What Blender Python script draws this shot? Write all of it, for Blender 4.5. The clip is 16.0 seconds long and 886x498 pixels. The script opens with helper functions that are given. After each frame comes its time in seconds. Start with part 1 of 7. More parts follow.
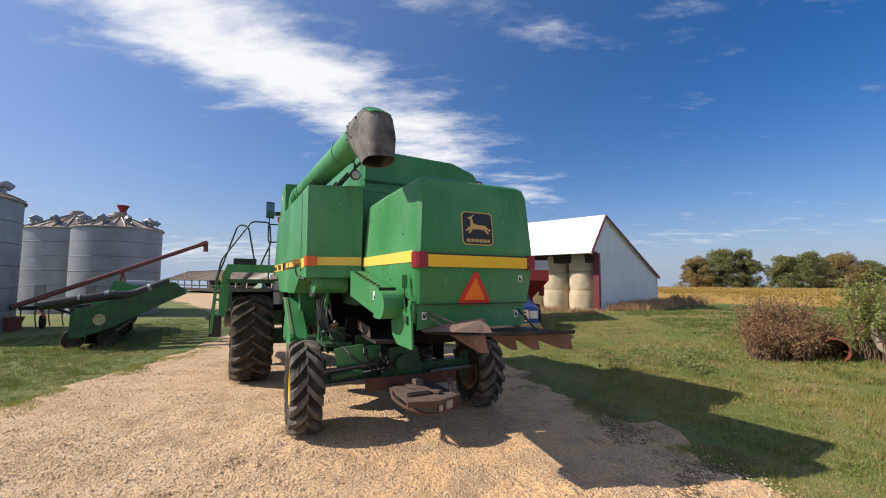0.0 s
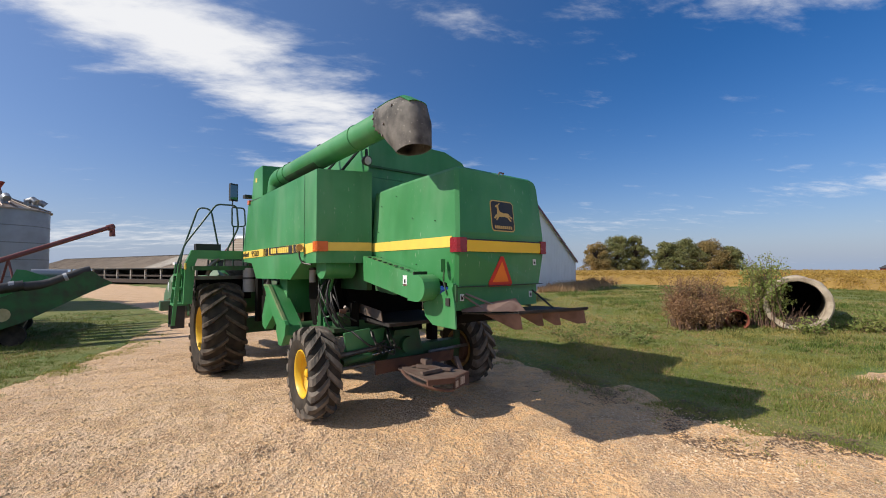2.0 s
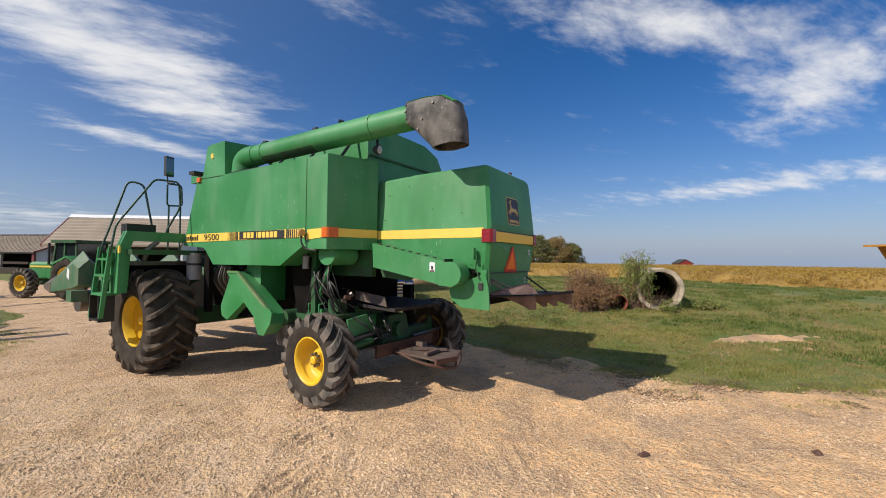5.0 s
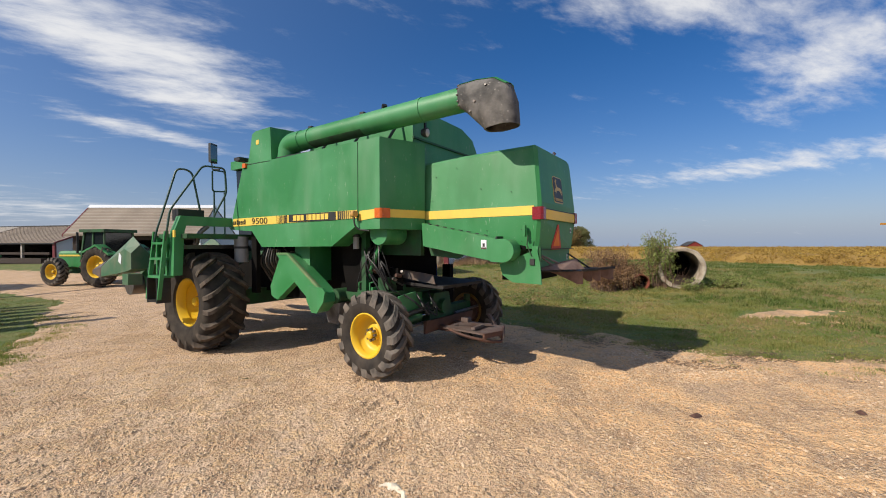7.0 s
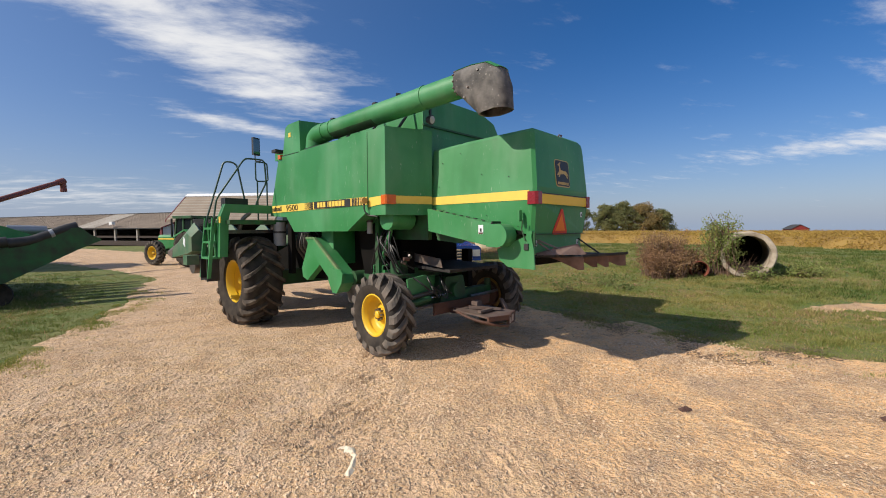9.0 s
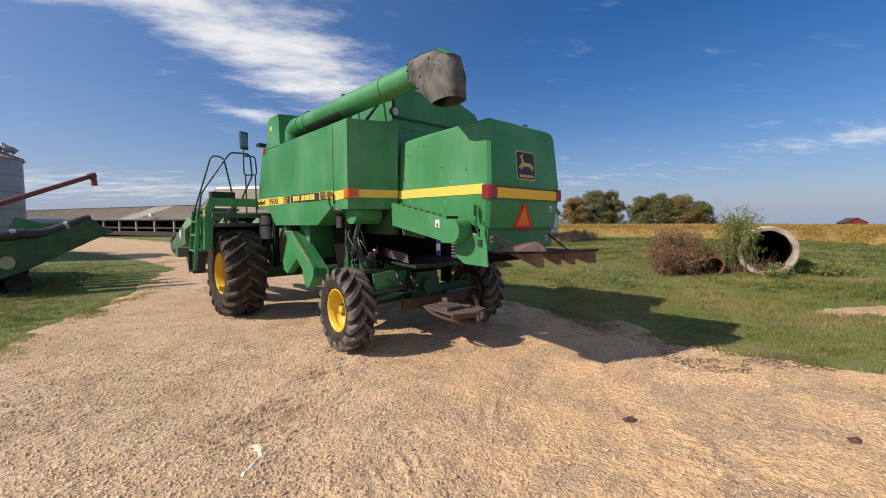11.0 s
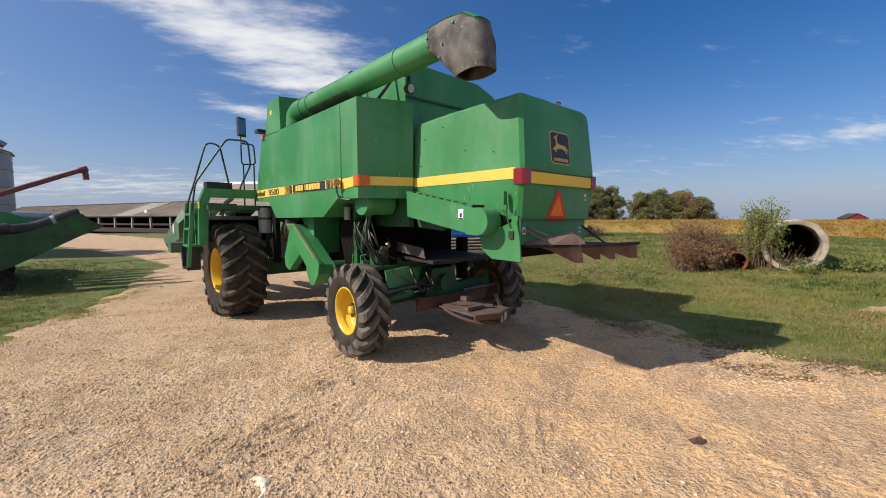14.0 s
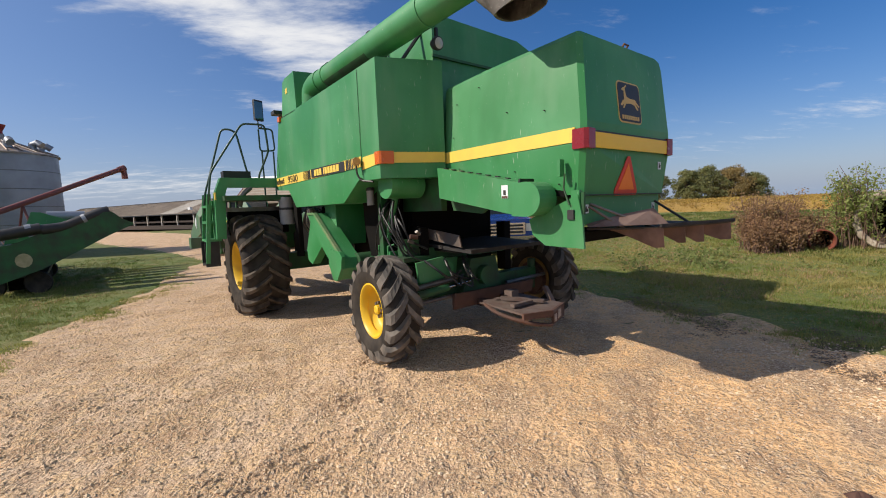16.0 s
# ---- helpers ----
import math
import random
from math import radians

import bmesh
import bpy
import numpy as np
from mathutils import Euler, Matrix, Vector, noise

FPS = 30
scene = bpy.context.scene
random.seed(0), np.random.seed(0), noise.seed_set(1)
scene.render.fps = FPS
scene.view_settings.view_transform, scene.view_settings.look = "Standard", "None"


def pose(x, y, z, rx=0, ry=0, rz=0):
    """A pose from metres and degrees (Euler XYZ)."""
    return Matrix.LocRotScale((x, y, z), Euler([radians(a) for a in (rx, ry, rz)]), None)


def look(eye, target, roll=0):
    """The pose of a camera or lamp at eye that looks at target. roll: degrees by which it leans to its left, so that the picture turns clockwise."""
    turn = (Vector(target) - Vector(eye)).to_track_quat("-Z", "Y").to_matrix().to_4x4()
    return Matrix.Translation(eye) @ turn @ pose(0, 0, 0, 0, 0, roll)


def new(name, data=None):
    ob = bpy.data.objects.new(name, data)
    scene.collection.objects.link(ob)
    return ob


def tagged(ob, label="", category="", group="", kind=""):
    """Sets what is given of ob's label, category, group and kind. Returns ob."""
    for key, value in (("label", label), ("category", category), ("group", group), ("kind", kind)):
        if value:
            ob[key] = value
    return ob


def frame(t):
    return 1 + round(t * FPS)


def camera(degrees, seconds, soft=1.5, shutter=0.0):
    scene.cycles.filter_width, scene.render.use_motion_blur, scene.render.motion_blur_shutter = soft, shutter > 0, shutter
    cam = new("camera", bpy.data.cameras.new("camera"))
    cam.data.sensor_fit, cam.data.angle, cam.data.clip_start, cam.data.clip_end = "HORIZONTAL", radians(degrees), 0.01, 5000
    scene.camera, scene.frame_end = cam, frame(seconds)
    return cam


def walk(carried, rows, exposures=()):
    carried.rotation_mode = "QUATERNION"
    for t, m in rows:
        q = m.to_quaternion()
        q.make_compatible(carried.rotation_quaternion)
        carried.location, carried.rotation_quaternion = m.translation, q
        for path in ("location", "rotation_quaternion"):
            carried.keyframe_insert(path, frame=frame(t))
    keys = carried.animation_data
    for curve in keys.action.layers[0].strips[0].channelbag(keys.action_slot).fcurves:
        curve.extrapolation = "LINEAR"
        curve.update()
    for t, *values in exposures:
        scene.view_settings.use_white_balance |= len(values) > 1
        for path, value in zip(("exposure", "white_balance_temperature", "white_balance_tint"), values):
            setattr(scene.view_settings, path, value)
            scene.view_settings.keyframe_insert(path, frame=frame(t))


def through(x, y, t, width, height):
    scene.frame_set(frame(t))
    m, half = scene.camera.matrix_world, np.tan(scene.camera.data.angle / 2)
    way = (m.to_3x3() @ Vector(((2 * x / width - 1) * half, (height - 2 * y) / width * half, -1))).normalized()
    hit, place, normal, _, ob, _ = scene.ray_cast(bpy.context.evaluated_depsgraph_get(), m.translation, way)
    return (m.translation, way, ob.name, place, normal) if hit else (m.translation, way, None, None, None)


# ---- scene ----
cam = camera(92.9, 16.0, 1.0)
PATH = [
    (0, (0.222, 0.228, 1.97), (0.084, 2.217, 2.125), 0.3),
    (0.5, (-0.044, 0.019, 1.981), (-0.111, 2.013, 2.112), 0.2),
    (1, (-0.399, 0.04, 1.924), (-0.376, 2.036, 2.036), 0.2),
    (1.5, (-0.762, 0.008, 1.932), (-0.629, 2.001, 2.035), 0.0),
    (2, (-1.078, -0.005, 1.949), (-0.816, 1.976, 2.037), -0.3),
    (2.5, (-1.42, 0.101, 1.927), (-1.024, 2.06, 2.009), -0.4),
    (3, (-1.768, 0.078, 1.911), (-1.253, 2.009, 1.989), -0.1),
    (3.5, (-2.031, 0.143, 1.876), (-1.418, 2.045, 1.957), 0.3),
    (4, (-2.359, 0.143, 1.925), (-1.663, 2.017, 1.978), 0.7),
    (4.2, (-2.525, 0.11, 1.926), (-1.785, 1.968, 1.98), 0.7),
    (6.3, (-3.467, 0.203, 1.83), (-2.554, 1.982, 1.853), 0.6),
    (6.5, (-3.535, 0.257, 1.817), (-2.635, 2.044, 1.827), 0.5),
    (7, (-3.655, 0.155, 1.801), (-2.819, 1.972, 1.78), -0.2),
    (7.5, (-3.552, 0.016, 1.812), (-2.802, 1.869, 1.758), -0.6),
    (8, (-3.308, -0.12, 1.82), (-2.644, 1.765, 1.74), -0.7),
    (10.3, (-2.075, -0.433, 1.798), (-1.685, 1.524, 1.679), 0.0),
    (10.5, (-1.954, -0.378, 1.815), (-1.574, 1.581, 1.684), -0.1),
    (11, (-1.791, -0.387, 1.842), (-1.426, 1.575, 1.71), -0.1),
    (11.5, (-1.742, -0.476, 1.859), (-1.379, 1.486, 1.725), 0.1),
    (12, (-1.672, -0.429, 1.861), (-1.298, 1.53, 1.717), 0.4),
    (12.5, (-1.588, -0.212, 1.822), (-1.207, 1.745, 1.664), 0.5),
    (13, (-1.636, -0.035, 1.786), (-1.258, 1.922, 1.628), 0.5),
    (13.5, (-1.803, 0.073, 1.781), (-1.429, 2.032, 1.624), 0.2),
    (14, (-1.969, 0.266, 1.763), (-1.596, 2.226, 1.615), -0.2),
    (14.5, (-2.036, 0.557, 1.741), (-1.668, 2.517, 1.588), -0.9),
    (15, (-2.106, 0.743, 1.725), (-1.762, 2.705, 1.55), -1.5),
    (15.5, (-2.023, 0.969, 1.693), (-1.738, 2.939, 1.498), -2.1),
    (16, (-1.859, 1.123, 1.69), (-1.653, 3.102, 1.489), -2.3),
]
walk(cam, [(t, look(eye, target, roll)) for t, eye, target, roll in PATH], [(0, 0.18), (1.0, 0.14), (3.0, 0.0), (6.5, -0.06), (8.0, -0.06), (10.5, 0.0), (16, 0.0)])

# ---- world, sun, exposure ----
SKY, SKY_SAT, CLOUD_WHITE, HAZE = 0.107, 1.33, (8.2, 8.2, 8.3), (3.3, 4.15, 5.7)
SKY_TINT = (0.95, 0.86, 0.99)
SUN_FROM = Vector((-1.248, -0.155, 1.0)).normalized()
world = bpy.data.worlds.new("sky")
scene.world = world
world.use_nodes = True


# clouds: centre on the cloud layer, the way it stretches, half length, half width, strength
# The last two lie out of view, added overhead and behind for neutral fill.
CLOUDS = [((-0.72, 1.45), (0.56, 0.83), 0.85, 0.30, 0.50), ((-0.30, 2.10), (0.45, 0.89), 0.62, 0.34, 0.46), ((-0.50, 2.88), (0.85, 0.52), 0.55, 0.14, 0.34), ((0.35, 2.95), (0.5, 0.86), 0.55, 0.20, 0.26), ((0.12, 1.28), (0.9, 0.43), 0.35, 0.16, 0.20), ((1.30, 0.92), (0.93, -0.37), 0.55, 0.17, 0.34), ((2.10, 0.90), (0.8, 0.6), 0.55, 0.28, 0.36), ((3.30, 1.70), (0.3, -0.95), 1.3, 0.36, 0.30), ((-2.6, 4.8), (0.9, 0.4), 2.6, 0.8, 0.24), ((2.1, 4.2), (0.7, -0.7), 1.4, 0.5, 0.16), ((0.3, -1.0), (0.9, 0.4), 1.9, 0.85, 0.34), ((-0.4, -3.4), (0.9, -0.3), 3.5, 1.3, 0.34)]


def build_sky():
    nt = world.node_tree
    nt.nodes.clear()
    N, L = nt.nodes.new, nt.links.new

    def op(kind, *ins):
        n = N("ShaderNodeMath")
        n.operation = kind
        for i, v in enumerate(ins):
            if isinstance(v, (int, float)):
                n.inputs[i].default_value = v
            else:
                L(v, n.inputs[i])
        return n.outputs[0]

    out, bg = N("ShaderNodeOutputWorld"), N("ShaderNodeBackground")
    sky = N("ShaderNodeTexSky")
    sky.sky_type, sky.sun_disc = "NISHITA", False
    sky.sun_elevation = math.asin(SUN_FROM.z)
    sky.sun_rotation = math.atan2(SUN_FROM.x, SUN_FROM.y)
    sky.air_density, sky.dust_density, sky.ozone_density = 1.0, 1.0, 4.0
    hue = N("ShaderNodeHueSaturation")
    hue.inputs["Saturation"].default_value, hue.inputs["Value"].default_value = SKY_SAT, 1.0
    L(sky.outputs[0], hue.inputs["Color"])
    tc, sep = N("ShaderNodeTexCoord"), N("ShaderNodeSeparateXYZ")
    L(tc.outputs["Generated"], sep.inputs[0])
    up = op("ADD", op("MAXIMUM", sep.outputs[2], 0.0), 0.12)
    px, py = op("DIVIDE", sep.outputs[0], up), op("DIVIDE", sep.outputs[1], up)
    flat = N("ShaderNodeCombineXYZ")
    L(px, flat.inputs[0])
    L(py, flat.inputs[1])
    mask = None
    for (cx, cy), (ux, uy), la, lb, k in CLOUDS:
        dx, dy = op("SUBTRACT", px, cx), op("SUBTRACT", py, cy)
        u = op("DIVIDE", op("ADD", op("MULTIPLY", dx, ux), op("MULTIPLY", dy, uy)), la)
        v = op("DIVIDE", op("ADD", op("MULTIPLY", dx, -uy), op("MULTIPLY", dy, ux)), lb)
        g = op("MULTIPLY", op("POWER", 2.72, op("MULTIPLY", op("ADD", op("MULTIPLY", u, u), op("MULTIPLY", v, v)), -1.0)), k)
        mask = g if mask is None else op("MAXIMUM", mask, g)
    turn = N("ShaderNodeMapping")
    turn.inputs["Rotation"].default_value = (0, 0, radians(-56))
    turn.inputs["Scale"].default_value = (1.0, 2.1, 1.0)
    L(flat.outputs[0], turn.inputs[0])
    n1, n2 = N("ShaderNodeTexNoise"), N("ShaderNodeTexNoise")
    for n, sc, det in ((n1, 2.4, 9), (n2, 7.0, 6)):
        n.inputs["Scale"].default_value, n.inputs["Detail"].default_value, n.inputs["Roughness"].default_value = sc, det, 0.62
        n.inputs["Distortion"].default_value = 0.25
        L(turn.outputs[0], n.inputs["Vector"])
    dens = op("ADD", op("ADD", op("MULTIPLY", n1.outputs[0], 0.75), op("MULTIPLY", n2.outputs[0], 0.25)), mask)
    cover = N("ShaderNodeMapRange")
    cover.interpolation_type = "SMOOTHSTEP"
    cover.inputs["From Min"].default_value, cover.inputs["From Max"].default_value, cover.inputs["To Max"].default_value = 0.58, 1.01, 0.95
    L(dens, cover.inputs[0])
    haze = N("ShaderNodeMix")
    haze.data_type = "RGBA"
    low = op("POWER", op("SUBTRACT", 1.0, op("MINIMUM", op("MAXIMUM", sep.outputs[2], 0.0), 1.0)), 9.0)
    facing = N("ShaderNodeVectorMath")
    facing.operation = "DOT_PRODUCT"
    L(tc.outputs["Generated"], facing.inputs[0])
    facing.inputs[1].default_value = tuple(SUN_FROM)
    glow = op("MULTIPLY", op("POWER", op("MAXIMUM", op("ADD", op("MULTIPLY", facing.outputs["Value"], 0.77), 0.23), 0.0), 1.5), 0.46)
    L(op("MINIMUM", op("ADD", op("MULTIPLY", low, 0.78), glow), 1.0), haze.inputs["Factor"])
    tint = N("ShaderNodeMix")
    tint.data_type, tint.blend_type = "RGBA", "MULTIPLY"
    tint.inputs["Factor"].default_value, tint.inputs["B"].default_value = 1.0, (*SKY_TINT, 1)
    L(hue.outputs[0], tint.inputs["A"])
    L(tint.outputs["Result"], haze.inputs["A"])
    haze.inputs["B"].default_value = (*HAZE, 1)
    mix = N("ShaderNodeMix")
    mix.data_type = "RGBA"
    L(cover.outputs[0], mix.inputs["Factor"])
    L(haze.outputs["Result"], mix.inputs["A"])
    mix.inputs["B"].default_value = (*CLOUD_WHITE, 1)
    L(mix.outputs["Result"], bg.inputs["Color"])
    bg.inputs["Strength"].default_value = SKY
    L(bg.outputs[0], out.inputs["Surface"])


build_sky()
sun = new("sun", bpy.data.lights.new("sun", "SUN"))
sun.data.energy, sun.data.angle, sun.data.color = 5.2, radians(0.5), (1.0, 0.91, 0.78)
sun.matrix_world = look((0, 0, 0), -SUN_FROM)


# ---- shape helpers ----
def part(name, bm, material, parent=None, label="", smooth=False, bevel=0.0):
    """One bmesh as one mesh object, under a thing or a part."""
    if bevel:
        sharp = [e for e in bm.edges if len(e.link_faces) == 2 and e.calc_face_angle(0) > 0.5]
        bmesh.ops.bevel(bm, geom=sharp, offset=bevel, segments=2, profile=0.6, affect="EDGES", clamp_overlap=True)
    bmesh.ops.recalc_face_normals(bm, faces=bm.faces)
    me = bpy.data.meshes.new(name)
    bm.to_mesh(me)
    bm.free()
    me.materials.append(material)
    if smooth:
        me.shade_smooth()
        me.set_sharp_from_angle(angle=0.7)
    ob = new(name, me)
    ob.parent = parent
    if label:
        ob["label"] = label
    return ob


def thing(name, m, label, category, group="", kind=""):
    ob = new(name)
    ob.matrix_world = m
    ob.empty_display_size = 0.2
    return tagged(ob, label, category, group, kind)


def box(x0, x1, y0, y1, z0, z1, bm=None):
    bm = bm or bmesh.new()
    v = [bm.verts.new((x, y, z)) for x in (x0, x1) for y in (y0, y1) for z in (z0, z1)]
    for f in ((0, 1, 3, 2), (4, 6, 7, 5), (0, 4, 5, 1), (2, 3, 7, 6), (0, 2, 6, 4), (1, 5, 7, 3)):
        bm.faces.new([v[i] for i in f])
    return bm


def hull(rings, bm=None, caps=True):
    """Rings of equally many points, joined one to the next."""
    bm = bm or bmesh.new()
    vs = [[bm.verts.new(p) for p in ring] for ring in rings]
    n = len(vs[0])
    for a, b in zip(vs, vs[1:]):
        for i in range(n):
            bm.faces.new((a[i], a[(i + 1) % n], b[(i + 1) % n], b[i]))
    if caps:
        bm.faces.new(vs[0][::-1])
        bm.faces.new(vs[-1])
    return bm


def prism(profile, x0, x1, bm=None):
    """A (y, z) outline drawn out along x."""
    return hull([[(x, y, z) for y, z in profile] for x in (x0, x1)], bm)


def circle(c, axis, r, n=16, start=0.0):
    axis = Vector(axis).normalized()
    u = axis.orthogonal().normalized()
    if abs(axis.z) < 0.99:
        u = axis.cross(Vector((0, 0, 1))).normalized()
    w = axis.cross(u)
    return [tuple(Vector(c) + r * (math.cos(start + a) * u + math.sin(start + a) * w)) for a in (2 * math.pi * i / n for i in range(n))]


def rod(p, q, r, r2=None, n=12, bm=None, caps=True):
    d = Vector(q) - Vector(p)
    return hull([circle(p, d, r, n), circle(q, d, r if r2 is None else r2, n)], bm, caps)


def pipe(points, r, n=8, bm=None, bend=0.0):
    """A round bar along points; bend rounds its corners."""
    pts = [Vector(p) for p in points]
    if bend:
        new_pts = [pts[0]]
        for a, b, c in zip(pts, pts[1:], pts[2:]):
            k = min(bend, (a - b).length * 0.45, (c - b).length * 0.45)
            s, e = b + (a - b).normalized() * k, b + (c - b).normalized() * k
            for i in range(5):
                t = i / 4
                new_pts.append(s * (1 - t) ** 2 + b * 2 * t * (1 - t) + e * t * t)
        pts = new_pts + [pts[-1]]
    bm = bm or bmesh.new()
    rings, u = [], None
    for i, p in enumerate(pts):
        d = (pts[min(i + 1, len(pts) - 1)] - pts[max(i - 1, 0)]).normalized()
        if u is None:
            u = d.orthogonal().normalized()
        u = (u - d * u.dot(d)).normalized()
        w = d.cross(u)
        rr = r[i] if isinstance(r, (list, tuple)) else r
        rings.append([tuple(p + rr * (math.cos(a) * u + math.sin(a) * w)) for a in (2 * math.pi * k / n for k in range(n))])
    return hull(rings, bm)


def lathe(profile, n=32, bm=None, closed=False):
    """(radius, x) pairs turned round the x axis."""
    bm = bm or bmesh.new()
    rings = [[bm.verts.new((x, r * math.cos(2 * math.pi * i / n), r * math.sin(2 * math.pi * i / n))) for i in range(n)] for r, x in profile]
    pairs = list(zip(rings, rings[1:])) + ([(rings[-1], rings[0])] if closed else [])
    for a, b in pairs:
        for i in range(n):
            bm.faces.new((a[i], a[(i + 1) % n], b[(i + 1) % n], b[i]))
    if not closed:
        for ring in (rings[0], rings[-1]):
            bm.faces.new(ring)
    return bm


def moved(bm, m):
    bmesh.ops.transform(bm, matrix=m, verts=bm.verts)
    return bm


def smoothstep(a, b, x):
    t = min(1, max(0, (x - a) / (b - a)))
    return t * t * (3 - 2 * t)


# ---- materials ----
def mat(name, base, rough=0.6, metal=0.0, second=None, scale=8.0, amount=0.5, bump=0.0, bump_scale=60.0, specks=None, rough_var=0.1, per_object=0.0, coord="Object"):
    """A surface with variation at two scales: soft patches towards a second colour, and fine grain in relief."""
    m = bpy.data.materials.new(name)
    m.use_nodes = True
    nt = m.node_tree
    N, L = nt.nodes.new, nt.links.new
    b = nt.nodes["Principled BSDF"]
    b.inputs["Metallic"].default_value = metal
    tc = N("ShaderNodeTexCoord")
    n1, n2 = N("ShaderNodeTexNoise"), N("ShaderNodeTexNoise")
    n1.inputs["Scale"].default_value, n1.inputs["Detail"].default_value = scale, 6
    n2.inputs["Scale"].default_value, n2.inputs["Detail"].default_value = bump_scale, 4
    L(tc.outputs[coord], n1.inputs["Vector"])
    L(tc.outputs[coord], n2.inputs["Vector"])
    ramp = N("ShaderNodeMapRange")
    ramp.inputs["From Min"].default_value, ramp.inputs["From Max"].default_value = 0.35, 0.7
    ramp.inputs["To Max"].default_value = amount
    L(n1.outputs[0], ramp.inputs[0])
    mix = N("ShaderNodeMix")
    mix.data_type = "RGBA"
    mix.inputs["A"].default_value = (*base, 1)
    mix.inputs["B"].default_value = (*(second or [c * 0.7 for c in base]), 1)
    L(ramp.outputs[0], mix.inputs["Factor"])
    colour = mix.outputs["Result"]
    if specks:
        r2 = N("ShaderNodeMapRange")
        r2.inputs["From Min"].default_value, r2.inputs["From Max"].default_value = specks[1], specks[1] + 0.08
        L(n2.outputs[0], r2.inputs[0])
        mix2 = N("ShaderNodeMix")
        mix2.data_type = "RGBA"
        mix2.inputs["B"].default_value = (*specks[0], 1)
        L(colour, mix2.inputs["A"])
        L(r2.outputs[0], mix2.inputs["Factor"])
        colour = mix2.outputs["Result"]
    if per_object:
        info, hsv, mr = N("ShaderNodeObjectInfo"), N("ShaderNodeHueSaturation"), N("ShaderNodeMapRange")
        mr.inputs["To Min"].default_value, mr.inputs["To Max"].default_value = 1 - per_object, 1 + per_object
        L(info.outputs["Random"], mr.inputs[0])
        L(mr.outputs[0], hsv.inputs["Value"])
        L(colour, hsv.inputs["Color"])
        colour = hsv.outputs[0]
    L(colour, b.inputs["Base Color"])
    rr = N("ShaderNodeMapRange")
    rr.inputs["To Min"].default_value, rr.inputs["To Max"].default_value = max(0.02, rough - rough_var), min(1, rough + rough_var)
    L(n1.outputs[0], rr.inputs[0])
    L(rr.outputs[0], b.inputs["Roughness"])
    if bump:
        bp = N("ShaderNodeBump")
        bp.inputs["Strength"].default_value, bp.inputs["Distance"].default_value = 1.0, bump
        L(n2.outputs[0], bp.inputs["Height"])
        L(bp.outputs[0], b.inputs["Normal"])
    return m


def paint_mat(name, base, faded, dust, scratch=0.69):
    """Old enamel: faded patches, a film of dust, pale scratches and runs down the sheet."""
    m = bpy.data.materials.new(name)
    m.use_nodes = True
    nt = m.node_tree
    N, L = nt.nodes.new, nt.links.new
    b = nt.nodes["Principled BSDF"]
    tc = N("ShaderNodeTexCoord")

    def noise_tex(scale, detail, stretch=(1, 1, 1), dist=0.0):
        mp, n = N("ShaderNodeMapping"), N("ShaderNodeTexNoise")
        mp.inputs["Scale"].default_value = stretch
        n.inputs["Scale"].default_value, n.inputs["Detail"].default_value, n.inputs["Distortion"].default_value = scale, detail, dist
        L(tc.outputs["Object"], mp.inputs[0])
        L(mp.outputs[0], n.inputs["Vector"])
        return n.outputs[0]

    def band(src, lo, hi, top):
        r = N("ShaderNodeMapRange")
        r.inputs["From Min"].default_value, r.inputs["From Max"].default_value, r.inputs["To Max"].default_value = lo, hi, top
        L(src, r.inputs[0])
        return r.outputs[0]

    def over(f, a, c):
        x = N("ShaderNodeMix")
        x.data_type = "RGBA"
        if isinstance(a, tuple):
            x.inputs["A"].default_value = (*a, 1)
        else:
            L(a, x.inputs["A"])
        x.inputs["B"].default_value = (*c, 1)
        L(f, x.inputs["Factor"])
        return x.outputs["Result"]

    patch = noise_tex(1.1, 5, dist=0.3)
    col = over(band(patch, 0.38, 0.66, 0.8), base, faded)
    col = over(band(noise_tex(2.6, 8, (1, 1, 0.35)), 0.50, 0.74, 0.45), col, dust)
    runs = N("ShaderNodeMath")
    runs.operation = "MULTIPLY"
    L(band(noise_tex(1.0, 2, (60, 60, 9)), scratch - 0.01, scratch + 0.04, 0.55), runs.inputs[0])
    L(band(noise_tex(1.7, 2), 0.50, 0.64, 1.0), runs.inputs[1])
    col = over(runs.outputs[0], col, (0.50, 0.54, 0.44))
    col = over(band(noise_tex(1.0, 4, (5, 5, 0.9)), 0.52, 0.75, 0.30), col, (0.022, 0.13, 0.035))
    col = over(band(noise_tex(46, 3), 0.72, 0.76, 0.6), col, (0.36, 0.40, 0.30))
    L(col, b.inputs["Base Color"])
    L(band(patch, 0.2, 0.8, 0.0), b.inputs["Metallic"])
    rr = N("ShaderNodeMapRange")
    rr.inputs["To Min"].default_value, rr.inputs["To Max"].default_value = 0.34, 0.62
    L(patch, rr.inputs[0])
    L(rr.outputs[0], b.inputs["Roughness"])
    bp = N("ShaderNodeBump")
    bp.inputs["Distance"].default_value = 0.004
    L(noise_tex(2.2, 3), bp.inputs["Height"])
    L(bp.outputs[0], b.inputs["Normal"])
    return m


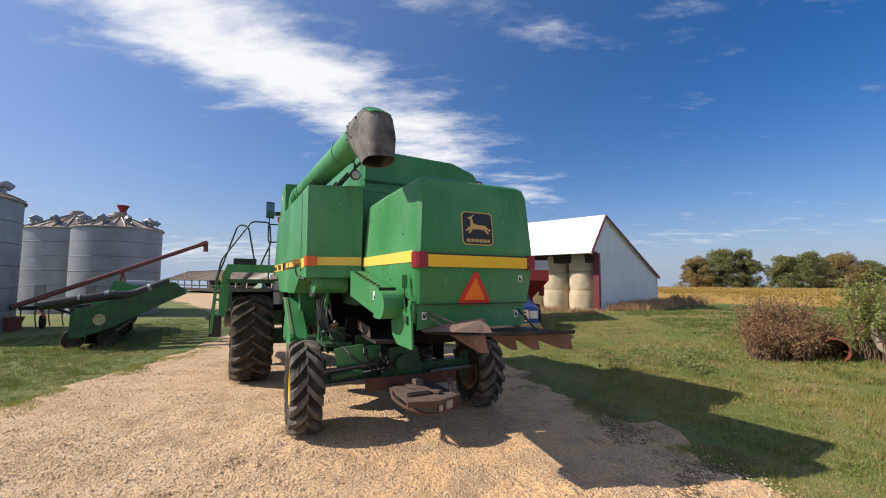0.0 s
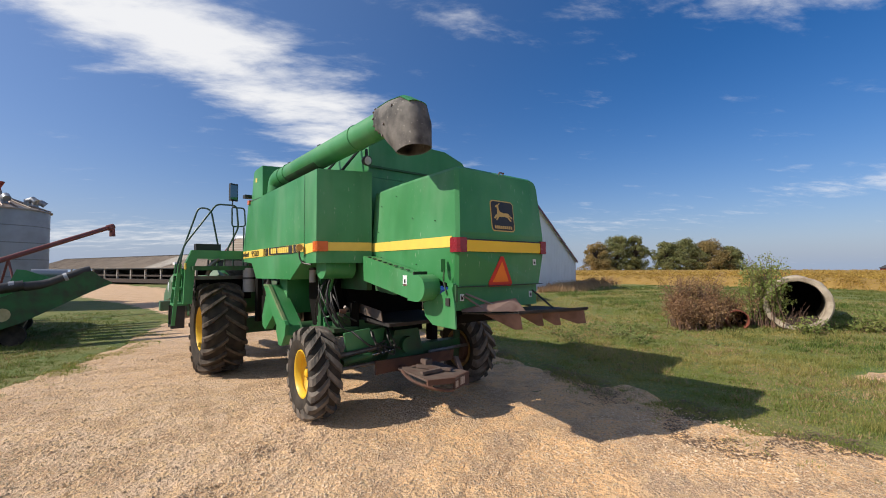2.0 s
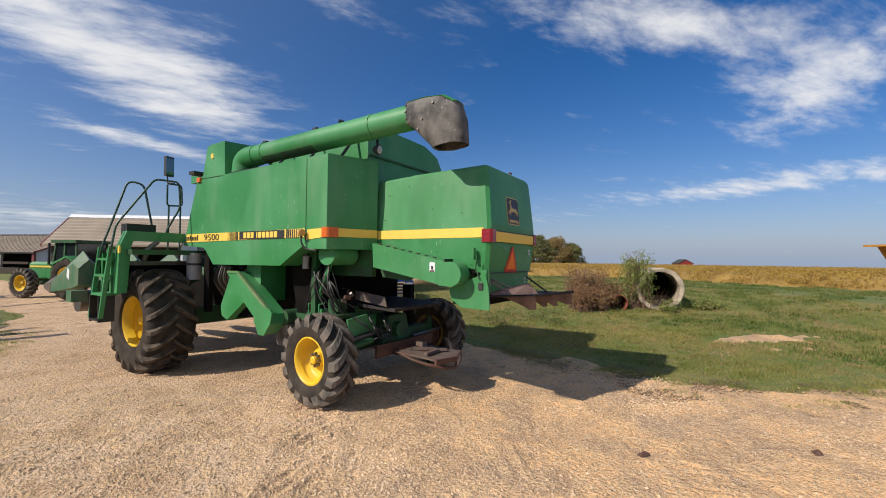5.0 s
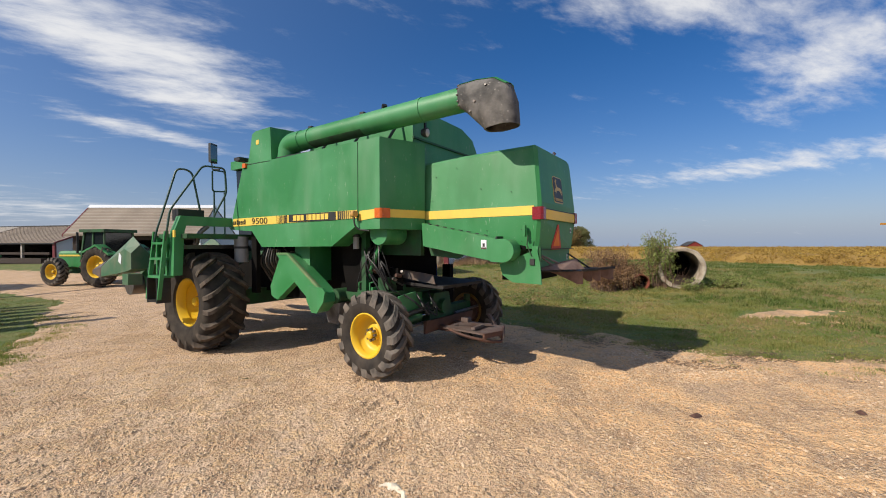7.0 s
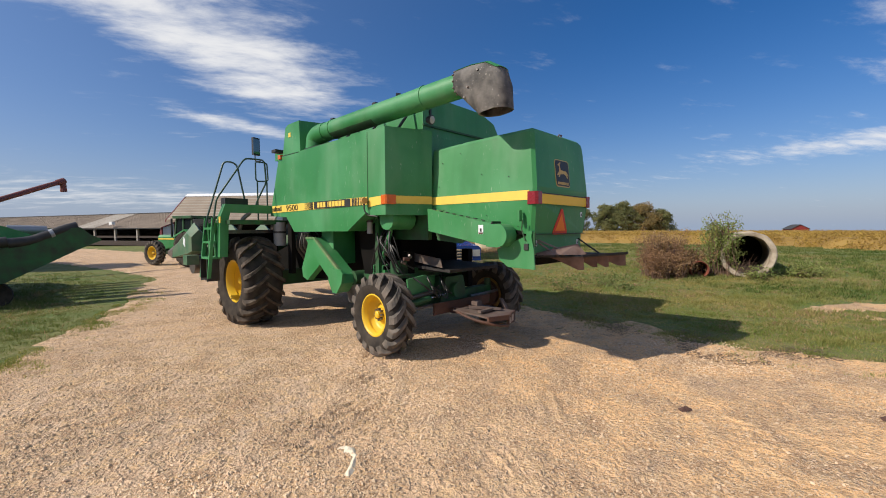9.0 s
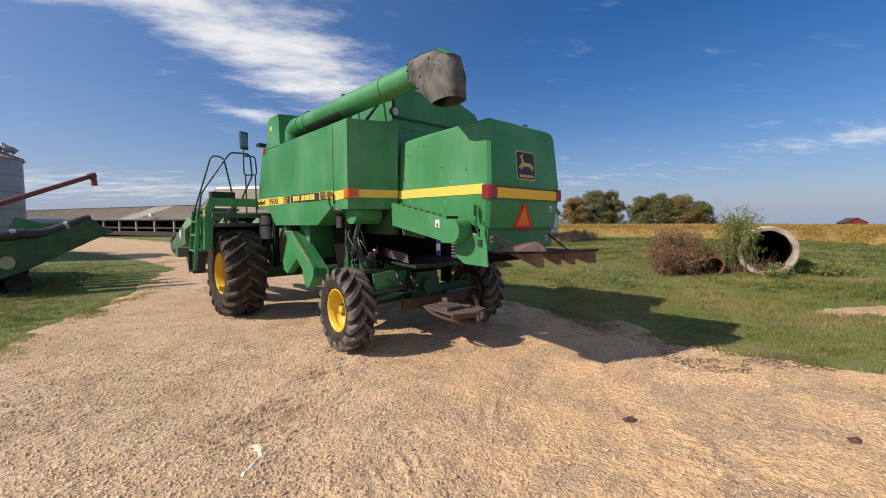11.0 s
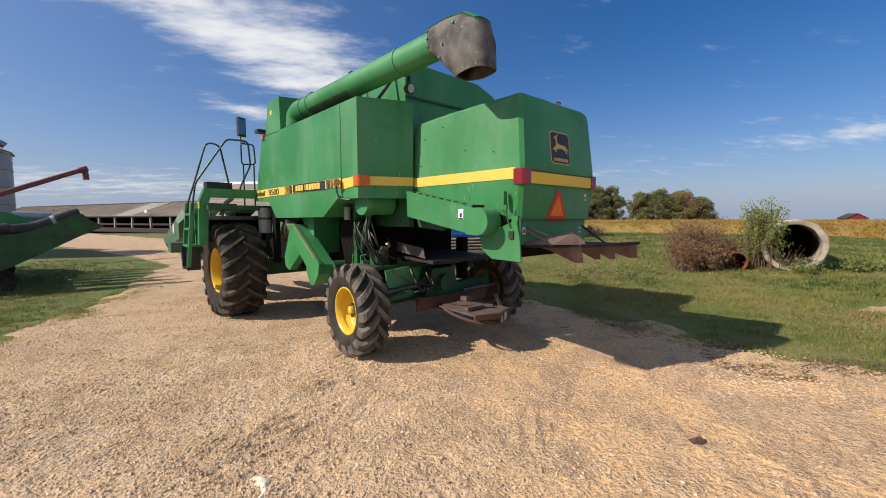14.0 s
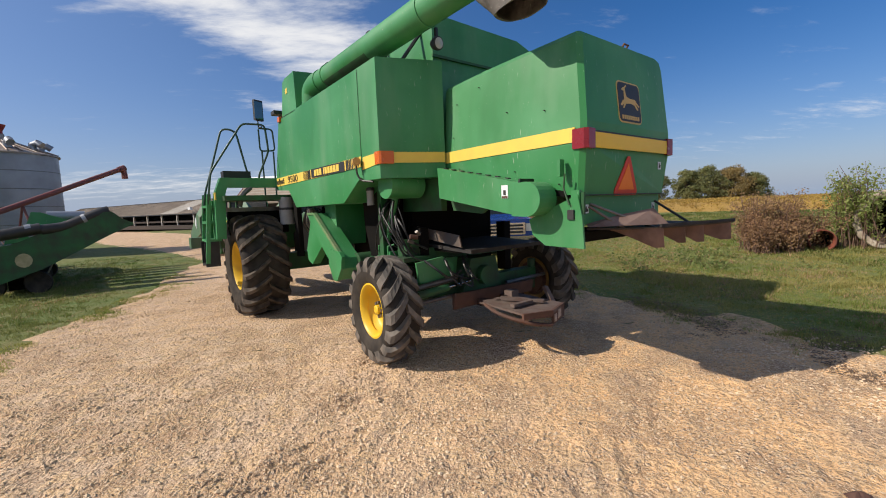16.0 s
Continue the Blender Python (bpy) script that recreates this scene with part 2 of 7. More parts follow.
GREEN = paint_mat("green_paint", (0.030, 0.195, 0.054), (0.070, 0.275, 0.112), (0.13, 0.265, 0.138))
# Grimy underframe green; tractor cab and body post carry shade in it.
GREEN_DARK = mat("grime_and_shade_green_steel", (0.017, 0.105, 0.030), 0.6, 0, (0.030, 0.035, 0.022), 4, 0.85, 0.001, 70)
GREEN_WORN = mat("weathered_green_sheet", (0.045, 0.13, 0.065), 0.6, 0, (0.15, 0.17, 0.11), 4, 0.8, 0.001, 60)
YELLOW = mat("yellow_paint", (0.72, 0.47, 0.02), 0.45, 0, (0.6, 0.36, 0.03), 4, 0.5, 0.0004, 80)
# Yellow darkened for shadow as well as grime, used on the far rear rim.
YELLOW_SHADE_GRIME = mat("shaded_grimy_yellow_paint", (0.30, 0.17, 0.03), 0.6, 0, (0.10, 0.06, 0.03), 6, 0.9, 0.001, 60)
RUBBER = mat("tyre_rubber", (0.028, 0.025, 0.023), 0.8, 0, (0.085, 0.070, 0.056), 5, 0.7, 0.002, 50)
RUBBER_PLAIN = mat("black_rubber", (0.038, 0.036, 0.034), 0.75, 0, (0.20, 0.185, 0.17), 5, 0.9, 0.004, 30, ((0.34, 0.31, 0.28), 0.66))
BLACK = mat("black_plastic", (0.015, 0.015, 0.016), 0.5, 0, (0.04, 0.038, 0.035), 6, 0.6, 0.0005, 60)
STEEL = mat("worn_steel", (0.20, 0.19, 0.18), 0.45, 0.7, (0.12, 0.08, 0.06), 6, 0.7, 0.001, 80)
RUST = mat("rusty_steel", (0.13, 0.065, 0.045), 0.75, 0.2, (0.06, 0.035, 0.03), 5, 0.8, 0.002, 60)
GALV = mat("galvanised_steel", (0.32, 0.34, 0.37), 0.5, 0.6, (0.24, 0.25, 0.27), 1.5, 0.7, 0.001, 40)
GRASS = mat("grass_ground", (0.092, 0.138, 0.026), 0.95, 0, (0.215, 0.185, 0.062), 0.9, 0.75, 0.05, 14, ((0.25, 0.215, 0.09), 0.58))
CROP = mat("ripe_crop", (0.33, 0.208, 0.0516), 0.9, 0, (0.22, 0.142, 0.043), 0.4, 0.8, 0.05, 5)
WHITE = mat("white_siding", (0.72, 0.74, 0.76), 0.5, 0, (0.6, 0.62, 0.63), 1, 0.5)
TIN = mat("weathered_tin_roof", (0.27, 0.215, 0.160), 0.75, 0.1, (0.185, 0.145, 0.110), 0.6, 0.8)
MAROON = mat("maroon_trim", (0.16, 0.025, 0.03), 0.55)
# Dark wood tone that also carries shade inside sheds and under eaves.
DARK = mat("dark_wood_and_shade", (0.05, 0.035, 0.028), 0.9)
HAY = mat("hay", (0.62, 0.52, 0.37), 0.95, 0, (0.42, 0.33, 0.215), 2, 0.8, 0.03, 40)
CONCRETE = mat("concrete", (0.47, 0.40, 0.31), 0.95, 0, (0.22, 0.17, 0.125), 4, 0.9, 0.012, 30)


LUG = mat("dusty_tread", (0.045, 0.038, 0.032), 0.8, 0, (0.17, 0.135, 0.105), 6, 0.8, 0.002, 60)
LUG_GREY = mat("grey_worn_tread", (0.080, 0.073, 0.066), 0.85, 0, (0.23, 0.195, 0.162), 6, 0.8, 0.003, 50)
# Near-black that carries the shade of cavities and undersides in its colour.
INSIDE = mat("shade_black_inside", (0.005, 0.005, 0.0045), 0.95, 0, (0.012, 0.010, 0.009), 4, 0.7)
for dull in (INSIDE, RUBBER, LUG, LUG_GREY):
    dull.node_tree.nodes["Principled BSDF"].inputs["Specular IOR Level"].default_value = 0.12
SOIL = mat("dark_soil", (0.07, 0.05, 0.035), 0.95, 0, (0.04, 0.03, 0.02), 6, 0.8, 0.02, 30)
STRIPE = mat("faded_yellow_stripe", (0.80, 0.56, 0.09), 0.5, 0, (0.68, 0.45, 0.09), 6, 0.5)
STRIPE_REAR = mat("yellow_reflective_stripe", (0.80, 0.52, 0.012), 0.4, 0, (0.74, 0.46, 0.02), 5, 0.4)
AMBER = mat("amber_lens", (0.62, 0.13, 0.015), 0.25, 0, (0.5, 0.09, 0.01), 10, 0.5)
AMBER_OLD = mat("faded_amber_lens", (0.55, 0.33, 0.10), 0.4, 0, (0.35, 0.16, 0.04), 14, 0.8)
RED_LENS = mat("red_lens", (0.24, 0.012, 0.018), 0.25, 0, (0.17, 0.008, 0.012), 10, 0.5)
DECAL = mat("dark_decal", (0.05, 0.04, 0.018), 0.5)
BADGE_GOLD = mat("gold_decal", (0.62, 0.42, 0.12), 0.5, 0, (0.5, 0.33, 0.1), 12, 0.5)
SMV_RED = mat("red_reflector", (0.58, 0.025, 0.015), 0.4, 0, (0.5, 0.02, 0.015), 10, 0.5)
SMV_ORANGE = mat("orange_reflector", (0.85, 0.20, 0.012), 0.5, 0, (0.78, 0.17, 0.015), 10, 0.5)
OLIVE_DARK = mat("dark_olive_paint", (0.035, 0.055, 0.030), 0.7, 0, (0.035, 0.15, 0.05), 5, 0.9)
LENS = mat("clear_lens", (0.5, 0.5, 0.48), 0.15)
CAB_GLASS = mat("tinted_glass", (0.012, 0.016, 0.016), 0.08)
RAIL = mat("dark_green_tube", (0.012, 0.05, 0.035), 0.4, 0, (0.05, 0.08, 0.06), 12, 0.6)
MIRROR = mat("mirror_glass", (0.16, 0.19, 0.18), 0.12, 1.0)
FILTER = mat("grey_canister", (0.30, 0.30, 0.29), 0.5)
PAN = mat("scuffed_steel", (0.10, 0.09, 0.085), 0.6, 0.3, (0.20, 0.13, 0.09), 7, 0.8, 0.001, 60)
PAN_DARK = mat("dark_worn_steel", (0.022, 0.021, 0.021), 0.75, 0.2, (0.065, 0.053, 0.045), 7, 0.7, 0.001, 60)
HITCH = mat("weathered_brown_steel", (0.17, 0.13, 0.11), 0.7, 0.3, (0.12, 0.07, 0.055), 8, 0.8, 0.001, 60)
VANE_PALE = mat("pale_rusted_sheet", (0.23, 0.155, 0.125), 0.65, 0.2, (0.14, 0.08, 0.06), 7, 0.9, 0.001, 50)
RUST_BROWN = mat("brown_rusted_sheet", (0.16, 0.095, 0.075), 0.7, 0.2, (0.08, 0.045, 0.035), 6, 0.9, 0.002, 50)
HITCH_LABEL = mat("worn_label", (0.5, 0.43, 0.36), 0.7, 0, (0.25, 0.16, 0.12), 40, 0.8)
RED_PAINT = mat("red_paint", (0.33, 0.025, 0.02), 0.5, 0, (0.25, 0.03, 0.025), 3, 0.6)
RED_FADED = mat("faded_red_tube", (0.20, 0.05, 0.045), 0.6, 0, (0.12, 0.06, 0.05), 3, 0.7)
BLUE_PAINT = mat("blue_car_paint", (0.012, 0.05, 0.22), 0.25, 0, (0.015, 0.06, 0.24), 3, 0.3)
CHROME = mat("chrome", (0.6, 0.6, 0.62), 0.15, 1.0)
BARN_RED = mat("red_boards", (0.22, 0.025, 0.02), 0.7)
SHINGLE = mat("dark_shingles", (0.05, 0.05, 0.052), 0.85)
SAFETY_YELLOW = mat("orange_yellow_paint", (0.46, 0.22, 0.03), 0.6, 0, (0.33, 0.14, 0.04), 2, 0.6)
WHITE_ROOF = mat("white_metal_roof", (0.80, 0.80, 0.79), 0.45, 0, (0.72, 0.72, 0.71), 0.8, 0.5)
BARK = mat("bark", (0.10, 0.08, 0.06), 0.95, 0, (0.06, 0.05, 0.04), 3, 0.8, 0.02, 12)
TWIG = mat("dry_twigs", (0.15, 0.085, 0.0602), 0.9, 0, (0.22, 0.142, 0.103), 3, 0.8)
RAG_CLOTH = mat("pale_rag", (0.76, 0.67, 0.52), 0.9, 0, (0.58, 0.49, 0.36), 14, 0.8)


def leaf_mat(name, a, b, rough=0.75, through=0.35):
    """Leaves that vary clump by clump and let some light through."""
    m = bpy.data.materials.new(name)
    m.use_nodes = True
    nt = m.node_tree
    N, L = nt.nodes.new, nt.links.new
    bs = nt.nodes["Principled BSDF"]
    geo, mix, tr, add = N("ShaderNodeNewGeometry"), N("ShaderNodeMix"), N("ShaderNodeBsdfTranslucent"), N("ShaderNodeMixShader")
    tc, no = N("ShaderNodeTexCoord"), N("ShaderNodeTexNoise")
    no.inputs["Scale"].default_value = 0.6
    L(tc.outputs["Object"], no.inputs["Vector"])
    mm = N("ShaderNodeMath")
    mm.operation = "ADD"
    sc = N("ShaderNodeMath")
    sc.operation = "MULTIPLY_ADD"
    sc.inputs[1].default_value, sc.inputs[2].default_value = 2.2, -0.95
    L(no.outputs[0], sc.inputs[0])
    rnd = N("ShaderNodeMath")
    rnd.operation = "MULTIPLY"
    rnd.inputs[1].default_value = 0.6
    L(geo.outputs["Random Per Island"], rnd.inputs[0])
    L(rnd.outputs[0], mm.inputs[0])
    L(sc.outputs[0], mm.inputs[1])
    cl = N("ShaderNodeClamp")
    L(mm.outputs[0], cl.inputs[0])
    mix.data_type = "RGBA"
    mix.inputs["A"].default_value, mix.inputs["B"].default_value = (*a, 1), (*b, 1)
    L(cl.outputs[0], mix.inputs["Factor"])
    L(mix.outputs["Result"], bs.inputs["Base Color"])
    L(mix.outputs["Result"], tr.inputs["Color"])
    bs.inputs["Roughness"].default_value = rough
    add.inputs[0].default_value = through
    L(bs.outputs[0], add.inputs[1])
    L(tr.outputs[0], add.inputs[2])
    L(add.outputs[0], nt.nodes["Material Output"].inputs["Surface"])
    return m


GREEN_LEAF = leaf_mat("dull_green_leaves", (0.17, 0.20, 0.075), (0.29, 0.27, 0.11), 0.8, 0.45)
TURNING_LEAF = leaf_mat("turning_leaves", (0.24, 0.195, 0.080), (0.40, 0.28, 0.11), 0.8, 0.45)
SAPLING_LEAF = leaf_mat("bright_green_leaves", (0.2, 0.274, 0.0688), (0.36, 0.359, 0.112), 0.75, 0.45)
BROWN_LEAF = leaf_mat("brown_leaves", (0.3, 0.17, 0.0946), (0.45, 0.302, 0.146), 0.75, 0.45)
WEED_LEAF = leaf_mat("low_weed_leaves", (0.13, 0.20, 0.05), (0.27, 0.30, 0.10), 0.75, 0.4)
LAWN_BLADE = leaf_mat("lush_grass_blades", (0.10, 0.165, 0.030), (0.24, 0.235, 0.07), 0.75, 0.4)
BLADE = leaf_mat("grass_blades", (0.19, 0.255, 0.0473), (0.46, 0.378, 0.129), 0.7, 0.45)
DRY_BLADE = leaf_mat("dry_grass_blades", (0.4, 0.255, 0.146), (0.5, 0.34, 0.189), 0.8, 0.3)
CROP_LEAF = leaf_mat("ripe_soybean_plants", (0.33, 0.205, 0.055), (0.56, 0.39, 0.085), 0.8, 0.45)

DEAD_LEAF = leaf_mat("dead_leaf_litter", (0.10, 0.065, 0.042), (0.24, 0.155, 0.095), 0.9, 0.1)


def gravel_mat():
    """Crushed limestone: single stones, sandy orange patches, worn pale wheel paths."""
    m = bpy.data.materials.new("crushed_limestone")
    m.use_nodes = True
    nt = m.node_tree
    N, L = nt.nodes.new, nt.links.new
    b = nt.nodes["Principled BSDF"]
    tc = N("ShaderNodeTexCoord")

    def tex(kind, scale, detail=4, dist=0.0):
        n = N(kind)
        n.inputs["Scale"].default_value = scale
        if kind == "ShaderNodeTexNoise":
            n.inputs["Detail"].default_value, n.inputs["Distortion"].default_value = detail, dist
        L(tc.outputs["Object"], n.inputs["Vector"])
        return n

    def ramp(src, lo, hi, a=0.0, c=1.0):
        r = N("ShaderNodeMapRange")
        for k, v in zip(("From Min", "From Max", "To Min", "To Max"), (lo, hi, a, c)):
            r.inputs[k].default_value = v
        L(src, r.inputs[0])
        return r.outputs[0]

    def blend(f, a, c):
        x = N("ShaderNodeMix")
        x.data_type = "RGBA"
        for key, v in (("A", a), ("B", c)):
            if isinstance(v, tuple):
                x.inputs[key].default_value = (*v, 1)
            else:
                L(v, x.inputs[key])
        L(f, x.inputs["Factor"])
        return x.outputs["Result"]

    big, mid, fine = tex("ShaderNodeTexNoise", 0.30, 4, 0.5), tex("ShaderNodeTexNoise", 1.7, 7, 0.6), tex("ShaderNodeTexNoise", 60, 5)
    lumps, clods = tex("ShaderNodeTexNoise", 8.0, 8, 0.4), tex("ShaderNodeTexNoise", 26, 5, 0.2)

    def times(a, c):
        n = N("ShaderNodeMath")
        n.operation = "MULTIPLY"
        for i, v in enumerate((a, c)):
            if isinstance(v, float):
                n.inputs[i].default_value = v
            else:
                L(v, n.inputs[i])
        return n.outputs[0]

    def plus(a, c):
        n = N("ShaderNodeMath")
        L(a, n.inputs[0])
        L(c, n.inputs[1])
        return n.outputs[0]

    def stones(scale, share):
        """Single rounded chips: some cells of a cell pattern carry one, more where the drive is stony."""
        v, sep = tex("ShaderNodeTexVoronoi", scale), N("ShaderNodeSeparateColor")
        L(v.outputs["Color"], sep.inputs[0])
        dome = ramp(v.outputs["Distance"], 0.12, 0.46, 1.0, 0.0)
        there = ramp(plus(sep.outputs[0], ramp(mid.outputs[0], 0.35, 0.65, -0.22, 0.22)), share, share + 0.04)
        return times(dome, there), sep.outputs[1], sep.outputs[2]

    pos, side = N("ShaderNodeSeparateXYZ"), N("ShaderNodeMath")
    L(tc.outputs["Object"], pos.inputs[0])
    side.operation = "MULTIPLY_ADD"
    L(big.outputs[0], side.inputs[0])
    side.inputs[1].default_value = 9.0
    L(pos.outputs[0], side.inputs[2])
    base = blend(ramp(side.outputs[0], 0.8, 4.4), (0.652, 0.469, 0.321), (0.793, 0.492, 0.249))
    base = blend(ramp(mid.outputs[0], 0.46, 0.58, 0, 0.85), base, (0.456, 0.289, 0.166))
    base = blend(ramp(tex("ShaderNodeTexNoise", 0.9, 6, 0.8).outputs[0], 0.52, 0.66, 0, 0.55), base, (0.467, 0.339, 0.239))
    base = blend(ramp(lumps.outputs[0], 0.47, 0.60, 0, 0.75), base, (0.717, 0.486, 0.271))
    base = blend(ramp(clods.outputs[0], 0.53, 0.64, 0, 0.6), base, (0.358, 0.221, 0.121))
    base = blend(ramp(fine.outputs[0], 0.52, 0.72, 0, 0.4), base, (0.293, 0.184, 0.105))
    height = plus(ramp(lumps.outputs[0], 0.2, 0.8, 0, 1.5), plus(ramp(clods.outputs[0], 0.25, 0.75, 0, 2.6), ramp(fine.outputs[0], 0.3, 0.7, 0, 0.45)))
    for scale, share, tall in ((30.0, 0.80, 2.0), (52.0, 0.62, 1.3), (95.0, 0.50, 0.7)):
        chip, hue_by, pale_by = stones(scale, share)
        tone = blend(hue_by, (0.456, 0.334, 0.227), (0.869, 0.663, 0.466))
        base = blend(ramp(chip, 0.08, 0.30, 0, 0.85), base, tone)
        height = plus(height, times(chip, tall))
    L(base, b.inputs["Base Color"])
    b.inputs["Roughness"].default_value = 0.95
    b.inputs["Specular IOR Level"].default_value = 0.2
    bp = N("ShaderNodeBump")
    bp.inputs["Strength"].default_value, bp.inputs["Distance"].default_value = 1.0, 0.0085
    L(height, bp.inputs["Height"])
    L(bp.outputs[0], b.inputs["Normal"])
    return m


GRAVEL = gravel_mat()

DUSTY_GREEN = mat("dust_on_green", (0.09, 0.20, 0.075), 0.8, 0, (0.20, 0.22, 0.11), 8, 0.8)
BALD = mat("bare_primer", (0.42, 0.36, 0.22), 0.7, 0, (0.25, 0.25, 0.12), 9, 0.8)
LILAC = mat("pale_lilac_siding", (0.60, 0.59, 0.66), 0.55, 0, (0.52, 0.51, 0.57), 1, 0.5)
POST = mat("grey_posts", (0.40, 0.37, 0.33), 0.85, 0, (0.28, 0.25, 0.22), 3, 0.7)
TIN_LIGHT = mat("lighter_tin", (0.38, 0.34, 0.28), 0.6, 0.2, (0.30, 0.26, 0.21), 0.6, 0.8)
MAROON_TRIM = mat("red_metal_trim", (0.30, 0.04, 0.05), 0.5)
RUST_RED = mat("red_rust", (0.26, 0.07, 0.04), 0.85, 0.1, (0.15, 0.05, 0.035), 6, 0.8, 0.003, 50)
STONES = leaf_mat("limestone_chips", (0.38, 0.27, 0.17), (0.80, 0.60, 0.40), 0.9, 0.0)


# ---- ground ----
def rise(x, y):
    """The land: level in the yard, climbing gently past the drive, falling away beyond the field."""
    s = 0.8 * x + 0.6 * y
    z = 0.66 * smoothstep(4.2, 21.0, s)
    d = math.hypot(x, y)
    if d > 85:
        z -= 0.022 * (d - 85) * smoothstep(85, 110, d)
    k = math.hypot((x + 1.6) / 4.5, (y - 7.5) / 5.0)
    z -= 0.06 * (1 - smoothstep(0.8, 1.6, k))
    return z


DRIVE = [(-60, -40), (-7.2, 4), (-7.1, 6.5), (-7.4, 8.9), (-7.8, 11.7), (-8.7, 15), (-9.4, 18), (-13, 23), (-22, 33), (-45, 58), (-40, 64), (-16, 36), (-9, 27.5), (-4, 20), (-0.5, 14), (1.1, 11), (1.9, 7.9), (2.9, 6.0), (3.3, 4.6), (4.0, 3.6), (6, 3.0), (12, 2.4), (60, -2), (60, -40)]


def inside(x, y, poly=DRIVE):
    """The distance to the edge of an outline, positive inside it."""
    best, odd = 1e9, False
    for (x0, y0), (x1, y1) in zip(poly, poly[1:] + poly[:1]):
        dx, dy = x1 - x0, y1 - y0
        t = min(1, max(0, ((x - x0) * dx + (y - y0) * dy) / (dx * dx + dy * dy)))
        best = min(best, math.hypot(x - x0 - t * dx, y - y0 - t * dy))
        if (y0 > y) != (y1 > y) and x < x0 + dx * (y - y0) / dy:
            odd = not odd
    return best if odd else -best


def spread(n, near, far):
    """Coordinates packed near 0 and thin far out."""
    k = 5.2
    return [math.copysign(near * abs(t) + far * (math.sinh(k * abs(t)) / math.sinh(k)) ** 2.2, t) for t in (2 * i / n - 1 for i in range(n + 1))]


def build_ground():
    xs, ys = [v - 1 for v in spread(180, 30, 2600)], [v + 7 for v in spread(180, 30, 2600)]
    bm = bmesh.new()
    g = [[bm.verts.new((x, y, rise(x, y) - (0.09 * smoothstep(0.0, 0.7, inside(x, y)) if abs(x) < 70 and abs(y) < 70 else 0))) for x in xs] for y in ys]
    for j in range(180):
        for i in range(180):
            bm.faces.new((g[j][i], g[j][i + 1], g[j + 1][i + 1], g[j + 1][i]))
    ob = part("ground", bm, GRASS, smooth=True)
    tagged(ob, "short green and dry yellow grass on level farm ground", "ground", kind="structure")


build_ground()

BARE = [(6.2, 5.85), (6.9, 5.65), (7.5, 5.35), (8.1, 5.1), (8.7, 4.95), (9.2, 5.2), (8.6, 5.75), (7.9, 6.2), (7.0, 6.3), (6.4, 6.15)]
BARE_SMALL = [(6.6, 4.95), (7.2, 4.75), (7.7, 4.5), (7.9, 4.7), (7.3, 5.05), (6.8, 5.15)]
# wheel tracks pressed into the drive: points, width, depth, the way the lug prints follow one another, their spacing
TRACKS = [([(-2.05, 6.3), (-2.30, 4.9), (-2.58, 3.9), (-2.90, 3.2)], 0.52, 1.3, (-0.64, 0.77), 0.15), ([(-1.38, 3.3), (-1.52, 2.75), (-1.74, 2.2)], 0.50, 0.9, (0.97, 0.24), 0.12), ([(0.3, 4.4), (-0.35, 3.75), (-0.85, 3.2)], 0.42, 0.7, (0.9, -0.44), 0.13), ([(1.2, 4.6), (0.92, 3.6), (0.82, 2.9), (0.6, 2.2)], 0.42, 0.75, (0.8, 0.6), 0.14), ([(-4.3, 6.8), (-4.7, 5.2), (-5.4, 3.6)], 0.6, 0.5, (-0.5, 0.87), 0.16), ([(-3.2, 6.6), (-3.6, 5.2), (-4.1, 3.8)], 0.5, 0.55, (-0.6, 0.8), 0.15), ([(2.6, 3.9), (2.2, 3.2), (1.7, 2.6)], 0.45, 0.6, (0.9, 0.44), 0.13)]


def track_height(x, y):
    """Lug prints and the soft ridges beside them."""
    h = 0.0
    if not (-6 < x < 2.2 and 1.8 < y < 7):
        return h
    for pts, w, deep, (nx, ny), gap in TRACKS:
        run = 0.0
        for (x0, y0), (x1, y1) in zip(pts, pts[1:]):
            dx, dy = x1 - x0, y1 - y0
            ln = math.hypot(dx, dy)
            t = ((x - x0) * dx + (y - y0) * dy) / (ln * ln)
            if -0.02 <= t <= 1.02:
                off = ((x - x0) * dy - (y - y0) * dx) / ln
                if abs(off) < w * 0.85:
                    k = 1 - smoothstep(w * 0.42, w * 0.55, abs(off))
                    lugs = math.sin(2 * math.pi * (nx * x + ny * y + 0.5 * off * off + 0.05 * noise.noise((x * 2.4, y * 2.4, 6))) / gap)
                    h += deep * k * (0.015 * max(-0.4, lugs) - 0.002) * max(0.15, 0.75 + 0.8 * noise.noise((x * 2.1, y * 2.1, 11)))
                    h += deep * 0.010 * math.exp(-((abs(off) - w * 0.62) / 0.07) ** 2)
            run += ln
    return h


def road_z(x, y):
    return rise(x, y) + 0.012 + 0.016 * noise.noise((x * 0.9, y * 0.9, 1)) + 0.013 * noise.noise((x * 4.1, y * 4.1, 2)) + 0.013 * noise.noise((x * 9.0, y * 9.0, 3)) + 0.007 * noise.noise((x * 17, y * 17, 4)) + track_height(x, y)


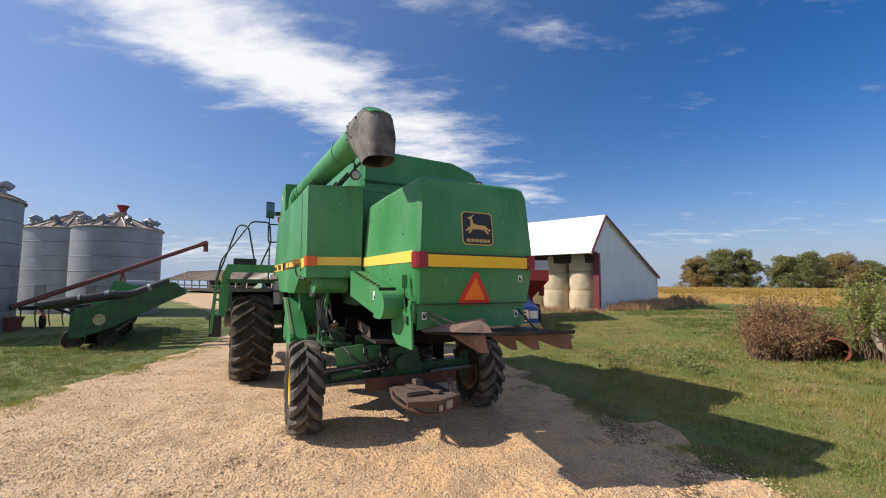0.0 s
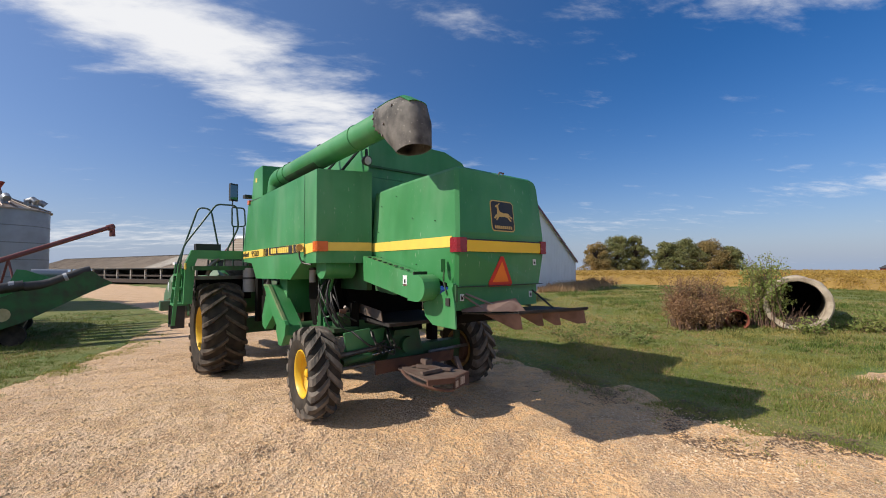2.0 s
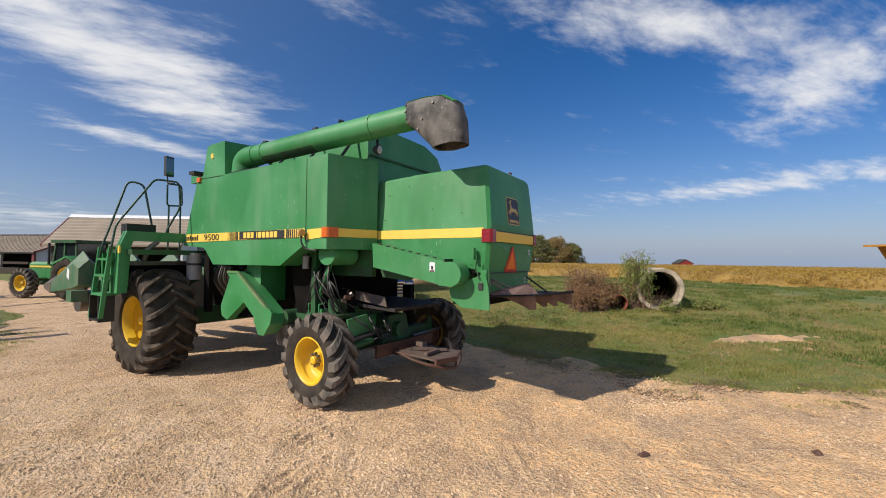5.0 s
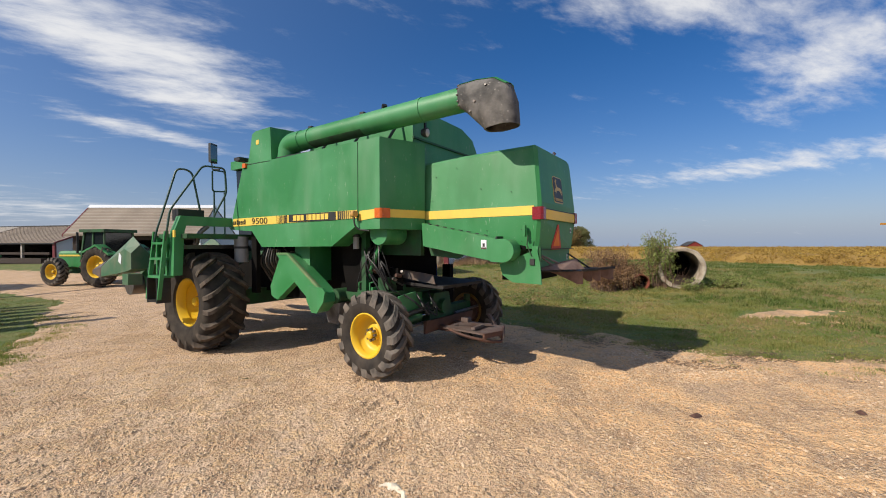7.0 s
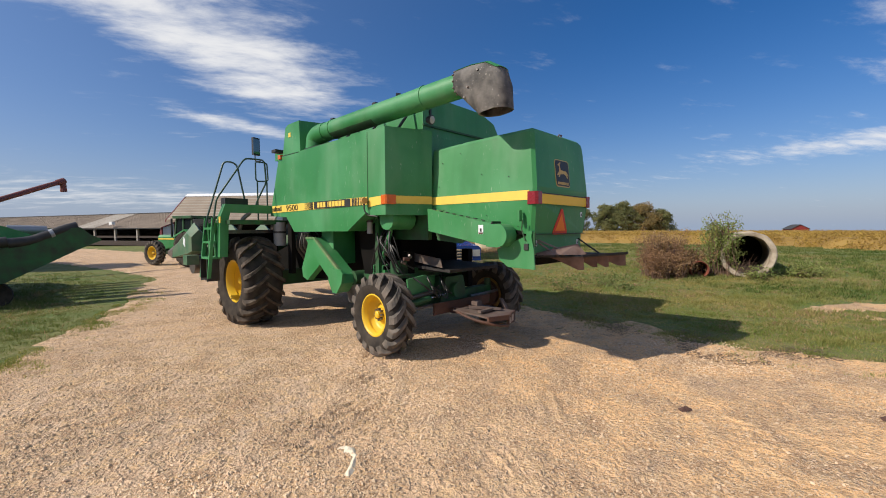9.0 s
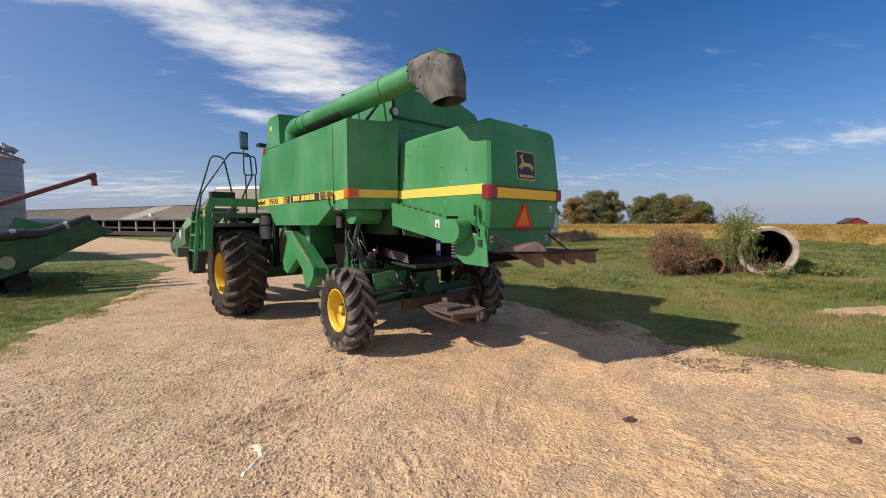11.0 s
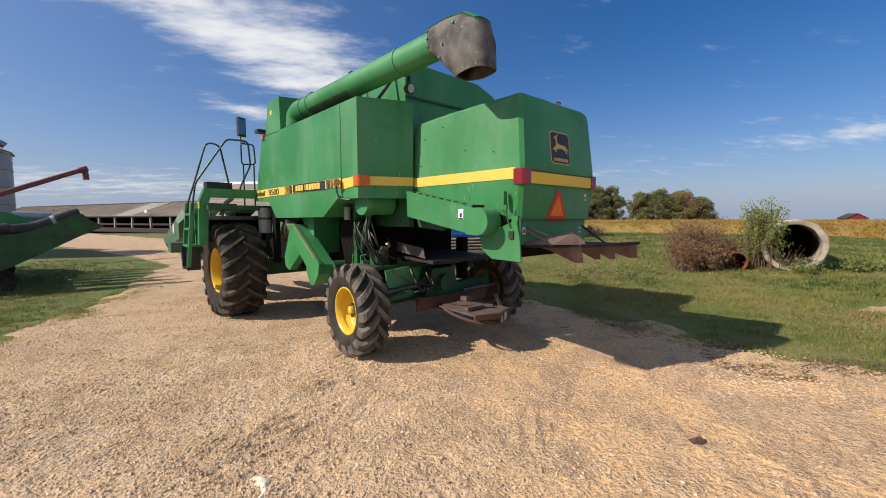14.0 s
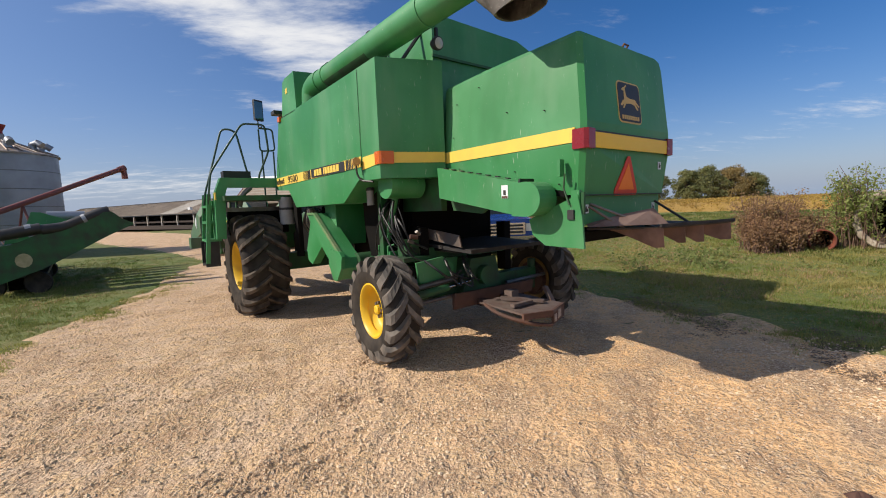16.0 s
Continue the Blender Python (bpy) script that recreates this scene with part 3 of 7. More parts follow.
def build_drive():
    bm = bmesh.new()
    vs = {}

    def vert(x, y, fine):
        if (x, y) not in vs:
            e = inside(x, y) + 0.55 * noise.noise((x * 0.9, y * 0.9, 0)) + 0.35 * noise.noise((x * 2.6, y * 2.6, 5))
            b = max(inside(x, y, BARE), inside(x, y, BARE_SMALL)) + 0.35 * noise.noise((x * 2.0, y * 2.0, 8)) + 0.25 * noise.noise((x * 6, y * 6, 8)) + 0.04
            e = max(e, b)
            z = road_z(x, y) if fine else rise(x, y) + 0.012
            z -= 0.05 * (1 - smoothstep(-0.25, 0.25, e))
            vs[x, y] = (bm.verts.new((x, y, z)), e)
        return vs[x, y]

    def fill(x0, x1, y0, y1, c, hole=None):
        fine = c < 0.3
        for i in range(round((x1 - x0) / c)):
            for j in range(round((y1 - y0) / c)):
                x, y = round(x0 + i * c, 3), round(y0 + j * c, 3)
                if hole and hole[0] - 0.01 < x < hole[1] - 0.01 and hole[2] - 0.01 < y < hole[3] - 0.01:
                    continue
                q = [vert(x, y, fine), vert(round(x + c, 3), y, fine), vert(round(x + c, 3), round(y + c, 3), fine), vert(x, round(y + c, 3), fine)]
                if max(e for _, e in q) > -0.25:
                    bm.faces.new([v for v, _ in q])
    fill(-6.0, 4.8, 1.2, 6.6, 0.027)
    fill(-12, 12, -4, 20, 0.2, (-6.0, 4.8, 1.2, 6.6))
    fill(-60, 60, 20, 66, 1.0)
    fill(-60, -12, -10, 20, 1.0)
    fill(12, 60, -10, 20, 1.0)
    fill(-12, 12, -10, -4, 1.0)
    ob = part("road", bm, GRAVEL, smooth=True)
    tagged(ob, "pale tan crushed limestone gravel farm drive with tyre tracks", "gravel drive", kind="structure")


build_drive()

# ---- combine harvester ----
COMBINE = pose(-0.871, 6.649, -0.06, 0, 0, 32)
combine = thing("combine_harvester", COMBINE, "large dusty green combine harvester with yellow stripe, parked on gravel", "combine harvester")


def build_wheel(parent_thing, centre, R, width, rim_r, lugs, side, lug=0.05, turn=0, paint=YELLOW):
    """side -1: the dished face looks to -x."""
    w = new("wheel")
    w.parent = parent_thing
    w.location = centre
    w.rotation_euler = (0, 0, radians(turn))
    h = width / 2
    r0 = R - lug
    prof = [(rim_r, -h * 0.72), (rim_r + 0.05, -h * 0.90), (r0 * 0.80, -h), (r0 * 0.92, -h * 0.95), (r0 * 0.985, -h * 0.78), (r0 * 1.005, -h * 0.4), (r0 * 1.01, 0), (r0 * 1.005, h * 0.4), (r0 * 0.985, h * 0.78), (r0 * 0.92, h * 0.95), (r0 * 0.80, h), (rim_r + 0.05, h * 0.90), (rim_r, h * 0.72)]
    t = part("tyre", lathe(prof, 56, closed=True), RUBBER, w, "black dusty tyre with deep chevron lugs", smooth=True)
    bm = bmesh.new()
    for k in range(lugs):
        for s in (-1, 1):
            a0 = 2 * math.pi * (k + (0.5 if s > 0 else 0)) / lugs
            rings = []
            for u, base_k, top_k in ((0, 1.0, 1.0), (0.3, 1.0, 1.0), (0.6, 0.995, 0.995), (0.82, 0.975, 0.97), (0.97, 0.92, 0.925), (1.0, 0.86, 0.865)):
                x = s * h * (-0.05 + 1.07 * u)
                a = a0 + 2 * math.pi / lugs * (1.25 * u - 0.25 * u * u)
                base, top = r0 * base_k - 0.02, (r0 + lug) * top_k
                hw = (0.026 if R > 0.7 else 0.040) * (1 + 0.30 * u)
                ring = []
                for rr, da in ((base, -hw * 1.5), (top, -hw), (top, hw), (base, hw * 1.5)):
                    aa = a + da / R
                    ring.append((x, rr * math.cos(aa), rr * math.sin(aa)))
                rings.append(ring)
            hull(rings, bm)
    part("tread", bm, LUG if R > 0.7 else LUG_GREY, t)
    s = side
    prof = [(rim_r + 0.012, h * 0.72), (rim_r + 0.022, h * 0.80), (rim_r + 0.005, h * 0.82), (rim_r - 0.02, h * 0.72), (rim_r - 0.035, h * 0.42), (rim_r - 0.02, h * 0.38), (rim_r - 0.05, h * 0.05), (rim_r - 0.08, -h * 0.08), (rim_r * 0.55, -h * 0.12), (rim_r * 0.45, h * 0.0), (0.001, h * 0.0),
            (0.001, -h * 0.12), (rim_r * 0.6, -h * 0.2), (rim_r - 0.06, -h * 0.15), (rim_r - 0.03, -h * 0.86), (rim_r + 0.03, -h * 0.93), (rim_r + 0.012, -h * 0.84)]
    r = part("rim", lathe([(rr, s * x) for rr, x in prof], 44, closed=True), paint, w, "yellow painted steel rim", smooth=True)
    part("hub", lathe([(0.001, -s * h * 0.1), (rim_r * 0.34, -s * h * 0.05), (rim_r * 0.34, s * h * 0.16), (rim_r * 0.20, s * h * 0.22), (rim_r * 0.18, s * h * 0.5), (rim_r * 0.12, s * h * 0.55), (0.001, s * h * 0.55)], 22), YELLOW, r)
    for k in range(8):
        a = 2 * math.pi * k / 8
        c = (s * h * 0.14, rim_r * 0.27 * math.cos(a), rim_r * 0.27 * math.sin(a))
        part("nut", rod(c, (c[0] + s * 0.05, c[1], c[2]), 0.02, n=6), STEEL, r)
    return w


build_wheel(combine, (-1.83, 3.70, 0.87), 0.87, 0.74, 0.40, 19, -1, 0.080)
build_wheel(combine, (1.83, 3.70, 0.87), 0.87, 0.74, 0.40, 19, 1, 0.080)
build_wheel(combine, (-1.40, 0.02, 0.61), 0.61, 0.40, 0.295, 16, -1, 0.06, -4)
build_wheel(combine, (1.40, 0.02, 0.61), 0.61, 0.40, 0.295, 16, 1, 0.06, -4, YELLOW_SHADE_GRIME)
# Rusty discs added over the inner rim to keep it dark.
for k, x in ((0, 1.16), (1, 1.24)):
    part("brake_drum", rod((x, 0.02, 0.61), (x + 0.10, 0.02, 0.61), 0.22 + 0.06 * k, n=24), RUST, combine, smooth=True)


def flat_box(name, x0, x1, y0, y1, z0, z1, m, parent, label="", bevel=0.0):
    return part(name, box(x0, x1, y0, y1, z0, z1), m, parent, label, bevel=bevel)


# side shields: a shell with a skirt below and the lower rear cut back
side_outline = [(-0.12, 2.08), (0.22, 2.08), (0.34, 2.13), (0.84, 1.84), (2.59, 1.83), (2.88, 2.11), (3.56, 2.15), (3.14, 3.29), (-0.12, 3.35)]
shields = {}
for sx in (-1, 1):
    bm = hull([[(sx * 1.43, y, z) for y, z in side_outline], [(sx * 0.74, y - 0.27 if y < 0 else y, z) for y, z in side_outline]])
    shields[sx] = part("side_shield", bm, GREEN, combine, "green sheet steel side shield, faded and streaked", bevel=0.018)
    # stripe along the side and round the rear
    xo = sx * 1.435
    for y0, y1 in ((-0.12, 0.275), (0.305, 3.47)):
        part("stripe", hull([[(xo + d, y0, 2.243), (xo + d, y1, 2.205), (xo + d, y1 - 0.02, 2.345), (xo + d, y0, 2.362)] for d in (-sx * 0.006, sx * 0.002)]), STRIPE, shields[sx], "faded yellow stripe")
    part("stripe", hull([[(sx * 1.31, -0.178, z), (sx * 0.75, -0.398, z), (sx * 0.75, -0.375, z), (sx * 1.31, -0.155, z)] for z in (2.245, 2.36)]), STRIPE, shields[sx], "faded yellow stripe")
    part("seam", box(xo - 0.003, xo + 0.001, 0.288, 0.293, 2.15, 3.33), GREEN_DARK, shields[sx])
    lamp = part("corner_lamp", hull([[(sx * 1.30, -0.20, z), (sx * 1.30, -0.155, z), (sx * 1.41, -0.10, z), (sx * 1.42, -0.04, z), (sx * 1.448, -0.04, z), (sx * 1.448, -0.135, z), (sx * 1.43, -0.155, z)] for z in (2.235, 2.37)]), AMBER, shields[sx], "orange plastic corner lamp")
left = shields[-1]

# decals on the left stripe: plain bars for names, and the model number
XD = -1.439


def decal(y0, y1, z0, z1, m, name="decal", parent=None, x=XD):
    return part(name, box(x - 0.002, x + 0.002, y0, y1, z0, z1), m, parent or left)


decal(0.74, 1.84, 2.232, 2.356, BLACK)
for i in range(9):
    decal(0.90 + 0.094 * i, 0.90 + 0.094 * i + (0.074 if i != 5 else 0.025), 2.252, 2.338, STRIPE, "lettering_bar", x=XD - 0.003)
for i in range(9):
    w = 0.030 - 0.0028 * i
    decal(0.70 - 0.042 * i - w, 0.70 - 0.042 * i, 2.238, 2.358, BLACK)
    decal(1.88 + 0.034 * i, 1.88 + 0.034 * i + w * 0.75, 2.226, 2.352, BLACK)
for i in range(7):
    decal(3.06 + 0.058 * i, 3.06 + 0.058 * i + 0.04, 2.235, 2.30 if i not in (0, 4) else 2.325, DECAL, "lettering_bar")


def lettering(text, size, m, parent, matrix, name="lettering"):
    cu = bpy.data.curves.new(name, "FONT")
    cu.body, cu.size, cu.extrude, cu.align_x = text, size, 0.0015, "CENTER"
    tmp = new(name, cu)
    me = bpy.data.meshes.new_from_object(tmp)
    bpy.data.objects.remove(tmp)
    me.transform(matrix)
    me.materials.append(m)
    ob = new(name, me)
    ob.parent = parent
    return ob


lettering("9500", 0.15, DECAL, left, pose(XD - 0.003, 2.64, 2.232, 90, 0, -90) @ Matrix.Diagonal((1.55, 1, 1, 1)))

# hood over the straw walkers
def hood_ring(y, dx=0.0, top=3.10, low=1.80):
    return [(-0.69 + dx, y, low), (0.745 - dx, y, low), (0.795 - dx, y, 2.22), (0.785 - dx, y, 2.40), (0.755 - dx, y, top - 0.10), (0.72 - dx, y, top - 0.025), (0.63 - dx, y, top), (-0.58 + dx, y, top), (-0.628 + dx, y, top - 0.014), (-0.650 + dx, y, top - 0.05), (-0.70 + dx, y, 2.40), (-0.715 + dx, y, 2.22)]


def lean(ring):
    """The rear face leans forward above and below the stripe."""
    return [(x, y + (0.085 * (z - 2.3) / 0.8 if z > 2.3 else 0.05 * (2.3 - z) / 0.5), z) for x, y, z in ring]


hood = part("hood", hull([hood_ring(-0.34, 0, 3.09, 2.10), hood_ring(-0.9, 0, 3.12, 2.02), hood_ring(-1.6, 0, 3.14, 1.82), lean(hood_ring(-2.12, 0.0, 3.15)), lean(hood_ring(-2.165, 0.03, 3.12))]), GREEN, combine, "green sheet steel rear hood, dull and scratched", bevel=0.012)
for sx in (-1, 1):
    k = 0.04 + sx * 0.04
    part("stripe", box(sx * (0.712 + k), sx * (0.722 + k), -2.07, -0.16, 2.232, 2.352), STRIPE, hood, "yellow stripe")
    part("tail_lamp", hull([[(sx * (0.60 + k), -2.185, z), (sx * (0.60 + k), -2.15, z), (sx * (0.70 + k), -2.15, z), (sx * (0.70 + k), -2.05, z), (sx * (0.728 + k), -2.05, z), (sx * (0.728 + k), -2.16, z), (sx * (0.70 + k), -2.19, z)] for z in (2.175, 2.335)]), RED_LENS, hood, "dark red plastic tail lamp")
part("stripe", box(-0.598, 0.678, -2.178, -2.16, 2.185, 2.31), STRIPE_REAR, hood, "bright yellow reflective stripe")
part("stripe_edge", box(-0.598, 0.678, -2.175, -2.16, 2.312, 2.325), BLACK, hood)
part("seam", box(-0.69, 0.745, -2.150, -2.10, 1.792, 1.80), BLACK, hood)
part("lower_panel", box(-0.68, 0.69, -2.095, -2.04, 1.54, 1.792), GREEN, hood, bevel=0.006)
part("grab_handle", pipe([(0.05, -2.04, 3.12), (0.05, -2.07, 3.155), (0.12, -2.07, 3.155), (0.12, -2.04, 3.12)], 0.010), RUST, hood, "rusty grab handle")
for y, z in ((-0.55, 2.85), (-0.9, 2.95), (-1.3, 2.62), (-0.5, 2.5), (-1.75, 2.55), (-0.6, 2.15), (-1.4, 2.05), (-1.9, 2.05), (-1.9, 1.9)):
    part("rivet", rod((-0.719 + 0.05 * max(0, (z - 2.4) / 0.7), y, z), (-0.70 + 0.05 * max(0, (z - 2.4) / 0.7), y, z), 0.0045, n=8), BLACK, hood)


def rear_y(z):
    return -2.165 + (0.085 * (z - 2.3) / 0.8 if z > 2.3 else 0.05 * (2.3 - z) / 0.5)


def rear_plate(name, outline, m, parent, lift, label=""):
    """A thin plate on the rear face, from (x, z) points."""
    return part(name, hull([[(x, rear_y(z) - d, z) for x, z in outline] for d in (lift, 0.0)]), m, parent, label)


def rounded(x0, x1, z0, z1, r, n=4):
    pts = []
    for cx, cz, a in ((x1 - r, z1 - r, 0), (x0 + r, z1 - r, 90), (x0 + r, z0 + r, 180), (x1 - r, z0 + r, 270)):
        pts += [(cx + r * math.cos(radians(a + 90 * k / n)), cz + r * math.sin(radians(a + 90 * k / n))) for k in range(n + 1)]
    return pts


badge = rear_plate("badge", rounded(-0.175, 0.225, 2.43, 2.80, 0.05), BADGE_GOLD, hood, 0.004, "black emblem with a gold border")
rear_plate("badge_field", rounded(-0.162, 0.212, 2.443, 2.787, 0.042), BLACK, badge, 0.007)
LEAP = [[(-0.095, 2.615), (-0.05, 2.590), (0.03, 2.598), (0.085, 2.588), (0.115, 2.604), (0.125, 2.628), (0.095, 2.642), (0.02, 2.640), (-0.035, 2.652), (-0.07, 2.660)], [(-0.085, 2.63), (-0.040, 2.648), (-0.058, 2.70), (-0.060, 2.728), (-0.085, 2.735), (-0.118, 2.715), (-0.112, 2.704), (-0.082, 2.702)], [(-0.075, 2.732), (-0.058, 2.728), (-0.030, 2.752), (-0.038, 2.760)], [(-0.105, 2.620), (-0.075, 2.600), (-0.13, 2.566), (-0.15, 2.575)], [(-0.08, 2.605), (-0.055, 2.595), (-0.095, 2.548), (-0.115, 2.548)], [(0.07, 2.60), (0.11, 2.598), (0.155, 2.553), (0.135, 2.545)], [(0.10, 2.612), (0.122, 2.62), (0.175, 2.59), (0.165, 2.575)]]
for outline in LEAP:
    rear_plate("emblem_shape", [(x + 0.018, z + 0.012) for x, z in outline], BADGE_GOLD, badge, 0.009)
for k in range(9):
    x = -0.125 + 0.034 * k
    rear_plate("lettering_bar", [(x, 2.462), (x + 0.024, 2.462), (x + 0.024, 2.498), (x, 2.498)], BADGE_GOLD, badge, 0.009)
smv = rear_plate("warning_triangle", [(-0.205, 1.80), (-0.19, 1.785), (0.175, 1.785), (0.19, 1.80), (0.19, 1.835), (0.015, 2.135), (-0.03, 2.135), (-0.205, 1.835)], SMV_RED, hood, 0.006, "slow vehicle triangle, orange with red border")
rear_plate("triangle_centre", [(-0.145, 1.838), (0.13, 1.838), (-0.007, 2.075)], SMV_ORANGE, smv, 0.009)


def sticker(x, z, w=0.055, h=0.075, y=None):
    yy = rear_y(z) if y is None else y
    st = part("sticker", box(x - w / 2, x + w / 2, yy - 0.003, yy + 0.002, z - h / 2, z + h / 2), WHITE, hood, "small white warning sticker")
    part("sticker_mark", hull([[(x - w * 0.3, yy - d, z - h * 0.32), (x + w * 0.25, yy - d, z - h * 0.32), (x + w * 0.32, yy - d, z + h * 0.05), (x, yy - d, z + h * 0.02), (x - w * 0.1, yy - d, z + h * 0.34), (x - w * 0.3, yy - d, z + h * 0.1)] for d in (0.005, 0.002)]), BLACK, st)


sticker(0.60, 2.07)
sticker(-0.60, 1.68, y=-2.097)
sticker(0.57, 1.67, y=-2.097)

# grain tank and its extension
tank = part("grain_tank", box(-0.755, 0.755, -0.14, 3.1, 2.1, 3.34), GREEN, combine)
for sx in (-1, 1):
    part("tank_edge", box(sx * 1.40, sx * 0.78, -0.12, 0.02, 3.335, 3.36), GREEN, tank)
ext = part("tank_extension", hull([[(-0.62, -0.08, 3.36), (1.42, -0.08, 3.36), (1.42, -0.08, 3.62), (1.25, -0.08, 3.84), (0.85, -0.08, 3.97), (-0.62, -0.08, 4.0)], [(-0.62, 2.3, 3.36), (1.42, 2.3, 3.36), (1.42, 2.3, 3.62), (1.25, 2.3, 3.84), (0.85, 2.3, 3.97), (-0.62, 2.3, 4.0)]]), GREEN, combine, "green sheet steel grain tank extension", bevel=0.015)
part("extension_lip", hull([[(x, -0.11, z), (x, -0.085, z), (x, -0.085, z - 0.03), (x, -0.11, z - 0.03)] for x, z in ((-0.64, 3.53), (1.40, 3.53))]), GREEN_DARK, ext)
part("exhaust_stub", rod((-0.60, 0.55, 3.95), (-0.66, 0.45, 4.10), 0.045, n=14), BLACK, ext, smooth=True)
for k in range(3):
    part("brace", rod((-0.62, 0.15 + 0.75 * k, 3.85), (-1.0, 0.15 + 0.75 * k, 3.36), 0.022, n=6), BLACK, ext)
# Solid black plate in place of the shaded gap between tank and auger.
part("opening_shade_plate", box(-1.38, -0.64, 0.02, 2.25, 3.30, 3.345), BLACK, combine, "black plate standing in for the shaded opening beside the tank")

# engine cover box in front of the auger
cover = part("engine_cover", hull([[(-1.41, 2.33, 3.31), (-1.41, 3.02, 3.28), (-1.41, 2.88, 3.82), (-1.41, 2.78, 3.86), (-1.41, 2.36, 3.87)], [(-0.80, 2.33, 3.31), (-0.80, 3.02, 3.28), (-0.80, 2.88, 3.86), (-0.80, 2.78, 3.90), (-0.80, 2.36, 3.91)]]), GREEN, combine, bevel=0.015)
part("cover_label", box(-1.416, -1.40, 2.68, 2.76, 3.62, 3.70), STRIPE, cover, "pale yellow label")
part("marker_lamp", box(-1.46, -1.40, 3.02, 3.12, 3.24, 3.32), AMBER, combine, "orange marker lamp", bevel=0.008)
part("cover_hinge", box(-1.43, -1.41, 2.34, 3.02, 3.285, 3.30), BLACK, cover)

# unloading auger, folded back along the side
AUG_A, AUG_B = Vector((-1.20, 2.02, 3.595)), Vector((-1.055, -1.36, 3.748))
auger = part("unloading_auger", rod(AUG_A, AUG_B, 0.159, n=32), GREEN, combine, "green unloading auger tube, darker underneath", smooth=True)
ax = (AUG_B - AUG_A).normalized()
part("elbow", pipe([AUG_A - ax * -0.25, AUG_A, AUG_A - ax * 0.12 + Vector((0, 0, -0.06)), AUG_A - ax * 0.16 + Vector((0, 0, -0.35))], 0.168, 20, bend=0.12), GREEN, auger, smooth=True)
for d in (0.45, 2.62):
    c = AUG_A + ax * d
    part("flange", rod(c, c + ax * 0.035, 0.168, n=32), GREEN, auger, smooth=True)
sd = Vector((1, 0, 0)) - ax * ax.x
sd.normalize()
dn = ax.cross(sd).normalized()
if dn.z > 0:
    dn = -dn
# Dark olive strip along the lower arc of the tube's front part.
part("dark_band", hull([[tuple(AUG_A + ax * d + rr * (math.sin(q) * sd + math.cos(q) * dn)) for rr, qs in ((0.1610, range(-54, 55, 9)), (0.156, range(54, -55, -9))) for q in (radians(v) for v in qs)] for d in (0.50, 1.0, 1.6)]), OLIVE_DARK, auger, "dark olive band under the tube", smooth=True)
for d, k in ((0.43, 1), (1.55, 1)):
    c = AUG_A + ax * d + Vector((0, 0, 0.16))
    part("lug", box(c.x - 0.03, c.x + 0.03, c.y - 0.04, c.y + 0.04, c.z - 0.02, c.z + 0.035), BLACK, auger)
# square-shouldered rubber boot over the tube's end, its mouth looking down
BOOT = [((-1.24, 3.955), (-1.25, 3.62), -1.06, 0.172), ((-1.50, 3.965), (-1.31, 3.575), -1.055, 0.188), ((-1.74, 3.945), (-1.38, 3.50), -1.045, 0.203), ((-1.90, 3.85), (-1.45, 3.43), -1.03, 0.212), ((-1.965, 3.65), (-1.51, 3.38), -1.02, 0.198), ((-1.985, 3.46), (-1.545, 3.345), -1.015, 0.185), ((-1.99, 3.36), (-1.56, 3.325), -1.01, 0.178)]


def boot_ring(row, grow=0.0, angles=None):
    (ty, tz), (by, bz), x, w = row
    tz, bz, w = tz - 0.035, bz - 0.02, w * 0.93
    up = Vector((0, ty - by, tz - bz))
    h, c = up.length / 2 + grow, Vector((x, (ty + by) / 2, (tz + bz) / 2))
    up.normalize()
    out = []
    for q in angles or [2 * math.pi * i / 32 for i in range(32)]:
        s, k = math.sin(q), math.cos(q)
        e = 0.72
        out.append(tuple(c + up * h * math.copysign(abs(k) ** e, k) + Vector((1, 0, 0)) * (w + grow) * math.copysign(abs(s) ** e, s)))
    return out


sp = [boot_ring(r) for r in BOOT]
for j, ring in enumerate(sp):
    sp[j] = [tuple(Vector(p) + 0.010 * j / 3 * Vector((noise.noise(Vector(p) * 5), noise.noise(Vector(p) * 5 + Vector((7, 0, 0))), 0.6 * noise.noise(Vector(p) * 6 + Vector((0, 9, 0)))))) for p in ring]
inner = [boot_ring(r, -0.014) for r in BOOT[::-1]]
spout = part("spout", hull(sp + inner, caps=False), RUBBER_PLAIN, auger, "worn black rubber spout", smooth=True)
top_arc = [radians(v) for v in range(-30, 31, 6)]
part("end_cap", hull([boot_ring(r, 0.010, top_arc) + boot_ring(r, 0.002, top_arc[::-1]) for r in BOOT[:4]]), GREEN, auger, "scraped green strap over the spout", smooth=True)
for k in range(16):
    p = Vector(sp[0][2 * k])
    part("bolt", rod(p - ax * 0.012, p + ax * 0.012, 0.012, n=6), STEEL, spout)
for k in (6, 9, 12, 20, 23, 26):
    p = Vector(sp[2][k])
    side = Vector((1 if k < 16 else -1, 0, 0))
    part("bolt", rod(p - side * 0.01, p + side * 0.014, 0.015, n=8), STEEL, spout)
lamp = part("work_lamp", moved(lathe([(0.001, -0.06), (0.05, -0.05), (0.07, 0.0), (0.07, 0.03), (0.06, 0.035), (0.001, 0.03)], 20), pose(-0.90, -0.52, 3.46, 0, 8, -85)), BLACK, auger, smooth=True)
part("lamp_lens", moved(lathe([(0.001, 0.031), (0.055, 0.036), (0.001, 0.046)], 20), pose(-0.90, -0.52, 3.46, 0, 8, -85)), LENS, lamp)
part("lamp_bracket", box(-0.915, -0.885, -0.53, -0.50, 3.52, 3.62), BLACK, lamp)

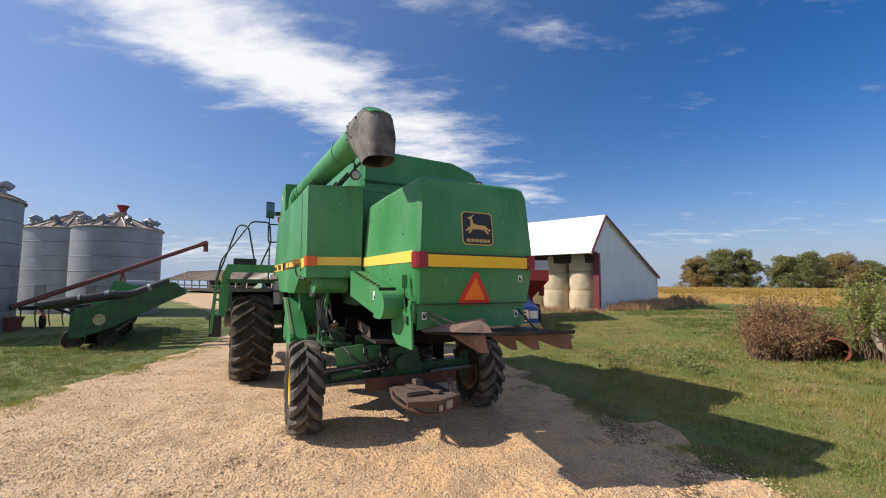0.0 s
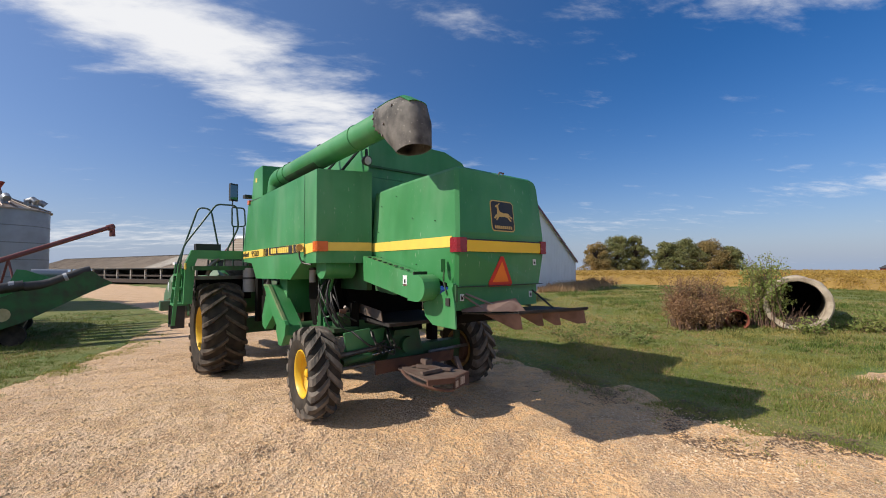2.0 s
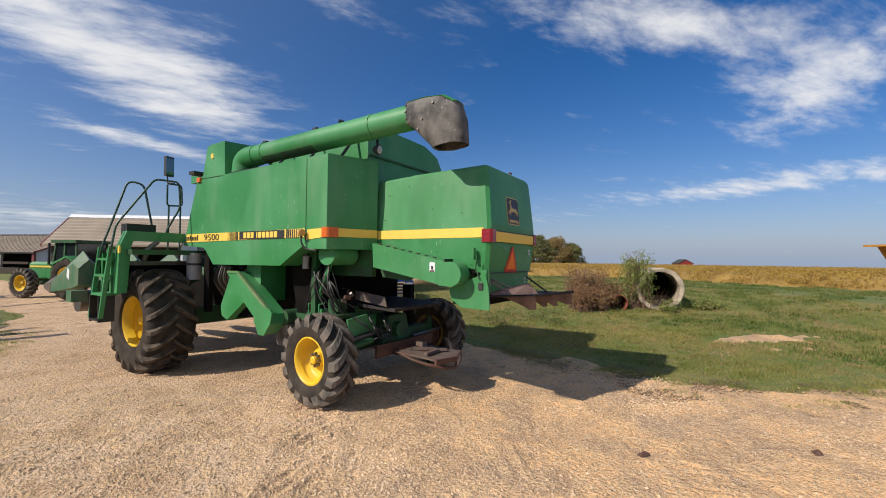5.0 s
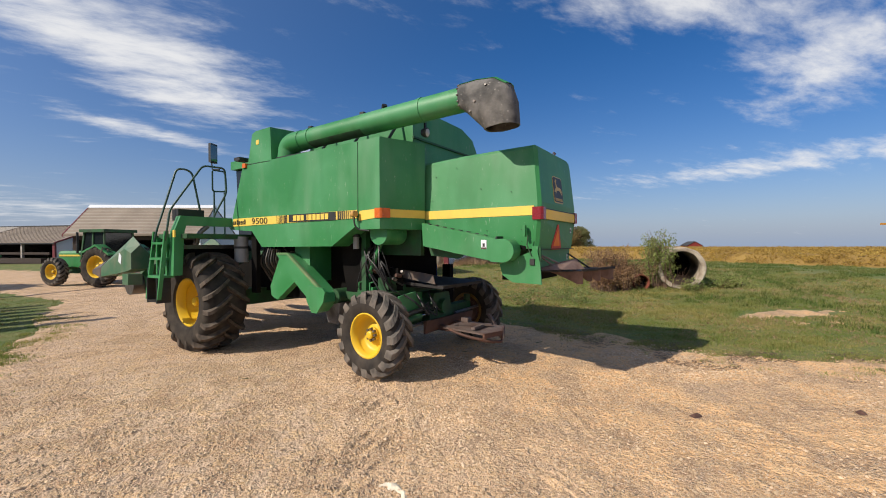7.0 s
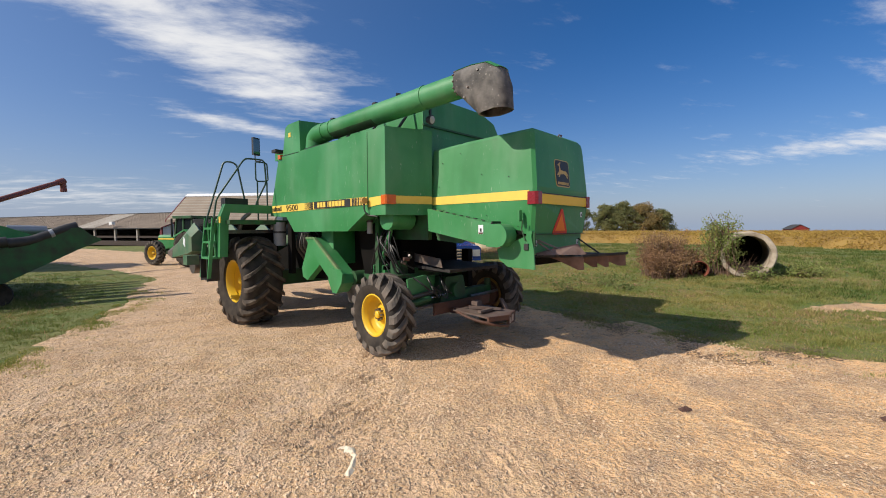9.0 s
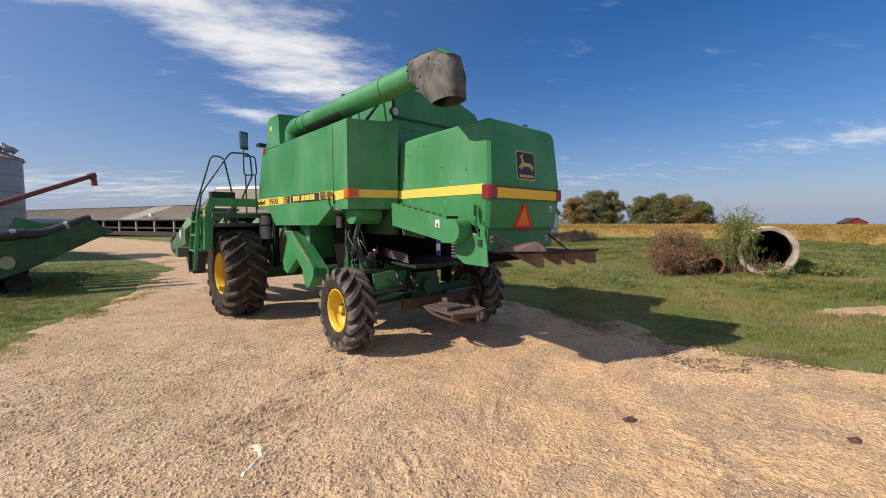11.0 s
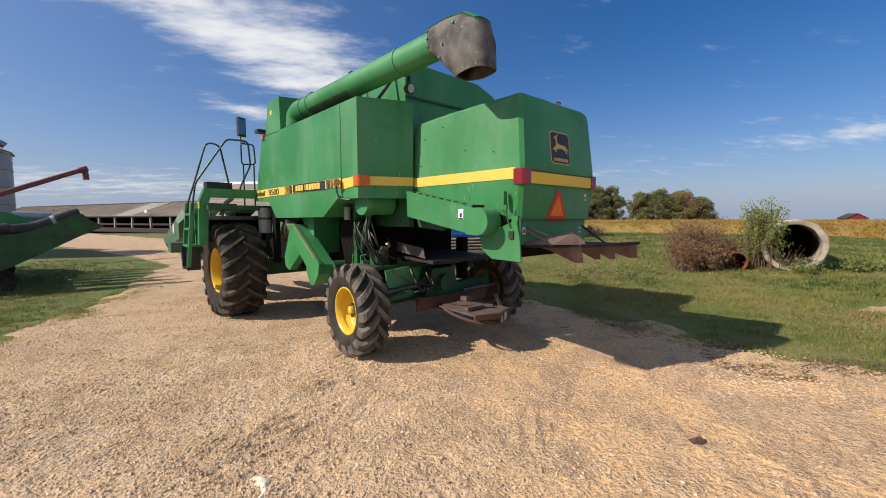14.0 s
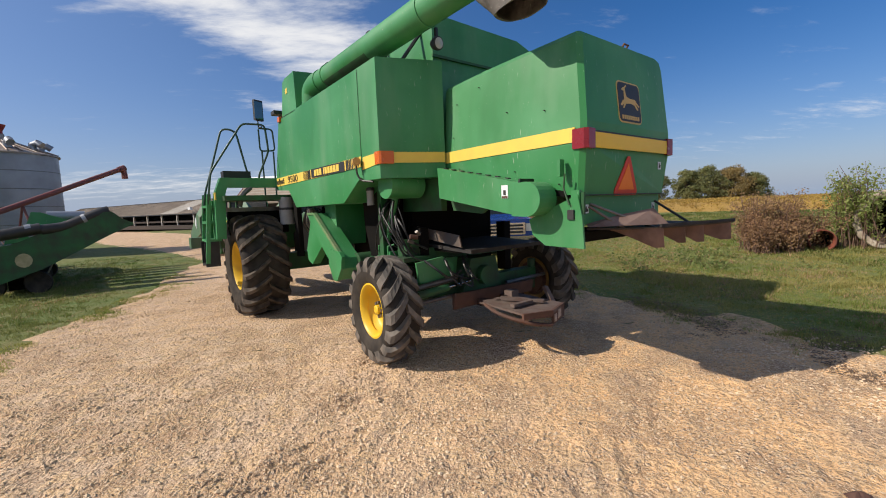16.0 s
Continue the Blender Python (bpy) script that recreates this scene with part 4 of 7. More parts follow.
# cab, mostly hidden behind the tank
cab = part("cab", hull([[(-0.78, 3.15, 1.75), (0.88, 3.15, 1.75), (0.82, 3.15, 3.45), (-0.72, 3.15, 3.45)], [(-0.78, 4.35, 1.75), (0.88, 4.35, 1.75), (0.82, 4.55, 3.45), (-0.72, 4.55, 3.45)]]), CAB_GLASS, combine, "dark glass cab", bevel=0.03)
part("cab_roof", box(-0.80, 0.90, 3.10, 4.62, 3.45, 3.62), GREEN, cab, bevel=0.04)

# platform, ladder and rails on the left
platform = part("platform", box(-2.32, -0.80, 3.30, 4.30, 1.98, 2.06), GREEN_DARK, combine, bevel=0.008)
arch = part("platform_arch", hull([[(x, 3.52, 2.36), (x, 3.62, 2.36), (x, 3.62, 2.20), (x, 3.52, 2.20)] for x in (-2.30, -1.42)]), GREEN, platform, bevel=0.015)
part("arch_post", hull([[(-2.44, 3.50, 1.36), (-2.30, 3.50, 1.36), (-2.30, 3.66, 1.36), (-2.44, 3.66, 1.36)], [(-2.42, 3.50, 2.1), (-2.26, 3.50, 2.1), (-2.26, 3.64, 2.1), (-2.42, 3.64, 2.1)], [(-2.32, 3.50, 2.36), (-2.18, 3.50, 2.36), (-2.18, 3.64, 2.36), (-2.32, 3.64, 2.36)]]), GREEN, platform, bevel=0.012)
part("reflector", box(-2.425, -2.405, 3.49, 3.55, 2.00, 2.12), STRIPE, platform, "faded yellow reflector", bevel=0.004)
part("battery_box", box(-2.20, -1.76, 3.84, 4.06, 2.30, 2.50), BLACK, platform, "black battery box", bevel=0.02)
part("deck_edge", box(-2.28, -1.15, 3.66, 3.74, 1.80, 1.87), STEEL, platform, "worn bare steel deck edge")
# Skirt takes the near-black: shade under the deck put into its colour.
part("deck_skirt", box(-2.20, -1.2, 3.75, 3.85, 1.40, 1.80), INSIDE, platform)
part("hose_guard", pipe([(-2.05, 3.55, 1.88), (-2.0, 3.55, 2.08), (-1.85, 3.55, 2.2)], 0.04, 10, bend=0.1), STEEL, platform)
ladder = part("ladder", hull([[(-2.60, 3.70, 0.96), (-2.54, 3.70, 0.96), (-2.54, 3.74, 0.96), (-2.60, 3.74, 0.96)], [(-2.52, 3.60, 2.10), (-2.46, 3.60, 2.10), (-2.46, 3.64, 2.10), (-2.52, 3.64, 2.10)]]), GREEN, combine, "green steel ladder with a rubber bottom step")
part("ladder_rail", hull([[(-2.60, 4.10, 0.96), (-2.54, 4.10, 0.96), (-2.54, 4.14, 0.96), (-2.60, 4.14, 0.96)], [(-2.52, 4.00, 2.10), (-2.46, 4.00, 2.10), (-2.46, 4.04, 2.10), (-2.52, 4.04, 2.10)]]), GREEN, ladder)
for z in (1.34, 1.64, 1.90):
    k = (z - 0.96) / 1.14
    part("step", box(-2.60 + 0.08 * k, -2.36 + 0.05 * k, 3.72 - 0.10 * k, 4.12 - 0.10 * k, z - 0.02, z + 0.02), GREEN, ladder, bevel=0.005)
for y in (3.73, 4.07):
    part("ladder_side", box(-2.44, -2.38, y, y + 0.05, 1.34, 2.0), GREEN, ladder)
    part("rubber_strap", box(-2.60, -2.38, y - 0.01, y + 0.015, 0.90, 1.32), BLACK, ladder, "black rubber strap")
part("bottom_step", box(-2.60, -2.38, 3.74, 4.08, 0.92, 0.95), BLACK, ladder)

def rail(points, r=0.017, bend=0.14):
    return part("handrail", pipe(points, r, 10, bend=bend), RAIL, combine, "dark green tubular steel handrail", smooth=True)


rail([(-2.56, 4.12, 1.4), (-2.49, 3.98, 2.10), (-2.36, 4.0, 2.5), (-2.14, 4.01, 3.24), (-1.94, 3.90, 3.20), (-1.80, 3.89, 2.46)])
rail([(-2.56, 3.73, 1.4), (-2.49, 3.60, 2.10), (-2.43, 3.63, 2.45), (-1.90, 3.60, 3.27), (-1.56, 3.50, 3.26), (-1.52, 3.52, 2.82), (-1.68, 3.65, 2.40), (-1.68, 3.65, 2.26)], bend=0.08)
rail([(-1.54, 3.96, 3.28), (-1.30, 3.96, 3.28), (-1.27, 3.98, 2.90), (-1.53, 3.98, 2.88), (-1.54, 3.96, 3.26)], 0.015, 0.06)
rail([(-1.50, 3.98, 2.88), (-1.50, 3.98, 2.06)], 0.015, 0)
rail([(-1.30, 3.98, 2.88), (-1.30, 3.98, 2.06)], 0.015, 0)
mirror = part("mirror", hull([[(-1.60, 3.98, z), (-1.44, 4.05, z), (-1.42, 4.0, z), (-1.58, 3.93, z)] for z in (3.42, 3.78)]), BLACK, combine, "black framed mirror", bevel=0.02)
part("mirror_glass", hull([[(-1.585, 3.935, z), (-1.435, 4.0, z), (-1.432, 3.994, z), (-1.582, 3.929, z)] for z in (3.45, 3.75)]), MIRROR, mirror)
part("mirror_arm", pipe([(-1.52, 4.02, 3.42), (-1.52, 4.0, 3.30), (-1.55, 3.7, 3.26)], 0.012, 8), BLACK, mirror)
part("mirror_clip", box(-1.50, -1.30, 3.13, 3.30, 3.38, 3.44), BLACK, combine, bevel=0.01)

# grain elevator casing on the left of the hood
elev = part("elevator_casing", prism([(-0.46, 2.17), (-1.62, 1.935), (-1.58, 1.645), (-0.48, 1.84)], -0.915, -0.73), GREEN, combine, "green sloping elevator casing", bevel=0.008)
for k in range(8):
    t = 0.1 + 0.11 * k
    y, z = -0.46 - 1.16 * t, 2.17 - 0.22 * t
    part("slot", prism([(y - 0.02, z + 0.007), (y + 0.02, z + 0.014), (y + 0.02, z + 0.004), (y - 0.02, z - 0.004)], -0.90, -0.86), BLACK, elev)
arc = [(-1.62, 1.925)] + [(-1.745 - 0.155 * math.sin(radians(a)), 1.782 + 0.150 * math.cos(radians(a))) for a in range(0, 181, 15)] + [(-1.58, 1.64)]
capc = part("drive_cover", prism(arc, -0.965, -0.74), GREEN, elev, bevel=0.02)
part("cover_gap", prism([(-1.64, 1.965), (-1.66, 1.965), (-1.61, 1.635), (-1.59, 1.635)], -0.93, -0.74), BLACK, elev)
st = part("sticker", box(-0.919, -0.913, -1.50, -1.42, 1.80, 1.92), WHITE, elev, "small white warning sticker")
part("sticker_mark", box(-0.921, -0.917, -1.475, -1.445, 1.83, 1.875), BLACK, st)
part("sticker_foot", box(-0.921, -0.917, -1.495, -1.425, 1.802, 1.822), RUST, st)
part("deflector", hull([[(x, -1.62, 1.60), (x, -1.66, 1.46), (x, -1.80, 1.37), (x, -2.19, 1.36), (x, -2.17, 1.62), (x, -2.13, 1.80)] for x in (-0.775, -0.755)]), GREEN, combine)
part("latch_rod", pipe([(-0.79, -2.02, 1.98), (-0.78, -2.0, 1.86), (-0.79, -2.06, 1.72)], 0.008, 8), GREEN_DARK, combine)
part("latch_plate", box(-0.79, -0.765, -2.10, -2.04, 1.60, 1.68), BLACK, combine, bevel=0.004)
part("hinge_plate", box(-0.765, -0.72, -2.14, -2.06, 1.62, 1.84), GREEN, combine, bevel=0.006)
part("hinge_pin", rod((-0.74, -2.16, 1.64), (-0.74, -2.16, 1.82), 0.018, n=8), GREEN_DARK, combine)
part("latch_bar", box(-0.80, -0.74, -1.98, -1.95, 1.96, 2.10), GREEN, combine, bevel=0.004)
part("gas_spring", rod((-0.60, -2.12, 1.70), (-0.35, -2.30, 1.50), 0.012, n=8), STEEL, combine)

# straw spreader board at the rear
tail = part("tailboard", hull([[(-0.60, -2.10, 1.50), (0.68, -2.10, 1.50), (0.84, -2.72, 1.49), (-0.15, -2.50, 1.49)], [(-0.60, -2.10, 1.515), (0.68, -2.10, 1.515), (0.84, -2.74, 1.505), (-0.15, -2.52, 1.505)]]), PAN_DARK, combine, "dark steel straw spreader board with curved vanes", bevel=0.004)
for x, y, reach, drop, bow in ((-0.36, -2.16, 0.36, 0.20, 0.22), (0.02, -2.28, 0.28, 0.18, 0.16), (0.24, -2.34, 0.28, 0.19, 0.18), (0.42, -2.36, 0.36, 0.19, 0.36)):
    rings = []
    for i in range(8):
        u = i / 7
        xx, yy, dz = x + bow * u * u, y - reach * u, 0.012 + drop * u ** 1.4 * (1 if u < 0.9 else 0.8)
        rings.append([(xx, yy, 1.50), (xx + 0.008, yy, 1.50), (xx + 0.02 + 0.04 * u, yy + 0.01, 1.50 - dz), (xx + 0.012 + 0.04 * u, yy + 0.01, 1.50 - dz)])
    part("vane", hull(rings), RUST_BROWN, tail, "rusty curved vane", smooth=True)
part("vane", hull([[(-0.66, -2.16, 1.530), (-0.40, -2.34, 1.532), (-0.05, -2.53, 1.525), (-0.09, -2.42, 1.665), (-0.36, -2.24, 1.615), (-0.62, -2.11, 1.552)], [(-0.655, -2.15, 1.530), (-0.395, -2.33, 1.532), (-0.045, -2.52, 1.525), (-0.085, -2.41, 1.665), (-0.355, -2.23, 1.615), (-0.615, -2.10, 1.552)]]), VANE_PALE, tail, "bent brown guide vane")
part("board_edge", hull([[(-0.15, -2.515, 1.505), (-0.15, -2.50, 1.505), (-0.15, -2.50, 1.53), (-0.15, -2.515, 1.53)], [(0.85, -2.735, 1.505), (0.85, -2.72, 1.505), (0.85, -2.72, 1.53), (0.85, -2.735, 1.53)]]), PAN_DARK, tail)
for x0, x1 in ((-0.55, -0.1), (0.60, 0.60)):
    part("stay", rod((x0, -2.10, 1.72), (x1, -2.45, 1.49), 0.012, n=8), STEEL if x0 < 0 else BLACK, tail)
# Black box added where only shade lies below the hood.
part("tail_shade_box", box(-0.55, 0.45, -1.98, -1.55, 1.38, 1.47), INSIDE, combine, "black box standing in for shade under the straw chute")

# clean grain leg and cross auger in front of the rear wheel
leg = part("elevator_leg", hull([[(x, 2.24, 1.72), (x, 1.92, 1.72), (x, 1.04, 1.12), (x, 1.02, 0.98), (x, 1.22, 0.80), (x, 1.32, 0.82), (x, 1.42, 1.0), (x, 1.80, 1.29)] for x in (-1.40, -1.16)]), GREEN, combine, "green sheet steel elevator leg with dusty top", bevel=0.012)
part("leg_wing", hull([[(x, 2.22, 1.64), (x, 1.78, 1.28), (x, 2.28, 0.93), (x, 2.44, 0.99), (x, 2.47, 1.15)] for x in (-1.35, -1.22)]), GREEN, leg, bevel=0.01)
part("leg_ledge", hull([[(x, 2.20, 1.735), (x, 1.92, 1.735), (x, 1.05, 1.14), (x, 1.09, 1.11), (x, 1.94, 1.70), (x, 2.20, 1.70)] for x in (-1.415, -1.37)]), DUSTY_GREEN, leg, "dusty edge")
part("leg_cap", hull([[(x, 1.40, 1.22), (x, 1.05, 1.20), (x, 0.99, 1.14), (x, 1.03, 0.98), (x, 1.18, 0.80), (x, 1.30, 0.80), (x, 1.42, 1.0)] for x in (-1.44, -1.39)]), GREEN, leg, bevel=0.015)
part("cross_auger", rod((-1.2, 1.05, 1.05), (1.0, 1.05, 1.05), 0.12, n=20), GREEN_DARK, combine, smooth=True)
part("axle_support", box(-1.05, -0.72, 0.30, 1.05, 1.0, 1.12), GREEN_DARK, combine, bevel=0.01)
part("auger_boot", hull([[(-1.15, 1.25, 0.62), (-1.0, 1.25, 0.62), (-1.0, 1.0, 0.60), (-1.15, 1.0, 0.60)], [(-1.18, 1.3, 0.95), (-0.95, 1.3, 0.95), (-0.95, 0.95, 0.95), (-1.18, 0.95, 0.95)]]), RUBBER_PLAIN, combine)

# lower body; near-black colour carries the shade within and underneath
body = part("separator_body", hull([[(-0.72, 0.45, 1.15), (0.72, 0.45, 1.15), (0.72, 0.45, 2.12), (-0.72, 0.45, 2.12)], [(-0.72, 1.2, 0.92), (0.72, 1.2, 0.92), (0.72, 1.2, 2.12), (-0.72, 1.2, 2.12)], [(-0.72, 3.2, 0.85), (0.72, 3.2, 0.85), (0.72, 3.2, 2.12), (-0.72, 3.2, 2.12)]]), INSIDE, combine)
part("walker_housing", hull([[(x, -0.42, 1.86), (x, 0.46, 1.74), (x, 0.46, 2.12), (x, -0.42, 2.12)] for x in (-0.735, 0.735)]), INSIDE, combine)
part("walker_end", box(-0.70, 0.70, 0.38, 0.447, 0.95, 1.80), INSIDE, combine, "black plate standing in for the shaded walker mouth")
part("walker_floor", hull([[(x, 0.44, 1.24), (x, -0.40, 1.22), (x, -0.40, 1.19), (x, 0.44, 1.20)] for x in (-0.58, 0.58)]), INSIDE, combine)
# Panel and post darkened in colour for the shaded cavity behind the leg.
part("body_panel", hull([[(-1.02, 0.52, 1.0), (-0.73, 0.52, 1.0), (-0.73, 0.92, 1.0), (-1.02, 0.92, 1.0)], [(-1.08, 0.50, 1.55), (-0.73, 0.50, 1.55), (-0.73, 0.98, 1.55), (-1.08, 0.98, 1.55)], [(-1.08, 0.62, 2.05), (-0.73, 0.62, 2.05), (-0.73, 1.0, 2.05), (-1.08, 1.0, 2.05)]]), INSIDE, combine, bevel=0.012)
part("body_post", hull([[(-1.12, y, 0.98), (-1.02, y, 0.98), (-1.02, y, 2.06), (-1.12, y, 2.06)] for y in (0.44, 0.53)]), GREEN_DARK, combine, bevel=0.01)
part("body_brace", rod((-1.06, 0.16, 1.96), (-1.04, 0.48, 1.30), 0.035, n=8), GREEN, combine)
part("body_shelf", box(-1.12, -0.74, -0.02, 0.62, 1.11, 1.16), GREEN_DARK, combine, bevel=0.008)
part("body_panel", box(-1.20, -0.74, 1.62, 2.0, 1.25, 1.95), GREEN, combine, bevel=0.01)
part("rear_frame", hull([[(-0.80, y, 1.70), (-0.72, y, 1.70), (-0.72, y, 2.1), (-0.80, y, 2.1)] for y in (-0.36, 0.44)]), GREEN_DARK, combine, bevel=0.008)
part("valve_block", box(-1.0, -0.82, 0.10, 0.30, 1.16, 1.36), GREEN_DARK, combine, bevel=0.02)
part("round_housing", rod((-1.30, 0.02, 2.02), (-0.85, 0.02, 2.02), 0.16, n=24), GREEN, combine, smooth=True)
part("fuel_filter", rod((-1.20, 0.56, 1.80), (-1.20, 0.56, 1.98), 0.045, n=16), FILTER, combine, "pale grey filter canister", smooth=True)
part("filter_cap", rod((-1.20, 0.56, 1.98), (-1.20, 0.56, 2.02), 0.055, n=16), BLACK, combine)
hoses = random.Random(4)
for k in range(15):
    y0, z0 = 0.36 + hoses.gauss(0, 0.10), hoses.uniform(1.80, 2.06)
    y1, z1 = hoses.choice((0.05, 0.2, 0.45)) + hoses.gauss(0, 0.06), hoses.uniform(1.05, 1.3)
    x0 = -1.0 - hoses.uniform(0, 0.16)
    part("hose", pipe([(x0 + 0.12, y0 + hoses.uniform(-0.1, 0.2), z0), (x0 - 0.02, y0 + hoses.uniform(-0.05, 0.05), z0 - 0.15), (x0 - hoses.uniform(0, 0.08), (y0 + y1) / 2 + hoses.uniform(-0.12, 0.12), (z0 + z1) / 2), (x0 + 0.05, y1, z1 + 0.06), (x0 + 0.25, y1 + hoses.uniform(-0.15, 0.1), z1 - 0.05)], hoses.choice((0.008, 0.011, 0.014)), 6, bend=0.12), BLACK, combine)
for k in range(10):
    y, z = hoses.uniform(-0.25, 0.7), hoses.uniform(1.0, 1.5)
    part("fitting", rod((-1.0, y, z), (-1.0 - hoses.uniform(0.04, 0.1), y + hoses.uniform(-0.03, 0.03), z + hoses.uniform(-0.03, 0.05)), hoses.uniform(0.015, 0.03), n=8), (STEEL, GREEN_DARK, RUST)[k % 3], combine)
for k in range(7):
    y, z = 2.0 + 0.17 * k, 1.15 + 0.1 * (k % 4)
    wheel_bits = part("pulley", lathe([(0.001, -0.02), (0.15 - 0.015 * k, -0.03), (0.13 - 0.015 * k, 0.0), (0.15 - 0.015 * k, 0.03), (0.001, 0.02)], 24), (STEEL, GREEN_DARK, BLACK)[k % 3], combine)
    wheel_bits.location = (-0.85 - 0.05 * (k % 3), y, z + 0.2 * (k % 2))
part("drive_belt", pipe([(-0.90, 2.0, 1.3), (-0.90, 2.9, 1.95), (-0.90, 3.0, 1.8), (-0.90, 2.1, 1.15), (-0.90, 2.0, 1.3)], 0.014, 6), BLACK, combine)
for k in range(8):
    part("engine_pipe", pipe([(-1.25 + 0.02 * k, 2.35 + 0.09 * k, 1.8), (-1.2, 2.45 + 0.08 * k, 1.55), (-0.9, 2.55 + 0.07 * k, 1.35 - 0.03 * k)], 0.018, 6, bend=0.1), (BLACK, STEEL)[k % 2], combine)
# Frame in the same near-black, for the shade behind the front tyre.
part("tank_frame", box(-1.30, -1.22, 2.95, 3.10, 1.0, 2.15), INSIDE, combine)
part("air_cleaner", rod((-1.34, 3.36, 1.55), (-1.34, 3.36, 2.02), 0.12, n=24), FILTER, combine, "pale grey air cleaner canister", smooth=True)
part("cleaner_band", rod((-1.34, 3.36, 1.80), (-1.34, 3.36, 1.84), 0.125, n=24), BLACK, combine)
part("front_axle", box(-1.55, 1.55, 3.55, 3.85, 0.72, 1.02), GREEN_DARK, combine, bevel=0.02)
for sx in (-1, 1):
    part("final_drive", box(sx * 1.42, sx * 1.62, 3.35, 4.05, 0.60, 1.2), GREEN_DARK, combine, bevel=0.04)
# straw pans under the hood
part("straw_pan", hull([[(x, 0.62, 1.53), (x, -0.46, 1.41), (x, -0.50, 1.27), (x, 0.62, 1.40)] for x in (-0.64, -0.625)]), PAN, combine, "scuffed grey steel straw pan")
part("straw_pan", hull([[(x, 0.60, 1.30), (x, -0.62, 1.245), (x, -0.62, 1.20), (x, 0.60, 1.26)] for x in (-0.60, 0.62)]), PAN_DARK, combine)
# Chute roof blackened in colour for the shade under the hood.
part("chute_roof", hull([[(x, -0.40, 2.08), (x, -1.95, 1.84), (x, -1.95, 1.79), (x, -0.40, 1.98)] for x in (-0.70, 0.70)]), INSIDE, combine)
part("chute_side", hull([[(x, -0.35, 2.0), (x, -2.0, 1.8), (x, -2.0, 1.5), (x, -1.4, 1.55), (x, -0.35, 1.75)] for x in (0.66, 0.70)]), GREEN_DARK, combine)
part("casing_skirt", hull([[(x, -0.45, 1.84), (x, -1.1, 1.74), (x, -0.95, 1.66), (x, -0.5, 1.70)] for x in (-0.74, -0.70)]), GREEN_DARK, combine)

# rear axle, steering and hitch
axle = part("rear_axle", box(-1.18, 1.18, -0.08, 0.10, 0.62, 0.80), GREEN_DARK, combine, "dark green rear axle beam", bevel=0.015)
part("axle_tube", rod((-1.22, -0.16, 0.80), (-0.45, -0.16, 0.86), 0.035, n=12), STEEL, axle, "bare steel steering cylinder")
part("tie_rod", rod((-1.22, -0.20, 0.64), (-0.5, -0.22, 0.66), 0.025, n=10), STEEL, axle)
part("tie_rod", rod((0.4, -0.20, 0.68), (1.22, -0.20, 0.70), 0.025, n=10), STEEL, axle)
part("axle_pivot", hull([[(-0.42, -0.22, 0.60), (0.30, -0.22, 0.60), (0.18, -0.22, 1.08), (-0.25, -0.22, 1.08)], [(-0.42, 0.18, 0.60), (0.30, 0.18, 0.60), (0.18, 0.18, 1.08), (-0.25, 0.18, 1.08)]]), GREEN_DARK, axle, bevel=0.02)
part("pivot_plate", hull([[(-0.95, y, 0.82), (-0.35, y, 0.84), (-0.30, y, 1.10), (-0.80, y, 1.10)] for y in (-0.02, 0.04)]), GREEN, axle, bevel=0.006)
part("pivot_boss", rod((-0.06, -0.32, 0.86), (-0.06, 0.2, 0.86), 0.12, n=20), GREEN_DARK, axle, smooth=True)
for sx in (-1, 1):
    part("king_pin", rod((sx * 1.16, 0.0, 0.48), (sx * 1.16, 0.0, 0.92), 0.06, n=14), GREEN_DARK, axle)
    part("spindle", rod((sx * 1.14, 0.0, 0.61), (sx * 1.36, 0.0, 0.61), 0.06, n=14), GREEN_DARK, axle)
for k in range(6):
    a0, b0, d0 = hoses.uniform(-0.9, -0.2), hoses.uniform(-0.45, 0.15), hoses.uniform(0.70, 0.90)
    part("hose", pipe([(a0, -0.12 + hoses.uniform(-0.06, 0.06), 1.12), (a0 + hoses.uniform(-0.1, 0.1), -0.28, d0 + 0.12), ((a0 + b0) / 2, -0.34 + hoses.uniform(0, 0.08), d0), (b0, -0.22, d0 + hoses.uniform(-0.05, 0.16))], hoses.choice((0.009, 0.012, 0.015)), 6, bend=0.14), BLACK, axle)
part("swing_bracket", hull([[(-0.98, y, 0.86), (-0.52, y, 0.80), (-0.44, y, 1.02), (-0.62, y, 1.14), (-1.02, y, 1.10)] for y in (-0.12, -0.09)]), GREEN, axle, bevel=0.006)
part("cylinder_barrel", rod((-1.10, -0.24, 0.74), (-0.66, -0.24, 0.78), 0.045, n=14), GREEN_DARK, axle, smooth=True)
part("cylinder_rod", rod((-0.66, -0.24, 0.78), (-0.30, -0.24, 0.81), 0.020, n=10), CHROME, axle, smooth=True)
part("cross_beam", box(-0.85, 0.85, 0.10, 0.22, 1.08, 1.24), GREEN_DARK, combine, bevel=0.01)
# Posts coloured near-black so they sink into the underbody shade.
part("beam_post", box(-0.80, -0.68, 0.08, 0.24, 0.8, 1.5), INSIDE, combine, bevel=0.01)
part("beam_post", box(0.68, 0.80, 0.08, 0.24, 0.8, 1.5), INSIDE, combine, bevel=0.01)
part("grease_rail", box(-1.10, -0.70, 0.32, 0.36, 1.12, 1.22), GREEN, combine)
for y in (0.40, 0.62):
    part("lever", pipe([(-1.08, y, 1.12), (-1.08, y, 1.28), (-1.02, y - 0.05, 1.30)], 0.014, 6), GREEN, combine)
